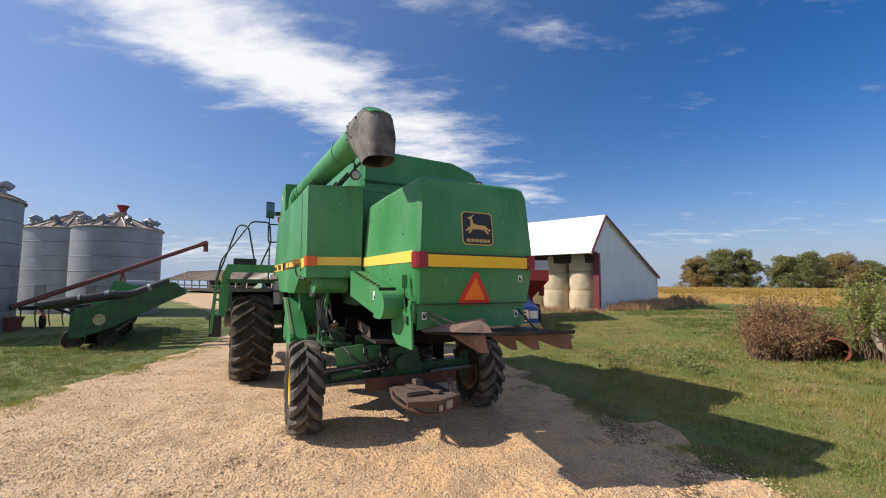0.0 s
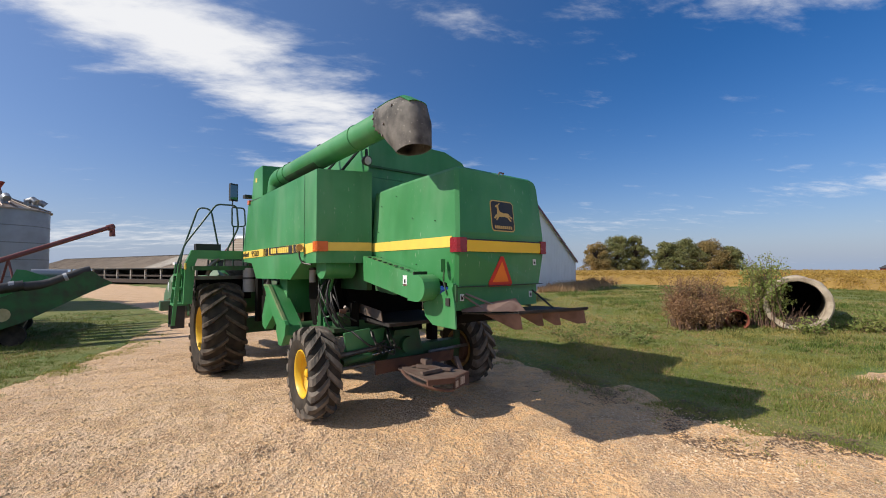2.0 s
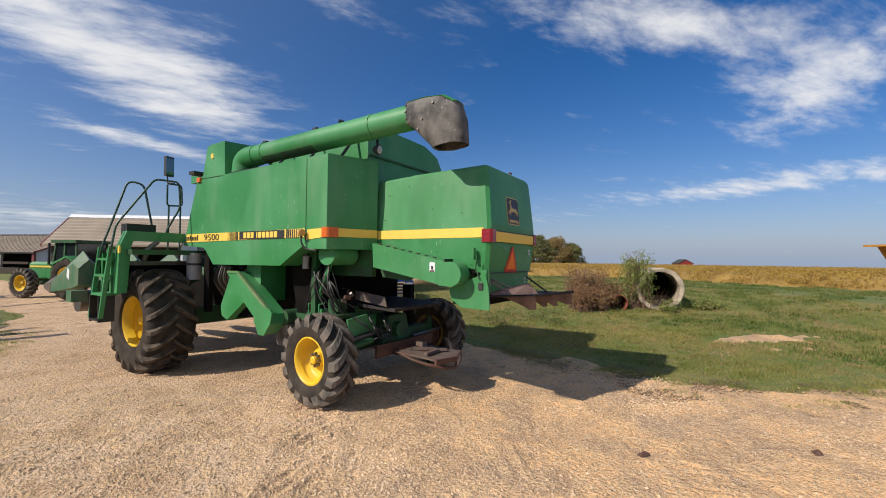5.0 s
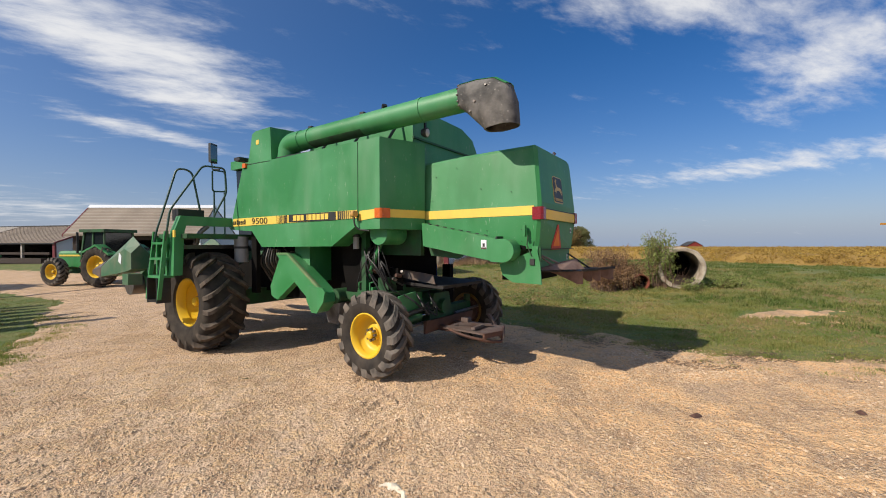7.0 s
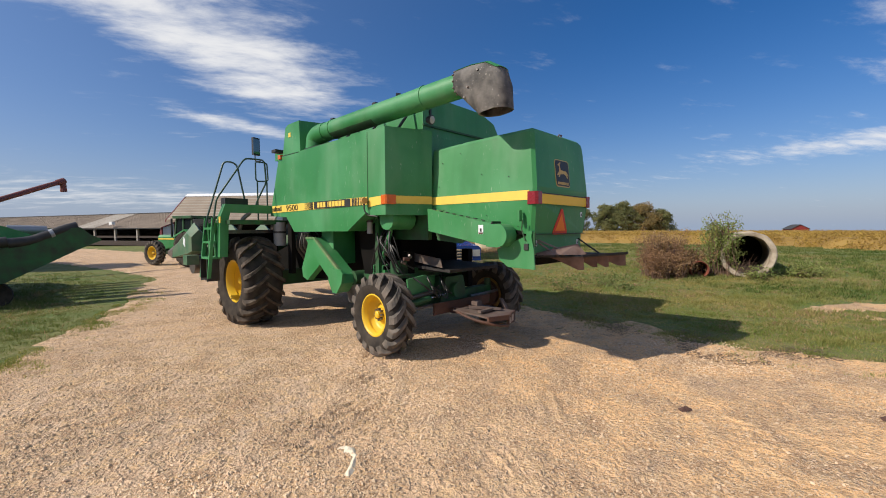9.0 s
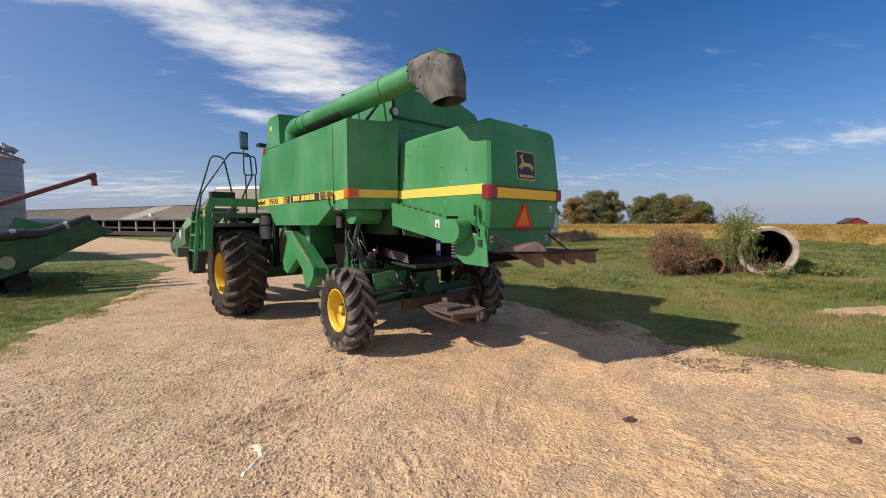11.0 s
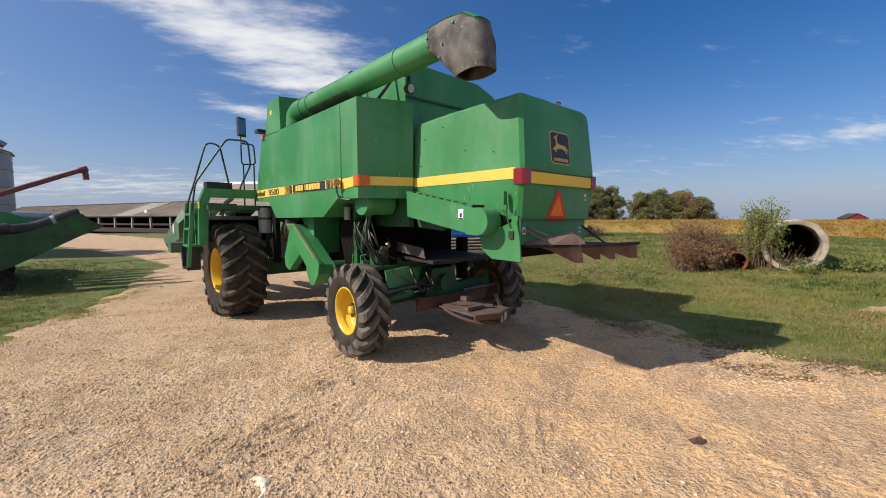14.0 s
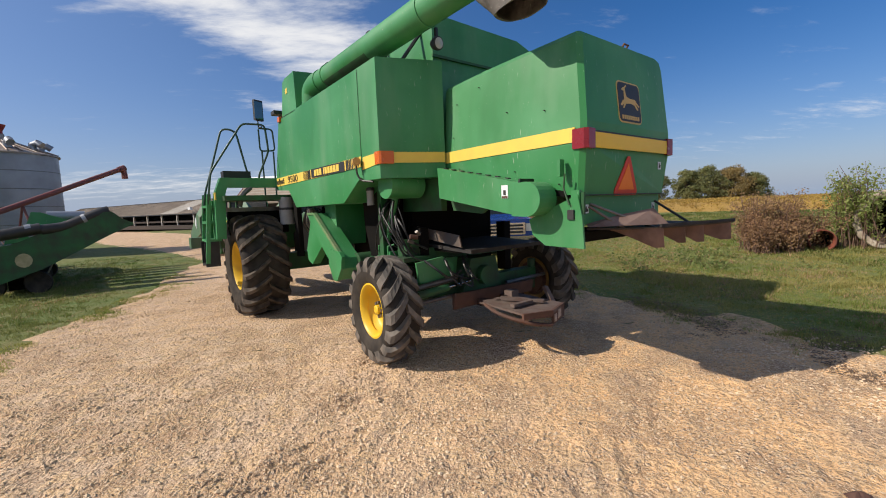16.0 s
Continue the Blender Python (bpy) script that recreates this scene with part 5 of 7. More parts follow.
rust = part("rusty_beam", hull([[(-0.62, -0.30, 0.50), (-0.62, -0.27, 0.50), (-0.62, -0.27, 0.69), (-0.62, -0.34, 0.70)], [(0.80, -0.30, 0.52), (0.80, -0.27, 0.52), (0.80, -0.27, 0.68), (0.80, -0.34, 0.69)]]), RUST, combine, "rusty brown steel angle beam")
hitch = part("hitch_plate", hull([[(-0.36, -1.18, 0.53), (0.0, -1.30, 0.53), (0.36, -1.16, 0.53), (0.34, -0.45, 0.56), (-0.34, -0.45, 0.56)], [(-0.36, -1.18, 0.555), (0.0, -1.30, 0.555), (0.36, -1.16, 0.555), (0.34, -0.45, 0.585), (-0.34, -0.45, 0.585)]]), HITCH, combine, "rusty steel hitch plate", bevel=0.006)
part("hitch_apron", hull([[(-0.02, -1.30, z), (0.37, -1.16, z), (0.37, -1.13, z), (-0.02, -1.27, z)] for z in (0.40, 0.56)]), RUST, hitch)
part("hitch_apron", hull([[(-0.37, -1.18, z), (-0.02, -1.30, z), (-0.02, -1.27, z), (-0.37, -1.15, z)] for z in (0.49, 0.56)]), RUST, hitch)
part("hitch_label", hull([[(0.13, -1.25, z), (0.24, -1.21, z), (0.24, -1.20, z), (0.13, -1.24, z)] for z in (0.43, 0.53)]), HITCH_LABEL, hitch, "worn pale label")
part("hitch_label", hull([[(-0.005, -1.31, z), (0.055, -1.29, z), (0.055, -1.28, z), (-0.005, -1.30, z)] for z in (0.43, 0.51)]), HITCH_LABEL, hitch)
part("hitch_ring", pipe([(-0.34, -0.55, 0.56), (-0.42, -0.8, 0.52), (-0.36, -1.05, 0.47), (-0.2, -1.22, 0.42), (-0.04, -1.3, 0.40)], 0.022, 8, bend=0.12), RUST, hitch)
part("hitch_ring", pipe([(-0.32, -0.60, 0.54), (-0.38, -0.85, 0.49), (-0.30, -1.08, 0.43), (-0.15, -1.24, 0.40)], 0.018, 8, bend=0.12), HITCH, hitch)
part("hitch_bar", box(-0.30, 0.02, -0.98, -0.92, 0.585, 0.62), HITCH, hitch)
part("hitch_bar", hull([[(-0.15, -0.62, 0.59), (-0.09, -0.60, 0.59), (-0.09, -0.60, 0.64), (-0.15, -0.62, 0.64)], [(0.12, -1.05, 0.58), (0.18, -1.02, 0.58), (0.18, -1.02, 0.61), (0.12, -1.05, 0.61)]]), HITCH, hitch)
part("hitch_clevis", box(-0.06, 0.06, -0.72, -0.60, 0.58, 0.70), HITCH, hitch, bevel=0.01)
part("hitch_arm", box(-0.25, -0.15, -0.50, -0.05, 0.50, 0.58), RUST, hitch)
part("hitch_arm", box(0.15, 0.25, -0.50, -0.05, 0.50, 0.58), RUST, hitch)
part("drop_bar", hull([[(0.33, -1.13, 0.36), (0.40, -1.13, 0.36), (0.40, -1.08, 0.36), (0.33, -1.08, 0.36)], [(0.34, -0.9, 0.72), (0.40, -0.9, 0.72), (0.40, -0.85, 0.72), (0.34, -0.85, 0.72)]]), HITCH, hitch)
# hazard lamp on a bent stalk
stalk = part("lamp_stalk", pipe([(-1.40, 0.10, 2.06), (-1.47, 0.26, 2.08), (-1.50, 0.30, 2.16), (-1.50, 0.30, 2.26)], 0.012, 8, bend=0.05), BLACK, combine)
part("hazard_lamp", moved(lathe([(0.001, -0.04), (0.045, -0.04), (0.05, 0.0), (0.045, 0.04), (0.001, 0.045)], 20), pose(-1.50, 0.30, 2.30, 0, 0, 75)), AMBER_OLD, stalk, "faded amber hazard lamp", smooth=True)

# corn head on the front
head = thing("corn_head", COMBINE, "green corn header with pointed snouts mounted on the combine", "corn header")
part("head_frame", hull([[(x, 5.2, 0.98), (x, 5.9, 0.98), (x, 5.9, 1.12), (x, 5.2, 1.5), (x, 5.0, 1.5)] for x in (-2.1, 2.35)]), GREEN_DARK, head, bevel=0.02)
part("head_box", box(-2.68, -2.46, 4.60, 4.84, 1.17, 1.36), GREEN_WORN, head, bevel=0.05)
part("cross_auger", rod((-2.3, 5.6, 1.1), (2.3, 5.6, 1.1), 0.2, n=16), STEEL, head, smooth=True)
# Feeder house coloured near-black for the shade it stands in.
part("feeder_house", hull([[(-0.7, 3.3, 1.0), (0.7, 3.3, 1.0), (0.7, 3.3, 1.8), (-0.7, 3.3, 1.8)], [(-0.7, 5.0, 0.7), (0.7, 5.0, 0.7), (0.7, 5.0, 1.3), (-0.7, 5.0, 1.3)]]), INSIDE, head)
for k in range(7):
    x = -2.28 + 0.76 * k
    w = 0.15 if k in (0, 6) else 0.22
    s1 = part("snout", hull([[(x - w, 5.15, 1.42), (x + w, 5.15, 1.42), (x + w, 5.15, 1.72), (x, 5.15, 1.88), (x - w, 5.15, 1.72)], [(x - w, 5.45, 1.36), (x + w, 5.45, 1.36), (x + w, 5.45, 1.80), (x, 5.45, 2.04), (x - w, 5.45, 1.80)], [(x - w * 0.8, 6.7, 1.22), (x + w * 0.8, 6.7, 1.22), (x + w * 0.75, 6.7, 1.42), (x, 6.7, 1.55), (x - w * 0.75, 6.7, 1.42)]]), GREEN_WORN, head, bevel=0.02)
    part("snout_tip", hull([[(x - w * 0.8, 6.72, 1.20), (x + w * 0.8, 6.72, 1.20), (x + w * 0.75, 6.72, 1.42), (x, 6.72, 1.56), (x - w * 0.75, 6.72, 1.42)], [(x - 0.04, 7.42, 1.26), (x + 0.04, 7.42, 1.26), (x + 0.04, 7.42, 1.34), (x, 7.42, 1.36), (x - 0.04, 7.42, 1.34)]]), PAN, s1, "worn grey snout tip")
part("snout_label", hull([[(-2.435, 5.6, 1.5), (-2.435, 5.72, 1.56), (-2.435, 5.68, 1.72), (-2.435, 5.58, 1.66)], [(-2.425, 5.6, 1.5), (-2.425, 5.72, 1.56), (-2.425, 5.68, 1.72), (-2.425, 5.58, 1.66)]]), WHITE, head)
# ---- helpers for many small pieces ----
def scatter(name, points, faces, material, label, category, parent=None):
    """One mesh of many small pieces, of kind stuff."""
    me = bpy.data.meshes.new(name)
    me.from_pydata(points, [], faces)
    me.materials.append(material)
    ob = new(name, me)
    if parent is not None:
        ob.parent = parent
        ob["kind"] = "stuff"
        return ob
    return tagged(ob, label, category, kind="stuff")


def leaves(rnd, centres, size, count, spread_xyz, squash=1.0):
    """Leaf-shaped quads thrown round the centres."""
    pts, fs = [], []
    for c, r in centres:
        for _ in range(count):
            d = Vector((rnd.gauss(0, 1), rnd.gauss(0, 1), rnd.gauss(0, 1))).normalized() * r * rnd.uniform(0.35, 1.0) ** 0.6
            p = Vector(c) + Vector((d.x * spread_xyz[0], d.y * spread_xyz[1], d.z * spread_xyz[2]))
            n = (d.normalized() + Vector((rnd.gauss(0, 0.7), rnd.gauss(0, 0.7), rnd.gauss(0, 0.7)))).normalized()
            u = n.orthogonal().normalized()
            u.rotate(Matrix.Rotation(rnd.uniform(0, 6.28), 3, n))
            w = n.cross(u)
            s = size * rnd.uniform(0.6, 1.4)
            i = len(pts)
            pts += [tuple(p - u * s), tuple(p + w * s * 0.55 * squash), tuple(p + u * s), tuple(p - w * s * 0.55 * squash)]
            fs.append((i, i + 1, i + 2, i + 3))
    return pts, fs


def blades(rnd, spots, h0, h1, width, per, lean_by=0.5, spread_r=0.05):
    pts, fs = [], []
    for x, y, z, k in spots:
        for _ in range(per):
            a, r = rnd.uniform(0, 6.28), rnd.uniform(0, spread_r)
            bx, by = x + r * math.cos(a), y + r * math.sin(a)
            h = rnd.uniform(h0, h1) * k
            b, l = rnd.uniform(0, 6.28), rnd.uniform(0.1, lean_by) * h
            cx, sy = math.cos(b), math.sin(b)
            w = width * rnd.uniform(0.7, 1.3)
            i = len(pts)
            pts += [(bx - sy * w, by + cx * w, z - 0.01), (bx + sy * w, by - cx * w, z - 0.01), (bx + cx * l, by + sy * l, z + h)]
            fs.append((i, i + 1, i + 2))
    return pts, fs


# ---- grain bins ----
def grain_bin(x, y, r, h, peak, red=False):
    b = thing("grain_bin", pose(x, y, rise(x, y) - 0.03), "round corrugated galvanised steel grain bin with ribbed conical roof", "grain bin", "grain bins")
    prof = []
    n = int(h / 0.11)
    for k in range(n + 1):
        prof.append((r + (0.012 if k % 2 else 0.0), h * k / n))
    part("wall", moved(lathe(prof, 64), pose(0, 0, 0, 0, -90, 0)), GALV, b, smooth=True)
    for k in range(1, 6):
        part("ring_band", moved(lathe([(r + 0.015, h * k / 6 - 0.02), (r + 0.022, h * k / 6), (r + 0.015, h * k / 6 + 0.02)], 48), pose(0, 0, 0, 0, -90, 0)), GALV_DARK, b)
    roof = part("roof", moved(lathe([(r + 0.10, h - 0.06), (r + 0.10, h), (0.42, peak), (0.42, peak + 0.16), (0.001, peak + 0.16)], 40), pose(0, 0, 0, 0, -90, 0)), ROOF_TIN, b)
    bm = bmesh.new()
    for k in range(26):
        a = 2 * math.pi * k / 26
        rod((r * 1.02 * math.cos(a), r * 1.02 * math.sin(a), h + 0.05), (0.45 * math.cos(a), 0.45 * math.sin(a), peak + 0.03), 0.03, n=4, bm=bm)
    part("roof_rib", bm, ROOF_TIN, roof)
    part("roof_hatch", moved(lathe([(0.34, 0), (0.34, 0.22), (0.001, 0.30)], 20), pose(0, 0, peak + 0.1, 0, -90, 0)), ROOF_TIN, roof)
    for k in range(7):
        a = math.radians(-150 + 38 * k)
        c = Vector((0.72 * r * math.cos(a), 0.72 * r * math.sin(a), h + (peak - h) * 0.32))
        part("vent", pipe([c, c + Vector((0, 0, 0.26)), c + Vector((0.22 * math.cos(a), 0.22 * math.sin(a), 0.34)), c + Vector((0.40 * math.cos(a), 0.40 * math.sin(a), 0.20))], 0.16, 12), GALV, roof, smooth=True)
    part("bin_door", hull([[(r * 1.0 * math.cos(q) * d, r * math.sin(q) * d, z) for q, z in ((-1.45, 0.5), (-1.25, 0.5), (-1.25, 1.7), (-1.45, 1.7))] for d in (0.99, 1.02)]), GALV_DARK, b)
    if red:
        part("fill_spout", moved(lathe([(0.18, 0), (0.18, 0.2), (0.32, 0.5), (0.30, 0.5)], 14), pose(0.15, 0, peak + 0.25, 0, -90, 0)), RED_PAINT, roof, "red fill spout")
        part("catwalk", rod((0, 0, peak + 0.35), (-4.2, 2.6, peak + 0.35), 0.05, n=6), GALV, roof)
    return b


GALV_DARK = mat("dark_galvanised_steel", (0.20, 0.21, 0.225), 0.55, 0.5, (0.14, 0.145, 0.15), 3, 0.7)
ROOF_TIN = mat("rusting_bin_roof", (0.36, 0.31, 0.27), 0.55, 0.4, (0.24, 0.17, 0.13), 1.2, 0.8)
grain_bin(-20.6, 23.6, 2.15, 4.95, 5.65, True)
grain_bin(-25.3, 25.6, 2.6, 5.1, 6.1)
grain_bin(-19.75, 13.9, 2.75, 5.05, 6.1)

# ---- portable grain auger ----
aug = thing("grain_auger", pose(0, 0, 0), "long faded red portable grain auger raised over the yard", "grain auger")
A0, A1 = Vector((-17.3, 15.2, 0.9)), Vector((-14.05, 21.65, 3.92))
part("auger_tube", rod(A0, A1, 0.10, n=14), RED_FADED, aug, smooth=True)
part("auger_spout", pipe([A1 - (A1 - A0).normalized() * 0.12, A1 + Vector((0.05, 0.1, -0.05)), A1 + Vector((0.06, 0.12, -0.42))], 0.12, 10), RED_FADED, aug)
part("auger_head", rod(A1 - (A1 - A0).normalized() * 0.1, A1 + (A1 - A0).normalized() * 0.18, 0.13, n=12), RED_FADED, aug)
part("hopper", hull([[(-17.5, 15.0, 0.05), (-17.1, 15.0, 0.05), (-17.1, 15.4, 0.05), (-17.5, 15.4, 0.05)], [(-17.6, 14.9, 0.55), (-17.0, 14.9, 0.55), (-17.0, 15.5, 0.55), (-17.6, 15.5, 0.55)]]), RED_FADED, aug)
mid = A0.lerp(A1, 0.5)
for s in (-0.8, 0.8):
    part("auger_leg", rod(mid + Vector((0, 0, -0.05)), (mid.x + s, mid.y - s * 0.5, 0.35), 0.04, n=8), RED_FADED, aug)
    t = part("auger_tyre", lathe([(0.2, -0.08), (0.33, -0.09), (0.36, 0), (0.33, 0.09), (0.2, 0.08)], 20), RUBBER, aug)
    t.location = (mid.x + s, mid.y - s * 0.5, 0.36)

# ---- old tillage implement between the bins ----
im = thing("tillage_implement", pose(-16.9, 17.1, rise(-16.9, 17.1), 0, 0, 62) @ Matrix.Diagonal((0.62, 0.8, 0.9, 1)), "dark rusty tillage implement with steel shanks on grass", "farm implement")
part("toolbar", box(-2.4, 2.4, -0.08, 0.08, 0.85, 1.0), BLACK, im, bevel=0.01)
part("toolbar", box(-2.2, 2.2, 0.75, 0.9, 0.80, 0.95), BLACK, im, bevel=0.01)
for k in range(7):
    x = -2.1 + 0.7 * k
    part("shank", pipe([(x, 0.0, 0.95), (x, 0.35, 1.25), (x, 0.7, 1.1), (x, 0.75, 0.45), (x, 0.45, 0.03)], 0.035, 6, bend=0.15), (RUST, BLACK)[k % 2], im)
for x in (-1.4, 1.4):
    part("frame_bar", box(x - 0.06, x + 0.06, -0.1, 0.9, 0.86, 0.98), RUST, im)
    t = part("gauge_wheel", lathe([(0.14, -0.08), (0.30, -0.09), (0.33, 0), (0.30, 0.09), (0.14, 0.08)], 20), RUBBER, im, smooth=True)
    t.location = (x, -0.45, 0.33)
    part("wheel_arm", rod((x + 0.12, -0.45, 0.33), (x + 0.12, 0.0, 0.9), 0.04, n=6), BLACK, im)
part("drawbar", hull([[(x, -0.1, 0.84), (x + 0.1, -0.1, 0.84), (x + 0.1, -0.1, 0.95), (x, -0.1, 0.95)] if y else [(x * 0.1, -1.7, 0.5), (x * 0.1 + 0.1, -1.7, 0.5), (x * 0.1 + 0.1, -1.7, 0.6), (x * 0.1, -1.7, 0.6)] for x, y in ((-0.8, 1), (-0.8, 0))]), BLACK, im)
part("blue_cylinder", rod((0.4, 0.1, 1.05), (1.3, 0.5, 1.15), 0.07, n=12), BLUE_PAINT, im, "blue hydraulic cylinder", smooth=True)

# ---- parked corn header on its cart ----
hd = thing("parked_header", pose(-11.0, 11.35, rise(-11, 11.35), 0, 0, 35) @ Matrix.Diagonal((0.88, 1, 0.97, 1)), "green corn header with black pipes parked on grass", "corn header")
panel = [(0.0, 0.36), (0.25, 0.34), (1.1, 0.62), (2.0, 1.06), (2.6, 1.36), (3.15, 1.60), (3.15, 1.64), (2.9, 1.76), (2.68, 1.96), (2.5, 1.94), (1.9, 1.78), (1.2, 1.52), (0.6, 1.26), (0.02, 1.18)]
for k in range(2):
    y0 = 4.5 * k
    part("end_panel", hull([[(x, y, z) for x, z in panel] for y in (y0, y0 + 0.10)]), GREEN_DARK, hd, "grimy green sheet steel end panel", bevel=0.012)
part("panel_spot", hull([[(0.75 + 0.17 * math.cos(a), y, 0.86 + 0.17 * math.sin(a)) for a in (radians(30 * i) for i in range(12))] for y in (-0.004, 0.004)]), BALD, hd, "pale worn spot")
for k in range(1, 6):
    y = 0.1 + 0.74 * k
    sn = part("snout", hull([[(1.1, y - 0.2, 0.72), (1.1, y + 0.2, 0.72), (1.1, y + 0.16, 1.25), (1.1, y - 0.16, 1.25)], [(2.4, y - 0.17, 1.3), (2.4, y + 0.17, 1.3), (2.4, y + 0.1, 1.62), (2.4, y - 0.1, 1.62)], [(3.1, y - 0.03, 1.56), (3.1, y + 0.03, 1.56), (3.1, y + 0.03, 1.62), (3.1, y - 0.03, 1.62)]]), GREEN, hd, bevel=0.015)
part("header_trough", hull([[(x, 0.1, z) for x, z in ((0.0, 0.4), (1.2, 0.7), (1.2, 1.0), (0.5, 0.8), (0.1, 1.15))], [(x, 4.5, z) for x, z in ((0.0, 0.4), (1.2, 0.7), (1.2, 1.0), (0.5, 0.8), (0.1, 1.15))]]), GREEN_DARK, hd)
part("fin", hull([[(0.72, y, 1.45), (0.95, y, 2.02), (1.15, y, 2.0), (2.1, y, 1.62), (1.6, y, 1.4)] for y in (0.9, 0.96)]), GREEN, hd, bevel=0.008)
part("fin", hull([[(0.25, y, 1.2), (0.4, y, 1.6), (0.9, y, 1.3)] for y in (1.7, 1.76)]), GREEN, hd)
for pts, r in (([(-0.72, -0.05, 1.30), (-0.5, -0.05, 1.34), (1.15, 0.05, 1.60)], 0.12), ([(1.15, 0.05, 1.56), (1.6, 0.1, 1.60), (2.4, 0.12, 1.92), (2.62, 0.15, 1.98)], 0.115)):
    part("pipe_roll", pipe(pts, r * 1.12, 16, bend=0.15), BLACK, hd, "black corrugated pipe", smooth=True)
part("pipe_clamp", rod((0.2, 0.0, 1.465), (0.25, 0.0, 1.472), 0.140, n=16), GALV, hd)
part("pipe_clamp", rod((0.85, 0.04, 1.565), (0.97, 0.05, 1.585), 0.140, n=16), GALV, hd)
part("pipe_clamp", rod((2.02, 0.11, 1.765), (2.10, 0.11, 1.80), 0.138, n=16), GALV, hd)
part("silver_pipe", rod((1.25, 1.2, 1.90), (2.1, 1.25, 1.88), 0.13, n=16), GALV, hd, "silver metal pipe", smooth=True)
part("pipe_bracket", box(0.0, 0.10, -0.04, 0.14, 1.10, 1.42), BLACK, hd)
part("flag", hull([[(-0.72, -0.06, 1.22), (-0.66, -0.06, 1.22), (-0.52, -0.06, 0.98), (-0.58, -0.06, 0.95)], [(-0.72, -0.05, 1.22), (-0.66, -0.05, 1.22), (-0.52, -0.05, 0.98), (-0.58, -0.05, 0.95)]]), RED_PAINT, hd, "red cloth flag")
part("red_gearbox", box(0.35, 0.6, 1.0, 1.3, 1.35, 1.62), RED_PAINT, hd, bevel=0.03)
part("cart_beam", box(0.0, 0.15, 0.3, 4.3, 0.30, 0.42), BLACK, hd)
for x in (0.05, 0.95):
    for y in (0.35, 4.2):
        t = part("cart_wheel", lathe([(0.12, -0.08), (0.27, -0.10), (0.30, 0.0), (0.27, 0.10), (0.12, 0.08)], 22), RUBBER, hd, smooth=True)
        t.location = (x, y, 0.28)
        t.rotation_euler = (0, 0, radians(90))
        part("cart_leg", box(x - 0.04, x + 0.04, y - 0.03, y + 0.03, 0.28, 0.75), BLACK, hd)
part("cart_deck", box(0.0, 1.15, 0.3, 4.3, 0.42, 0.5), BLACK, hd)
# Black block added under the header for the shade below it.
part("cart_shade_block", box(0.35, 1.1, 0.5, 4.1, 0.12, 0.42), INSIDE, hd)


# ---- sheds ----
def frame_posts(parent, spots, h, m, w=0.18):
    for x, y in spots:
        part("post", box(x - w / 2, x + w / 2, y - w / 2, y + w / 2, 0, h), m, parent)


# long low open-fronted cattle shed
ls = thing("long_shed", pose(-18.5, 46.6, rise(-18.5, 46.6) - 0.05, 0, 0, 142), "long low open-fronted shed with weathered tin roof", "shed")
LL = 52.0
# in its frame x runs away along the front; the back lies at -y
part("roof", hull([[(x, y, z) for y, z in ((0.5, 1.78), (-4.0, 3.45), (-8.0, 2.1), (-8.0, 2.0), (-4.0, 3.35), (0.5, 1.68))] for x in (-0.3, LL)]), TIN, ls, "tan weathered corrugated roof")
bm = bmesh.new()
for k in range(105):
    x = -0.25 + 0.5 * k
    hull([[(x, y, z), (x + 0.04, y, z), (x + 0.04, y, z + 0.04), (x, y, z + 0.04)] for y, z in ((0.5, 1.77), (-4.0, 3.44))], bm)
tagged(part("roof_seam", bm, TIN, ls), kind="stuff")
part("ridge_cap", box(-0.3, LL, -4.2, -3.8, 3.40, 3.49), SHINGLE, ls)
part("end_wall", hull([[(x, y, z) for y, z in ((0.3, 0), (0.3, 1.7), (-4.0, 3.33), (-7.9, 2.0), (-7.9, 0))] for x in (-0.12, 0.0)]), LILAC, ls, "pale lilac-white metal end wall")
part("corner_trim", hull([[(-0.34, y, z), (-0.28, y, z), (-0.28, y, z - 0.12), (-0.34, y, z - 0.12)] for y, z in ((0.5, 1.80), (-4.0, 3.48))]), MAROON, ls)
part("corner_post", box(-0.2, 0.05, 0.25, 0.4, 0, 1.75), MAROON, ls)
# Inner walls, floor, rail and bunk coloured dark for the shed's shade.
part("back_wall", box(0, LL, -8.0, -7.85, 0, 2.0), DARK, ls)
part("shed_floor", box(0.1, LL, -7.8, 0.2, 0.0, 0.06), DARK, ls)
frame_posts(ls, [(3.6 * k, 0.3) for k in range(1, 15)], 1.72, POST)
part("feed_rail", box(0.5, LL, 0.25, 0.33, 0.75, 0.95), DARK, ls)
part("bunk", box(0.5, LL, 0.35, 0.95, 0, 0.45), DARK, ls, bevel=0.03)
part("eave_gutter", box(-0.3, LL, 0.45, 0.53, 1.64, 1.76), BLACK, ls)
part("yard_lamp", box(6.9, 7.4, 0.5, 0.8, 2.1, 2.4), WHITE, ls, bevel=0.04)
part("roof_patch", hull([[(x, y, z) for x, y, z in ((10.5, 0.49, 1.80), (14.5, 0.49, 1.80), (14.5, -3.9, 3.43), (10.5, -3.9, 3.43))], [(x, y, z + 0.01) for x, y, z in ((10.5, 0.49, 1.80), (14.5, 0.49, 1.80), (14.5, -3.9, 3.43), (10.5, -3.9, 3.43))]]), TIN_LIGHT, ls)

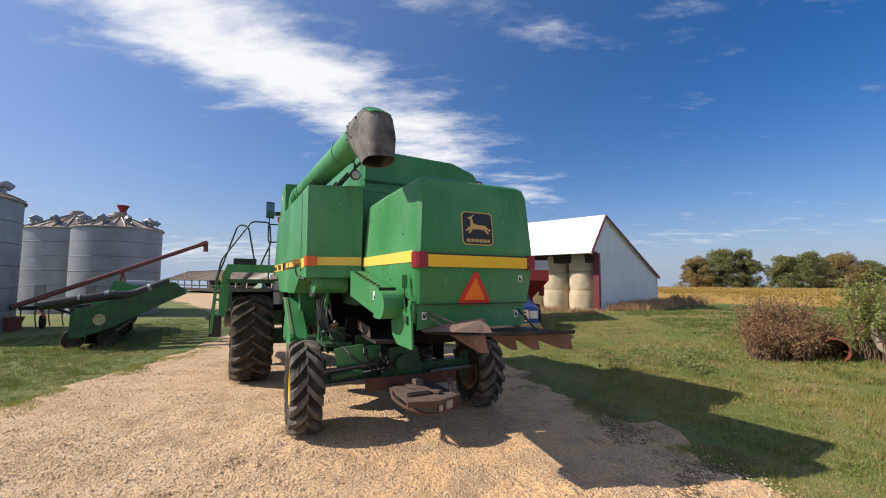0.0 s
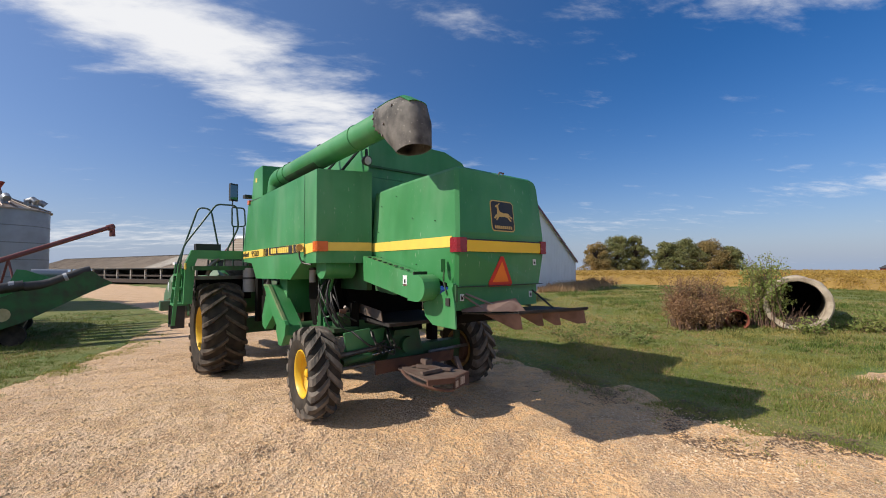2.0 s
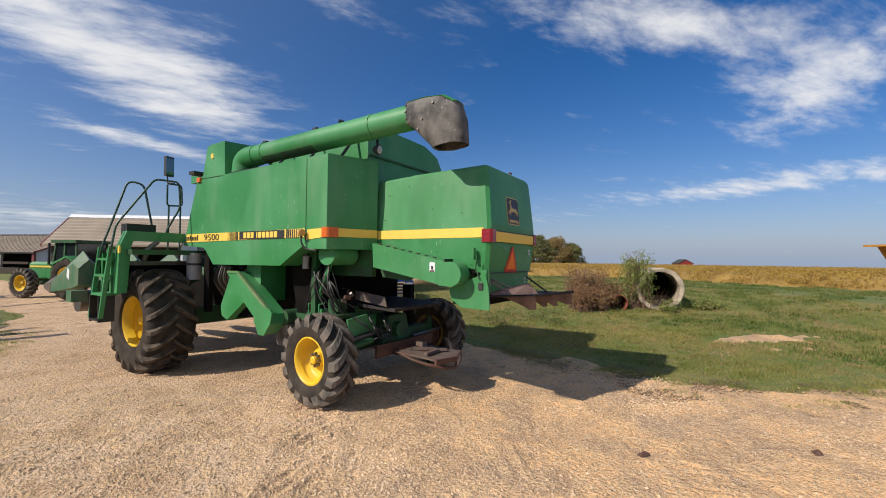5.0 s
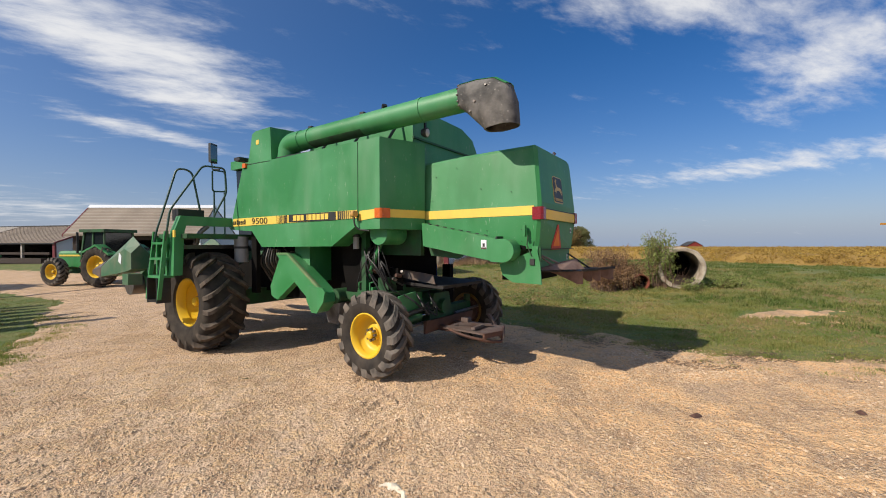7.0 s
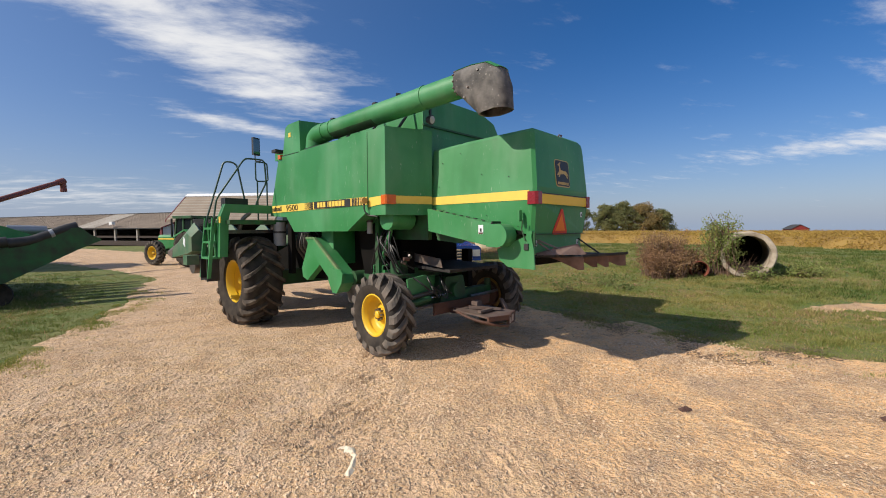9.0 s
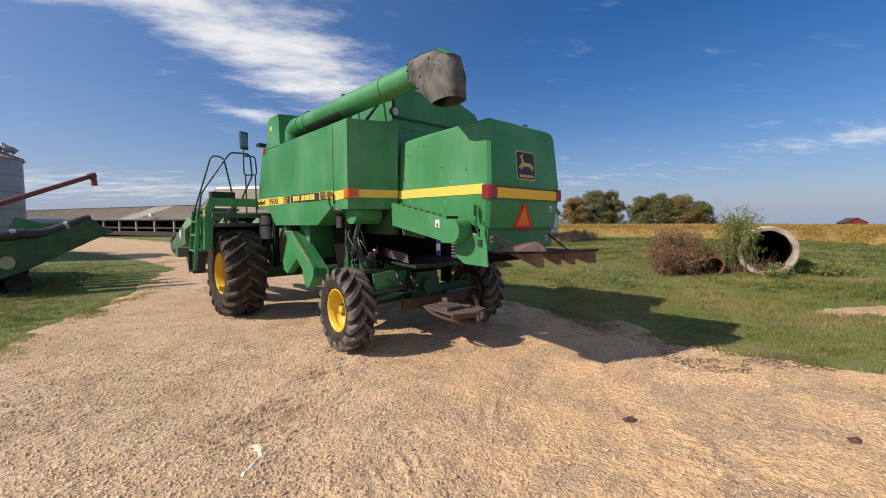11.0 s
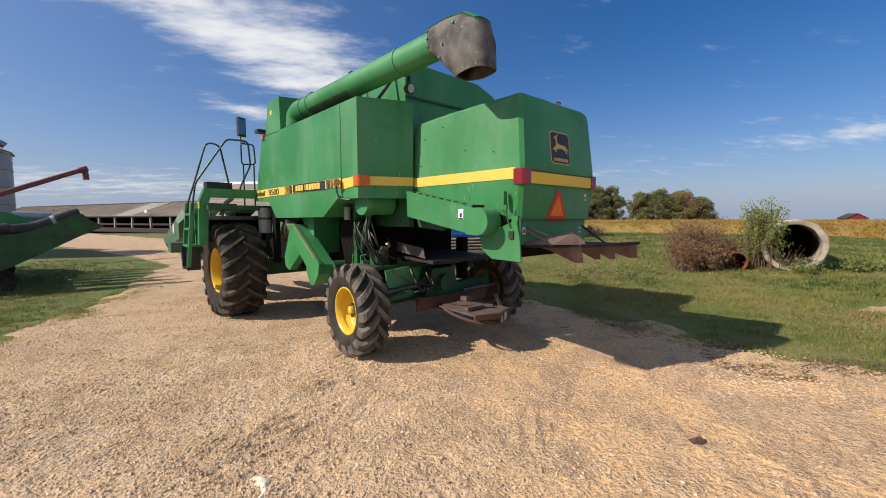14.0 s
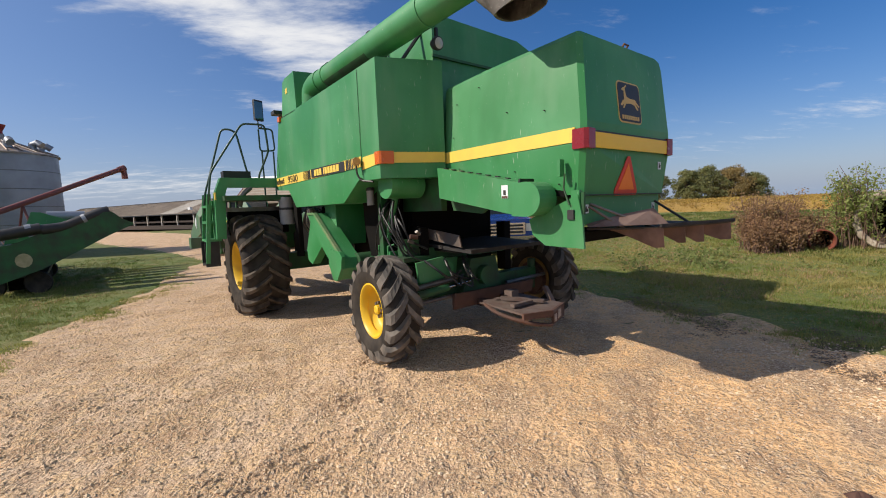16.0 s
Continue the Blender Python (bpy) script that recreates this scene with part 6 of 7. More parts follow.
# machine shed with an overhanging tin roof
ms = thing("machine_shed", pose(-15.34, 37.61, rise(-15.34, 37.61) - 0.05, 0, 0, -20.6), "open machine shed with tan tin roof and white end wall", "shed")
part("roof", hull([[(x, y, z) for y, z in ((0.0, 2.46), (2.54, 4.66), (6.6, 2.46), (6.6, 2.34), (2.54, 4.54), (0.0, 2.34))] for x in (0.0, 9.0)]), TIN, ms, "tan weathered tin roof")
part("ridge_cap", hull([[(x, y, z) for y, z in ((2.28, 4.50), (2.54, 4.74), (2.80, 4.58))] for x in (-0.05, 9.05)]), WHITE, ms, "white ridge cap")
part("rake_trim", hull([[(-0.08, y, z + 0.03), (0.0, y, z + 0.03), (0.0, y, z - 0.16), (-0.08, y, z - 0.16)] for y, z in ((0.0, 2.46), (2.54, 4.66))]), MAROON, ms)
bm = bmesh.new()
for k in range(9):
    y = 0.12 + 0.27 * k
    z = 2.46 + 0.866 * y
    hull([[(x, y, z), (x, y + 0.05, z + 0.043), (x, y + 0.05, z + 0.06), (x, y, z + 0.025)] for x in (0.02, 8.98)], bm)
part("roof_lap", bm, TIN_LIGHT, ms)
part("gable_wall", hull([[(x, y, z) for y, z in ((0.3, 0), (0.3, 2.55), (2.54, 4.50), (6.4, 2.40), (6.4, 0))] for x in (8.86, 9.0)]), WHITE, ms, "white metal wall")
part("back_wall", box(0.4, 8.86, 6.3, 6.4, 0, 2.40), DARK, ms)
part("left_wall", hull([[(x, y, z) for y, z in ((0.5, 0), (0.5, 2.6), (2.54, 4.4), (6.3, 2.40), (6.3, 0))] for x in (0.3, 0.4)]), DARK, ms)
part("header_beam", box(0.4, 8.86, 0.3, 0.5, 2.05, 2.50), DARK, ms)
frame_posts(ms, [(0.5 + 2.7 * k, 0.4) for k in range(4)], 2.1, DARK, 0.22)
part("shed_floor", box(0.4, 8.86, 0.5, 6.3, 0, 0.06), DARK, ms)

# white saltbox hay shed with bales
HX, HY = 6.4, 21.4
hs = thing("hay_shed", pose(HX, HY, rise(HX, HY), 0, 0, 50.5), "white metal hay shed with maroon trim and open front", "shed")
# local x runs back along the gable wall, local y runs away to the left along the front
part("gable_wall", hull([[(x, y, z) for x, z in ((0.0, 0), (0.0, 2.85), (-0.85, 2.95), (0.75, 4.72), (8.9, 1.72), (8.9, -0.1))] for y in (0.0, 0.14)]), WHITE, hs, "white ribbed metal wall")
part("roof", hull([[(x, y, z) for x, z in ((-1.0, 2.86), (0.75, 4.80), (9.1, 1.74), (9.1, 1.66), (0.75, 4.70), (-1.0, 2.76))] for y in (-0.12, 13.0)]), WHITE_ROOF, hs, "white metal roof")
bm = bmesh.new()
for k in range(40):
    y = 0.1 + 0.32 * k
    hull([[(x, y, z), (x, y + 0.04, z), (x, y + 0.04, z + 0.03), (x, y, z + 0.03)] for x, z in ((-0.98, 2.87), (0.73, 4.78))], bm)
part("roof_rib", bm, WHITE_ROOF, hs)
part("rake_trim", hull([[(x, -0.15, z + 0.02), (x, -0.12, z + 0.02), (x, -0.12, z - 0.2), (x, -0.15, z - 0.2)] for x, z in ((-1.0, 2.86), (0.75, 4.80))]), MAROON_TRIM, hs, "red metal rake trim")
part("rake_trim", hull([[(x, -0.15, z + 0.02), (x, -0.12, z + 0.02), (x, -0.12, z - 0.12), (x, -0.15, z - 0.12)] for x, z in ((0.75, 4.80), (9.1, 1.74))]), MAROON, hs)
part("corner_post", box(-0.06, 0.16, -0.05, 0.22, 0, 2.8), MAROON, hs)
# Eave board and soffit take dark colour for the shade beneath the roof.
part("fascia", box(-0.1, 0.05, 0.2, 13.0, 2.35, 2.85), DARK, hs, "dark board standing in for shade in the open eave")
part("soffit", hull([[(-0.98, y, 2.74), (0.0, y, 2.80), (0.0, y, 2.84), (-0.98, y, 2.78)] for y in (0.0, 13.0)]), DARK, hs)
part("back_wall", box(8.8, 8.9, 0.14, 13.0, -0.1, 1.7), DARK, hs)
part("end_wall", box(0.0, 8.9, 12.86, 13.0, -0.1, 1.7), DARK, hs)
frame_posts(hs, [(0.05, 4.4 * k) for k in (1, 2)], 2.4, DARK, 0.2)
part("wall_rib", box(8.86, 8.94, -0.03, 0.0, 0, 1.72), LILAC, hs)
for k in range(25):
    x = 0.45 + 0.34 * k
    part("wall_rib", box(x, x + 0.03, -0.004, 0.003, 0, min(4.5, 4.70 - 0.366 * (x - 0.75) if x > 0.75 else 4.3)), WHITE, hs)


def bale_mesh(rnd):
    n, prof = 40, []
    for k in range(9):
        u = k / 8
        prof.append((0.74 - 0.05 * (abs(2 * u - 1) ** 6), 0.96 * u))
    bm = moved(lathe(prof, n), pose(0, 0, 0, 0, -90, 0))
    for v in bm.verts:
        k = 1 + 0.03 * noise.noise(v.co * 3.1 + Vector((rnd.random() * 0.01, 0, 0))) + 0.012 * noise.noise(v.co * 11)
        v.co.x *= k
        v.co.y *= k
    return bm


bale_rnd = random.Random(8)
hsm = hs.matrix_world
for col, (bx, by) in enumerate(((0.55, 1.0), (0.62, 2.54), (0.58, 4.07), (0.62, 5.62), (2.15, 1.1), (2.15, 2.7))):
    for lev in range(3):
        p = hsm @ Vector((bx + 0.04 * (lev % 2), by, 0.0))
        ob = part("hay_bale", bale_mesh(bale_rnd), HAY, smooth=True)
        ob.matrix_world = pose(p.x, p.y, hsm.translation.z + 0.02 + 0.962 * lev - 0.02, 0, 0, 40 * col + 25 * lev)
        tagged(ob, "round tan hay bale stacked on end in the shed", "hay bale", "stacked hay bales")

# ---- tractor ----
tr = thing("tractor", pose(-9.75, 24.0, rise(-9.75, 24.0), 0, 0, 143) @ Matrix.Diagonal((0.93, 0.95, 0.95, 1)), "green tractor with yellow wheels and a glass cab", "tractor")
# local x points forward
for x, r, w, rim in ((-1.15, 0.92, 0.5, 0.48), (1.65, 0.66, 0.42, 0.34)):
    for s in (-1, 1):
        wh = build_wheel(tr, (x, s * (0.98 if r > 0.8 else 0.88), r), r, w, rim, 18, 1 if s < 0 else -1, 0.05)
        wh.rotation_euler = (0, 0, radians(-90))
part("bonnet", hull([[(x, -0.36, 0.85), (x, 0.36, 0.85), (x, 0.36, 1.5), (x, 0.26, 1.62), (x, -0.26, 1.62), (x, -0.36, 1.5)] for x in (0.1, 2.15)]), GREEN, tr, bevel=0.04)
part("bonnet_stripe", box(0.3, 2.1, -0.375, -0.36, 1.36, 1.44), STRIPE, tr)
part("bonnet_stripe", box(0.3, 2.1, 0.36, 0.375, 1.36, 1.44), STRIPE, tr)
part("chassis", box(-1.3, 2.0, -0.25, 0.25, 0.55, 0.95), GREEN_DARK, tr)
tc = part("tractor_cab", hull([[(-1.15, -0.75, 1.1), (0.25, -0.75, 1.1), (0.25, 0.75, 1.1), (-1.15, 0.75, 1.1)], [(-1.05, -0.68, 2.5), (0.1, -0.68, 2.5), (0.1, 0.68, 2.5), (-1.05, 0.68, 2.5)]]), CAB_GLASS, tr, "dark glass cab", bevel=0.02)
# Darker green puts the cab's shade into the roof and pillar colour.
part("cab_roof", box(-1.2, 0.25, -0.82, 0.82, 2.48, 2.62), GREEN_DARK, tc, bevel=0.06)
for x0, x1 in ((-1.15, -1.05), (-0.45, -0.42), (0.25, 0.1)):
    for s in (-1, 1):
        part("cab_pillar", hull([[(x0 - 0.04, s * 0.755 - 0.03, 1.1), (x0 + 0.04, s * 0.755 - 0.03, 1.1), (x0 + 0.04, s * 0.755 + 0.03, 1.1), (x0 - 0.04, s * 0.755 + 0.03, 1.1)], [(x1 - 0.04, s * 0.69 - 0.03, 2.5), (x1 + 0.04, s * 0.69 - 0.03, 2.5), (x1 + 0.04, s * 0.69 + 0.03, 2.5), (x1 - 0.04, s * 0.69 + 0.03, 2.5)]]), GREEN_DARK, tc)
part("exhaust", rod((0.9, 0.42, 1.5), (0.9, 0.42, 2.5), 0.05, n=12), BLACK, tr)
for s in (-1, 1):
    part("fender", hull([[(-1.9, s * 0.75, 1.5), (-1.15, s * 0.75, 1.92), (-0.4, s * 0.75, 1.6), (-0.4, s * 0.75, 1.52), (-1.15, s * 0.75, 1.84), (-1.9, s * 0.75, 1.42)], [(-1.9, s * 1.2, 1.5), (-1.15, s * 1.2, 1.92), (-0.4, s * 1.2, 1.6), (-0.4, s * 1.2, 1.52), (-1.15, s * 1.2, 1.84), (-1.9, s * 1.2, 1.42)]]), GREEN, tr)

# ---- blue pickup and red wagon behind the combine ----
pk = thing("pickup_truck", pose(1.35, 13.6, rise(1.35, 13.6), 0, 0, 0), "blue pickup truck with a chrome grille parked on grass", "pickup truck")
# the front looks to -y
part("bonnet", hull([[(-0.95, 0.0, 0.5), (0.95, 0.0, 0.5), (0.95, 0.0, 1.0), (0.85, 0.0, 1.08), (-0.85, 0.0, 1.08), (-0.95, 0.0, 1.0)], [(-0.97, 1.5, 0.45), (0.97, 1.5, 0.45), (0.97, 1.5, 1.12), (0.87, 1.5, 1.22), (-0.87, 1.5, 1.22), (-0.97, 1.5, 1.12)]]), BLUE_PAINT, pk, bevel=0.05)
part("cabin", hull([[(-0.95, 1.5, 0.45), (0.95, 1.5, 0.45), (0.95, 1.5, 1.15), (-0.95, 1.5, 1.15)], [(-0.72, 2.2, 0.45), (0.72, 2.2, 0.45), (0.72, 2.2, 1.82), (-0.72, 2.2, 1.82)], [(-0.75, 3.2, 0.45), (0.75, 3.2, 0.45), (0.75, 3.2, 1.82), (-0.75, 3.2, 1.82)]]), CAB_GLASS, pk, bevel=0.03)
part("bed", box(-0.96, 0.96, 3.2, 5.3, 0.5, 1.2), BLUE_PAINT, pk, bevel=0.04)
gr = part("grille", box(-0.62, 0.62, -0.05, 0.02, 0.62, 0.98), CHROME, pk, "chrome grille", bevel=0.02)
for k in range(3):
    part("grille_slot", box(-0.55, 0.55, -0.062, -0.04, 0.67 + 0.10 * k, 0.73 + 0.10 * k), BLACK, gr)
part("bumper", box(-0.97, 0.97, -0.14, 0.03, 0.40, 0.58), CHROME, pk, "chrome bumper", bevel=0.03)
for s in (-1, 1):
    part("headlight", box(s * 0.64, s * 0.90, -0.045, 0.03, 0.72, 0.95), LENS, pk, bevel=0.02)
    for y in (0.85, 4.2):
        t = part("tyre", lathe([(0.20, -0.11), (0.36, -0.12), (0.385, 0), (0.36, 0.12), (0.20, 0.11)], 26), RUBBER, pk, smooth=True)
        t.location = (s * 0.86, y, 0.385)
        part("wheel_disc", lathe([(0.001, -0.09), (0.2, -0.1), (0.2, 0.1), (0.001, 0.09)], 20), STEEL, t)

wg = thing("gravity_wagon", pose(2.0, 17.2, rise(2.0, 17.2), 0, 0, 0), "red gravity grain wagon with grey top boards", "grain wagon")
part("hopper", hull([[(-0.5, 0.6, 0.95), (0.6, 0.6, 0.95), (0.6, 2.4, 0.95), (-0.5, 2.4, 0.95)], [(-1.25, 0, 1.75), (1.25, 0, 1.75), (1.25, 3.2, 1.75), (-1.25, 3.2, 1.75)], [(-1.25, 0, 2.15), (1.25, 0, 2.15), (1.25, 3.2, 2.15), (-1.25, 3.2, 2.15)]]), RED_PAINT, wg, bevel=0.02)
part("top_board", hull([[(-1.26, 0, 2.16), (1.26, 0, 2.16), (1.26, 3.2, 2.16), (-1.26, 3.2, 2.16)], [(-1.22, 0.02, 2.55), (1.22, 0.02, 2.55), (1.22, 3.18, 2.55), (-1.22, 3.18, 2.55)]]), GALV, wg)
part("running_gear", box(-0.6, 0.6, 0.2, 3.0, 0.55, 0.72), RED_PAINT, wg)
part("side_door", box(1.15, 1.27, 1.2, 1.9, 1.1, 1.6), RED_PAINT, wg)
for x in (-0.8, 0.8):
    for y in (0.4, 2.8):
        t = part("tyre", lathe([(0.18, -0.12), (0.38, -0.13), (0.41, 0), (0.38, 0.13), (0.18, 0.12)], 24), RUBBER, wg, smooth=True)
        t.location = (x, y, 0.41)
        part("strut", rod((x, y, 0.5), (x * 0.7, y * 0.6 + 0.6, 1.4), 0.04, n=6), RED_PAINT, wg)
hose_y = thing("orange_hose", pose(0, 0, 0), "bright orange hose lying on the grass", "hose")
hz = rise(2.6, 13.0) + 0.05
part("hose_length", pipe([(2.36, 13.8, hz + 0.36), (2.48, 13.75, hz + 0.20), (2.68, 13.72, hz), (2.84, 13.8, hz), (2.9, 14.0, hz)], 0.04, 8, bend=0.2), SMV_ORANGE, hose_y, smooth=True)

# ---- yellow dump wagon at the field's edge ----
dw = thing("dump_wagon", pose(33.0, 10.2, rise(33.0, 10.2), 0, 0, -27), "orange-yellow steel dump wagon standing at the field", "wagon")
part("dump_box", hull([[(0.25, 0, 0.95), (4.4, 0, 0.95), (4.4, 2.2, 0.95), (0.25, 2.2, 0.95)], [(0.0, -0.1, 1.55), (4.6, -0.1, 1.55), (4.6, 2.3, 1.55), (0.0, 2.3, 1.55)], [(-0.35, -0.25, 2.3), (4.8, -0.25, 2.3), (4.8, 2.45, 2.3), (-0.35, 2.45, 2.3)]]), SAFETY_YELLOW, dw, bevel=0.03)
part("dump_lip", hull([[(-1.2, -0.3, 2.30), (4.9, -0.3, 2.36), (4.9, 2.5, 2.36), (-1.2, 2.5, 2.30)], [(-1.2, -0.3, 2.42), (4.9, -0.3, 2.48), (4.9, 2.5, 2.48), (-1.2, 2.5, 2.42)]]), SAFETY_YELLOW, dw)
for x in (1.3, 2.1, 2.9):
    part("box_rib", hull([[(x, -0.14, 1.0), (x + 0.12, -0.14, 1.0), (x + 0.12, -0.02, 1.0), (x, -0.02, 1.0)], [(x, -0.34, 2.3), (x + 0.12, -0.34, 2.3), (x + 0.12, -0.22, 2.3), (x, -0.22, 2.3)]]), SAFETY_YELLOW, dw)
part("wagon_frame", box(0.1, 4.6, 0.5, 1.7, 0.72, 0.92), BLACK, dw)
for x in (1.2, 3.6):
    for y in (0.2, 2.0):
        t = part("tyre", lathe([(0.2, -0.14), (0.42, -0.15), (0.46, 0), (0.42, 0.15), (0.2, 0.14)], 24), RUBBER, dw, smooth=True)
        t.location, t.rotation_euler = (x, y, 0.46), (0, 0, radians(90))
        part("axle_stub", box(x - 0.08, x + 0.08, min(y, 1.1), max(y, 1.1), 0.40, 0.76), BLACK, dw)

# ---- far red barn ----
rbz = rise(115, 86)
rb = thing("red_barn", pose(119.5, 84.5, rbz + 0.6, 0, 0, 55) @ Matrix.Diagonal((0.62, 0.62, 0.62, 1)), "small red wooden barn with dark roof far across the field", "barn")
part("wall", hull([[(x, y, z) for y, z in ((-3.2, 0), (-3.2, 2.3), (0, 4.0), (3.2, 2.3), (3.2, 0))] for x in (0, 9)]), BARN_RED, rb)
part("roof", hull([[(x, y, z) for y, z in ((-3.6, 2.12), (0, 4.12), (3.6, 2.12), (3.6, 1.98), (0, 3.95), (-3.6, 1.98))] for x in (-0.3, 9.3)]), SHINGLE, rb)

# ---- concrete culvert pipe ----
TX, TY = 9.02, 9.27
cz = rise(TX, TY)
cp = thing("culvert_pipe", pose(TX, TY, cz + 0.66, 0, 0, -47), "large weathered concrete culvert pipe lying in the grass", "culvert pipe")
prof = [(0.56, 0.0), (0.58, -0.01), (0.66, -0.01), (0.69, 0.02), (0.69, 0.10), (0.66, 0.13), (0.66, 2.9), (0.56, 2.9), (0.54, 1.2), (0.55, 0.12)]
bm = moved(lathe(prof, 56, closed=True), pose(0, 0, 0, 0, 0, 90))
for v in bm.verts:
    v.co += Vector((1, 0.6, 1)) * 0.022 * noise.noise(v.co * 5)
part("barrel", bm, CONCRETE, cp, smooth=True)
# Near-black plug added to block daylight and darken the barrel.
part("shade_plug", hull([circle((0, y, 0), (0, 1, 0), 0.552, 24) for y in (2.3, 2.8)]), INSIDE, cp, "black plug standing in for shade at the far end")
silt_arc = [radians(a) for a in range(222, 319, 8)]
part("silt_bed", hull([[(0.545 * math.cos(a), y, 0.545 * math.sin(a) + 0.005) for a in silt_arc] for y in (0.12, 2.3)]), SOIL, cp, "dark soil lying in the pipe")
weed_rnd = random.Random(61)
bm = bmesh.new()
for k in range(26):
    x, y = weed_rnd.uniform(-0.4, 0.1), weed_rnd.uniform(-0.15, 0.5)
    p = Vector((x, y, -0.5 if y > 0.1 else -0.64))
    q = p + Vector((weed_rnd.gauss(0.05, 0.12), weed_rnd.gauss(-0.1, 0.08), weed_rnd.uniform(0.15, 0.55)))
    pipe([p, p.lerp(q, 0.5) + Vector((weed_rnd.gauss(0, 0.04), 0, 0.03)), q], 0.004, 4, bm)
tagged(part("dead_stalk", bm, TWIG, cp, "dead weed stalks in the pipe's mouth"), kind="stuff")
rp = thing("rusty_pipe", pose(7.95, 9.9, rise(7.95, 9.9) + 0.23, 0, 0, -34), "short rusty red steel pipe lying in the bush", "pipe")
part("pipe_wall", moved(lathe([(0.235, 0), (0.255, 0), (0.258, 0.04), (0.25, 0.05), (0.25, 1.7), (0.235, 1.7)], 32, closed=True), pose(0, 0, 0, 0, 0, 90)), RUST_RED, rp, smooth=True)
# Near-black fill added to make the pipe's mouth look shaded.
part("pipe_shade_fill", hull([circle((0, y, 0), (0, 1, 0), 0.236, 20) for y in (0.45, 1.6)]), INSIDE, rp, "black fill standing in for shade inside")


# ---- bushes ----
def twig_bush(name, spots, label, leaf, twig_n, h, leaf_size, leaf_n, seed, lean_by=0.45):
    rnd = random.Random(seed)
    x0, y0 = spots[0][:2]
    b = thing(name, pose(x0, y0, rise(x0, y0)), label, "bush")
    bm = bmesh.new()
    tips = []
    for sx, sy, k in spots:
        for _ in range(twig_n):
            a, q = rnd.uniform(0, 6.28), rnd.uniform(0, lean_by)
            p = Vector((sx - x0 + rnd.gauss(0, 0.12), sy - y0 + rnd.gauss(0, 0.12), -0.03))
            L = h * k * rnd.uniform(0.42, 1.15)
            pts = [p]
            for i in range(1, 5):
                u = i / 4
                pts.append(p + Vector((math.cos(a) * q * L * u * u, math.sin(a) * q * L * u * u, L * (u - 0.15 * q * u * u))) + Vector((rnd.gauss(0, 0.03), rnd.gauss(0, 0.03), 0)))
            pipe(pts, [0.012, 0.010, 0.008, 0.006, 0.003], 4, bm)
            tips += [(pts[j].lerp(pts[j + 1], rnd.random()), 0.16 * k) for j in (1, 2, 3, 3)]
            for j in (2, 3):
                e = pts[j] + Vector((rnd.gauss(0, 0.16), rnd.gauss(0, 0.16), rnd.uniform(0.02, 0.25)))
                rod(pts[j], e, 0.004, 0.002, 3, bm)
                tips.append((e, 0.12))
    tagged(part("brushwood", bm, TWIG, b), kind="stuff")
    pts, fs = leaves(rnd, tips, leaf_size, leaf_n, (1, 1, 1))
    scatter("foliage", pts, fs, leaf, "", "", b)
    return b


twig_bush("brown_bush", [(7.5, 10.5, 1.0), (6.9, 10.7, 0.9), (7.2, 11.0, 0.95), (7.8, 10.8, 1.0), (6.7, 10.4, 0.65), (8.15, 10.3, 0.7), (7.4, 10.1, 0.6), (6.8, 10.2, 0.55)], "tangled brown half-bare bush with reddish leaves", BROWN_LEAF, 30, 1.35, 0.026, 10, 21)
twig_bush("green_sapling", [(8.75, 9.75, 1.0), (8.6, 10.0, 0.9), (8.95, 10.1, 0.95)], "leafy green sapling beside the culvert pipe", SAPLING_LEAF, 22, 1.80, 0.030, 15, 22, 0.4)
twig_bush("weed_clump", [(10.2, 8.8, 1.0), (10.5, 8.7, 0.7), (10.9, 8.4, 0.4), (8.95, 8.85, 0.5)], "low green weeds beside the culvert pipe", SAPLING_LEAF, 12, 0.34, 0.030, 9, 23, 1.0)
weed_rnd2 = random.Random(64)
twig_bush("weed_patch", [(5.0 + weed_rnd2.gauss(0, 0.9), 10.4 + weed_rnd2.gauss(0, 0.7), weed_rnd2.uniform(0.5, 1.1)) for _ in range(46)], "patch of broad-leaved green weeds in the grass", WEED_LEAF, 3, 0.06, 0.030, 7, 24, 2.6)
twig_bush("brush_pile", [(12.8, 27.2, 1.0), (13.6, 27.0, 0.9), (12.2, 26.2, 0.8), (14.3, 27.3, 0.8)], "dark dead brush beside the hay shed", BROWN_LEAF, 16, 0.6, 0.04, 5, 25, 0.8)


# ---- far trees ----
def broad_tree(x, y, h, r, leaf, seed, label):
    rnd = random.Random(seed)
    t = thing("tree", pose(x, y, rise(x, y) - 0.1), label, "tree", "far trees")
    bm = bmesh.new()
    pipe([(0, 0, 0), (0.1, 0, h * 0.2), (0.0, 0.1, h * 0.45), (0.1, 0, h * 0.75)], [0.35, 0.28, 0.18, 0.06], 8, bm)
    clumps = []
    for k in range(120):
        a, u = rnd.uniform(0, 6.28), rnd.random()
        z = h * (0.05 + 0.87 * u)
        rr = r * math.sin(math.pi * min(1, 0.30 + 0.62 * u)) * rnd.uniform(0.3, 1.05)
        c = Vector((rr * math.cos(a), rr * math.sin(a), z))
        clumps.append((c, r * rnd.uniform(0.12, 0.34)))
        rod((0, 0, z * 0.6), c, 0.09, 0.03, 5, bm)
    part("trunk", bm, BARK, t)
    pts, fs = leaves(rnd, clumps, 0.16, 120, (1, 1, 0.8))
    scatter("crown", pts, fs, leaf, "", "", t)


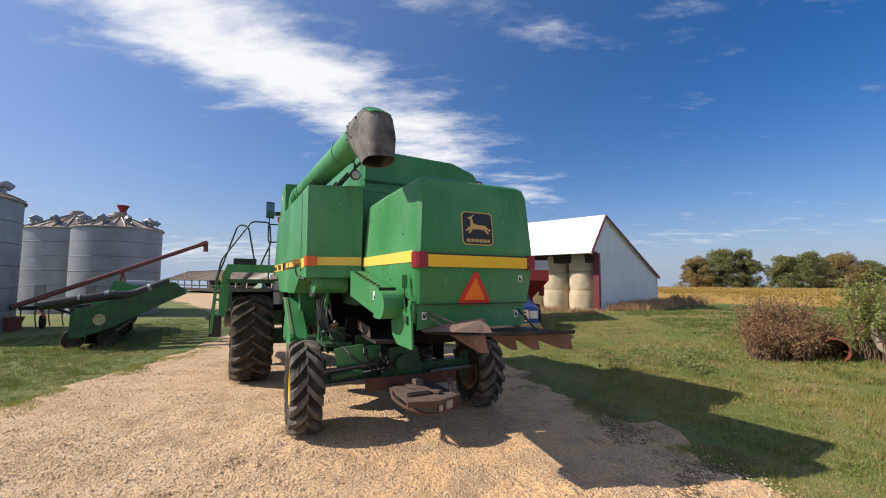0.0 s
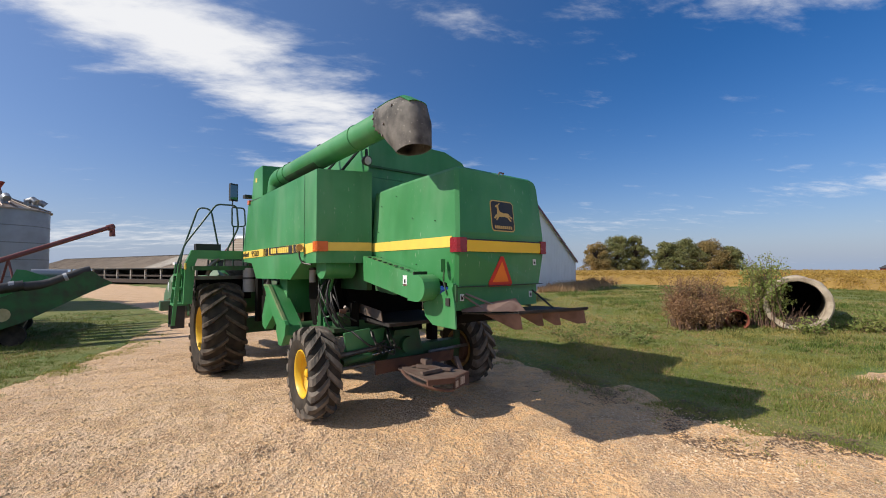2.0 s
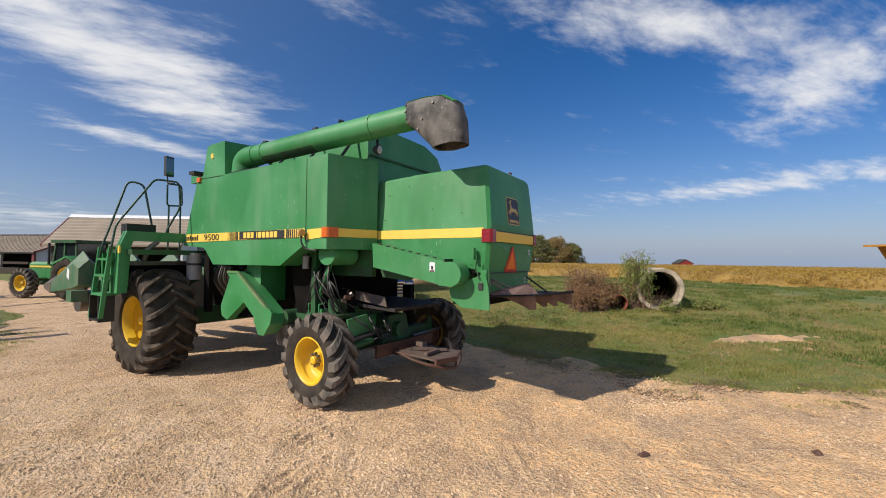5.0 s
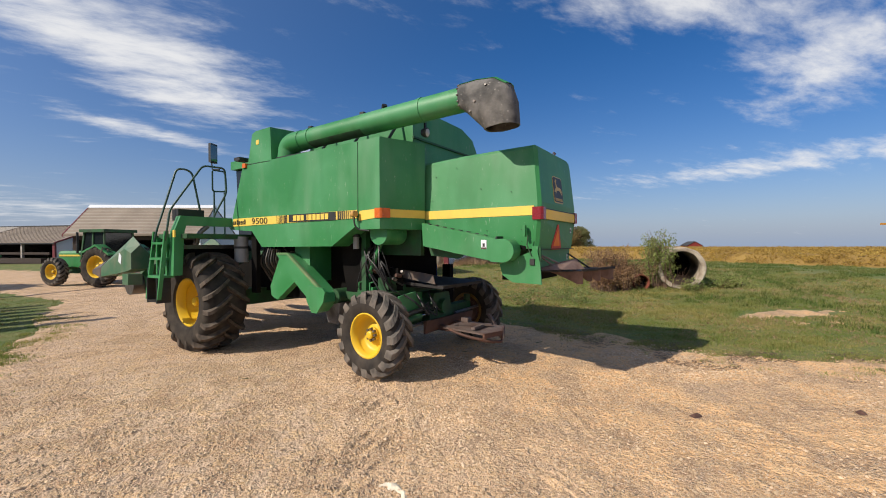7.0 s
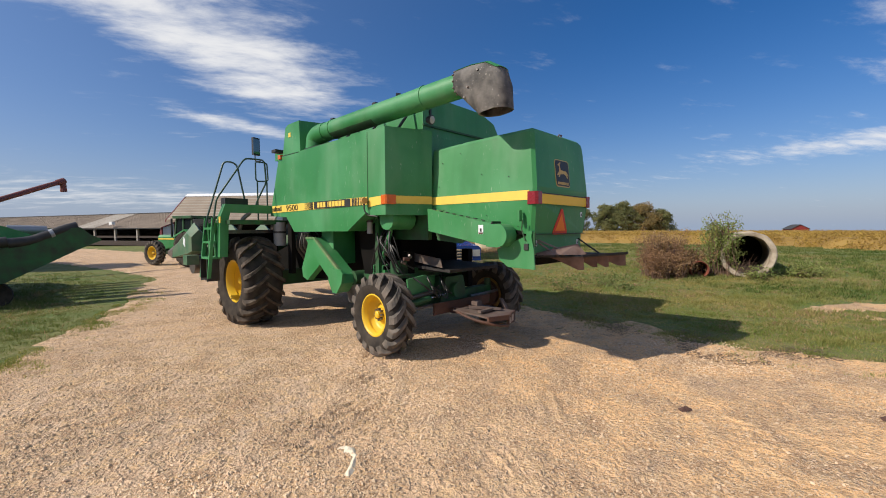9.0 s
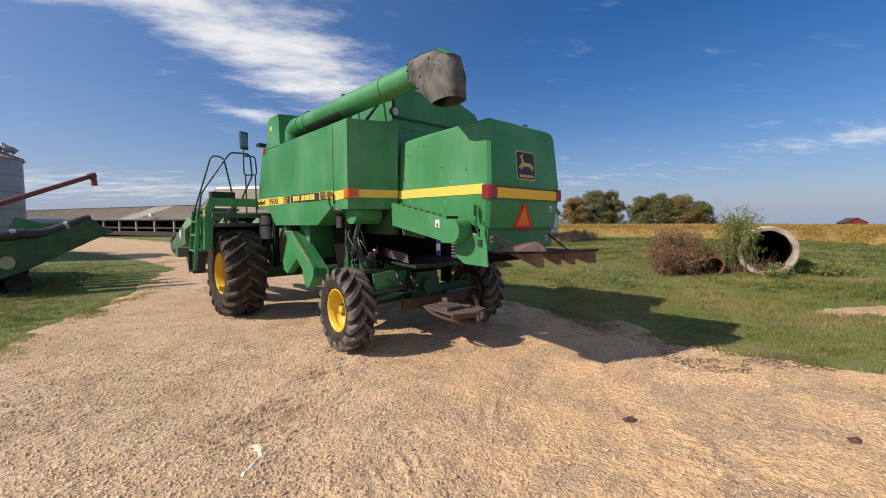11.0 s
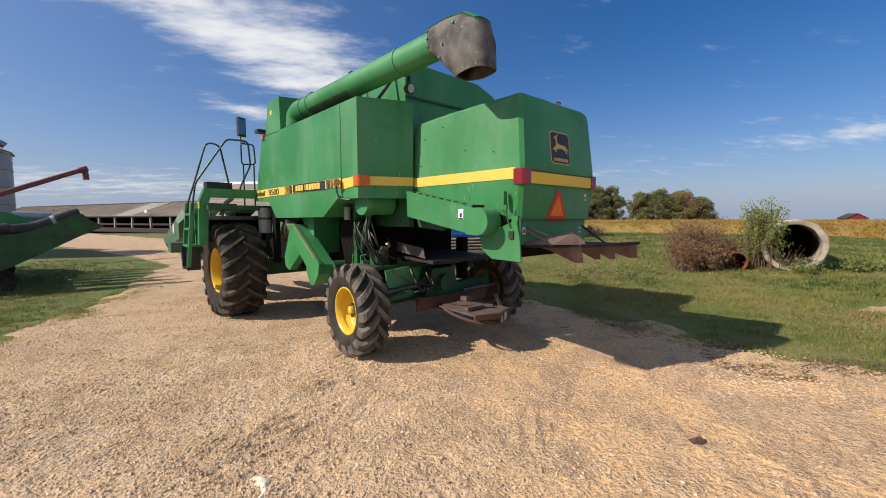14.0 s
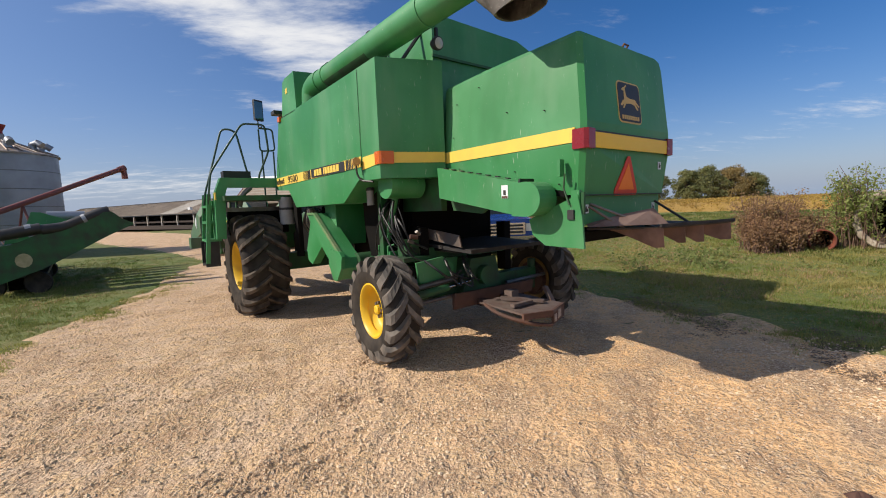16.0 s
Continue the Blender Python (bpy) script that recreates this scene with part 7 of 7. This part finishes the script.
for i, (x, y, h, r, lf) in enumerate(((52.0, 101.5, 8.2, 4.2, TURNING_LEAF), (57.5, 101.8, 10.0, 4.6, GREEN_LEAF), (61.8, 100.4, 10.0, 3.4, GREEN_LEAF), (67.6, 96.2, 8.2, 3.9, GREEN_LEAF), (72.0, 95.2, 8.9, 4.6, GREEN_LEAF), (77.2, 94.2, 8.4, 4.6, TURNING_LEAF), (82.0, 92.8, 6.6, 3.8, GREEN_LEAF))):
    broad_tree(x, y, h - rise(x, y) + 0.2, r, lf, 40 + i, "broad autumn tree, %s leaves, beyond the field" % ("yellow-brown" if lf is TURNING_LEAF else "dull green"))

# ---- ripe crop field ----
FIELD = [(9, 60), (13.0, 33.5), (17, 28.5), (22.5, 21.5), (23.2, 17.5), (22.2, 13.5), (23, 9.5), (27, 4), (60, -12), (130, -20), (190, 60), (160, 130), (60, 150), (0, 120)]


def build_field():
    bm = bmesh.new()
    vs = {}

    def vert(x, y):
        if (x, y) not in vs:
            e = inside(x, y, FIELD) + 0.6 * noise.noise((x * 0.4, y * 0.4, 3))
            h = 0.62 * smoothstep(-0.2, 0.7, e) - 0.05
            vs[x, y] = (bm.verts.new((x, y, rise(x, y) + h + 0.10 * noise.noise((x * 1.3, y * 1.3, 0)) * (h > 0.2))), e)
        return vs[x, y]

    for x0, x1, y0, y1, c in ((8, 60, -4, 62, 0.5), (60, 190, -24, 62, 2.0), (0, 190, 62, 150, 2.0), (26, 60, -24, -4, 2.0)):
        for i in range(round((x1 - x0) / c)):
            for j in range(round((y1 - y0) / c)):
                x, y = x0 + i * c, y0 + j * c
                q = [vert(x, y), vert(x + c, y), vert(x + c, y + c), vert(x, y + c)]
                if max(e for _, e in q) > -0.2:
                    bm.faces.new([v for v, _ in q])
    ob = part("crop_field", bm, CROP, smooth=True)
    tagged(ob, "ripe golden-brown soybean field reaching to the skyline", "crop field", kind="stuff")
    rnd = random.Random(5)
    pts, fs, n = [], [], 0
    spots = []
    while n < 17000:
        x, y = rnd.uniform(9, 75), rnd.uniform(-2, 75)
        e = inside(x, y, FIELD)
        if e > -0.1 and rnd.random() < math.exp(-max(0, math.hypot(x, y) - 26) / 16):
            spots.append((Vector((x, y, rise(x, y) + rnd.uniform(0.38, 0.66) * smoothstep(-0.3, 0.6, e))), 0.26))
            n += 1
    pts, fs = leaves(rnd, spots, 0.050, 15, (1, 1, 0.7))
    scatter("crop_plants", pts, fs, CROP_LEAF, "dry golden soybean plants at the field's edge", "crop")


build_field()

# ---- grass, stones and litter ----
def build_grass():
    rnd = random.Random(12)
    green, lawn, dry = [], [], []
    n = 0
    while n < 62000:
        if rnd.random() < 0.72:
            x, y = rnd.uniform(0.8, 16), rnd.uniform(2.6, 22)
        else:
            x, y = rnd.uniform(-15, -6.4), rnd.uniform(5, 22)
        d = math.hypot(x + 1, y)
        if rnd.random() > math.exp(-max(0, d - 6) / 7):
            continue
        e = -inside(x, y) + 0.5 * noise.noise((x * 1.3, y * 1.3, 9))
        if e < -0.15 or (e < 0.5 and rnd.random() < 0.45) or max(inside(x, y, BARE), inside(x, y, BARE_SMALL)) > -0.15 + 0.3 * rnd.random():
            continue
        k = 0.6 + 0.6 * smoothstep(0, 2.5, e)
        k *= (0.7 + 0.6 * max(0, noise.noise((x * 0.7, y * 0.7, 2)) + 0.3)) * (0.55 + 1.5 * max(0, noise.noise((x * 2.7, y * 2.7, 3)) + 0.12))
        ((green if x > -5 else lawn) if rnd.random() > (0.26 if x > -5 else 0.05) + 0.45 * noise.noise((x * 0.5, y * 0.5, 4)) + 0.35 * noise.noise((x * 1.7, y * 1.7, 4)) else dry).append((x, y, rise(x, y), k))
        n += 1
    pts, fs = blades(rnd, green, 0.022, 0.075, 0.0055, 8, 1.2, 0.08)
    scatter("grass", pts, fs, BLADE, "short mown green and yellowing grass", "grass")
    pts, fs = blades(rnd, lawn, 0.022, 0.075, 0.0055, 9, 1.2, 0.08)
    scatter("lawn_grass", pts, fs, LAWN_BLADE, "short lush green grass beside the drive", "grass")
    pts, fs = blades(rnd, dry, 0.02, 0.07, 0.006, 6, 1.6, 0.07)
    scatter("dry_grass", pts, fs, DRY_BLADE, "dry straw-coloured grass blades", "grass")
    far = []
    while len(far) < 11000:
        x, y = rnd.uniform(7, 24), rnd.uniform(3, 26)
        if inside(x, y) > -0.4 or inside(x, y, FIELD) > 0.3 or noise.noise((x * 0.8, y * 0.8, 14)) + 0.4 * noise.noise((x * 3, y * 3, 15)) < -0.05 or inside(x, y, BARE) > -0.2:
            continue
        far.append((x, y, rise(x, y), rnd.uniform(0.6, 1.2)))
    pts, fs = blades(rnd, far, 0.04, 0.11, 0.012, 8, 1.1, 0.12)
    scatter("meadow_grass", pts, fs, LAWN_BLADE, "taller green grass towards the field", "grass")
    tall = []
    for _ in range(700):
        u = rnd.random()
        p = hsm @ Vector((0.2 + 9.5 * u, -0.3 - abs(rnd.gauss(0, 0.9)), 0))
        tall.append((p.x, p.y, rise(p.x, p.y), rnd.uniform(0.5, 1.2)))
    for _ in range(500):
        p = hsm @ Vector((-0.8 + rnd.gauss(0, 0.5), rnd.uniform(-0.6, 9), 0))
        tall.append((p.x, p.y, rise(p.x, p.y), rnd.uniform(0.2, 0.6)))
    pts, fs = blades(rnd, tall, 0.2, 0.5, 0.012, 12, 0.7, 0.12)
    scatter("tall_dry_grass", pts, fs, DRY_BLADE, "tall pinkish-tan dry grass along the hay shed", "grass")
    pts, fs = blades(rnd, [(x + rnd.gauss(0, 0.2), y + rnd.gauss(0, 0.2), rise(x, y), 1.0) for x, y in ((-10.7, 11.2), (-11.6, 11.4), (-9.9, 12.1), (-12.2, 11.1)) for _ in range(24)], 0.06, 0.18, 0.006, 9, 0.6, 0.1)
    scatter("tall_grass", pts, fs, LAWN_BLADE, "taller green grass under the parked header", "grass")


build_grass()


def build_stones():
    rnd = random.Random(31)
    pts, fs = [], []
    shape = [(1, 0, 0), (-1, 0, 0), (0, 1, 0), (0, -1, 0), (0, 0, 1), (0, 0, -1)]
    tris = [(0, 2, 4), (2, 1, 4), (1, 3, 4), (3, 0, 4), (2, 0, 5), (1, 2, 5), (3, 1, 5), (0, 3, 5)]
    n = 0
    while n < 46000:
        x, y = rnd.uniform(-8, 6), rnd.uniform(1.2, 12)
        if rnd.random() > math.exp(-max(0, math.hypot(x + 1.5, y) - 3.0) / 3.5):
            continue
        if inside(x, y) < 0.25 - 0.35 * rnd.random() or rnd.random() > (0.30 if x < -0.5 else 0.12) + 1.3 * max(0, noise.noise((x * 0.55, y * 0.55, 7)) + 0.15):
            continue
        s = 0.0045 + 0.015 * rnd.random() ** 3.5
        m = Matrix.Rotation(rnd.uniform(0, 6.28), 3, "Z") @ Matrix.Rotation(rnd.uniform(-0.5, 0.5), 3, "X") @ Matrix.Diagonal((s * rnd.uniform(0.8, 1.5), s * rnd.uniform(0.7, 1.1), s * rnd.uniform(0.5, 0.9)))
        z = road_z(x, y) + s * 0.25
        i = len(pts)
        pts += [tuple(m @ Vector(p) + Vector((x, y, z))) for p in shape]
        fs += [(a + i, b + i, c + i) for a, b, c in tris]
        n += 1
    scatter("gravel_stones", pts, fs, STONES, "loose pale limestone chips on the drive", "gravel")


build_stones()


def crumple(name, x, y, outline, m, label, category, h, seed, yaw=0):
    """A small crumpled sheet lying on the drive."""
    t = thing(name, pose(x, y, road_z(x, y), 0, 0, yaw), label, category)
    bm = bmesh.new()
    x0, x1 = min(p[0] for p in outline), max(p[0] for p in outline)
    y0, y1 = min(p[1] for p in outline), max(p[1] for p in outline)
    n = 34
    g = {}
    for i in range(n + 1):
        for j in range(n + 1):
            px, py = x0 + (x1 - x0) * i / n, y0 + (y1 - y0) * j / n
            if inside(px, py, outline) > -0.006:
                g[i, j] = bm.verts.new((px, py, 0.004 + min(h, 0.7 * max(-0.004, inside(px, py, outline))) * (1 + 0.55 * noise.noise((px * 24, py * 24, seed)) + 0.25 * noise.noise((px * 60, py * 60, seed)))))
    for (i, j) in list(g):
        if all(k in g for k in ((i + 1, j), (i, j + 1), (i + 1, j + 1))):
            bm.faces.new((g[i, j], g[i + 1, j], g[i + 1, j + 1], g[i, j + 1]))
    
    part("cloth", bm, m, t, smooth=True)


crumple("rag", -2.68, 3.06, [(-0.02, -0.25), (0.035, -0.17), (0.05, -0.06), (0.08, 0.03), (0.06, 0.10), (0.045, 0.18), (-0.03, 0.235), (-0.10, 0.20), (-0.03, 0.17), (-0.05, 0.13), (0.0, 0.10), (0.025, 0.03), (0.0, -0.07), (-0.045, -0.20)], RAG_CLOTH, "pale crumpled rag lying on the gravel", "rag", 0.018, 3)
crumple("leaf_litter", 0.64, 3.08, [(-0.07, -0.03), (0.05, -0.04), (0.08, 0.0), (0.03, 0.05), (-0.05, 0.04)], RUST, "dark brown clod lying on the gravel", "clod", 0.03, 5)
crumple("leaf_litter", 2.24, 2.34, [(-0.07, -0.03), (0.05, -0.04), (0.08, 0.0), (0.03, 0.05), (-0.05, 0.04)], RUST, "dark brown clod lying on the gravel", "clod", 0.03, 9, 40)


def build_litter():
    """Dead leaves and dark crumbs blown along the drive's grassy edge."""
    rnd = random.Random(77)
    spots = []
    while len(spots) < 6500:
        x, y = rnd.uniform(0.5, 9.0), rnd.uniform(2.6, 11.0)
        k = noise.noise((x * 1.1, y * 1.1, 21)) + 0.35 * noise.noise((x * 4, y * 4, 22))
        if k < 0.10:
            continue
        e = inside(x, y)
        if not -0.3 < e < 1.1 or k < 0.12 + 0.22 * abs(e - 0.3):
            continue
        spots.append((x, y))
    pts, fs = [], []
    for x, y in spots:
        s, a = rnd.uniform(0.006, 0.020), rnd.uniform(0, 6.28)
        u, w = Vector((math.cos(a), math.sin(a), rnd.uniform(-0.3, 0.3))) * s, Vector((-math.sin(a), math.cos(a), rnd.uniform(-0.3, 0.3))) * s * 0.6
        p = Vector((x, y, road_z(x, y) + 0.008))
        i = len(pts)
        pts += [tuple(p - u), tuple(p + w), tuple(p + u), tuple(p - w)]
        fs.append((i, i + 1, i + 2, i + 3))
    scatter("dead_leaves", pts, fs, DEAD_LEAF, "dark dead leaves and crumbs along the drive's edge", "leaf litter")


build_litter()


def build_tufts():
    """Sparse short grass running out into the gravel."""
    rnd = random.Random(78)
    spots = []
    while len(spots) < 2600:
        x, y = rnd.uniform(-9.5, 9.0), rnd.uniform(2.4, 14.0)
        if noise.noise((x * 1.6, y * 1.6, 31)) < 0.05:
            continue
        e = inside(x, y)
        if -0.1 < e < 0.9 and rnd.random() < 0.9 - e:
            spots.append((x, y, road_z(x, y), 0.5))
    pts, fs = blades(rnd, spots, 0.03, 0.09, 0.005, 6, 0.9, 0.06)
    scatter("edge_grass", pts, fs, BLADE, "sparse grass tufts at the edge of the gravel", "grass")


build_tufts()
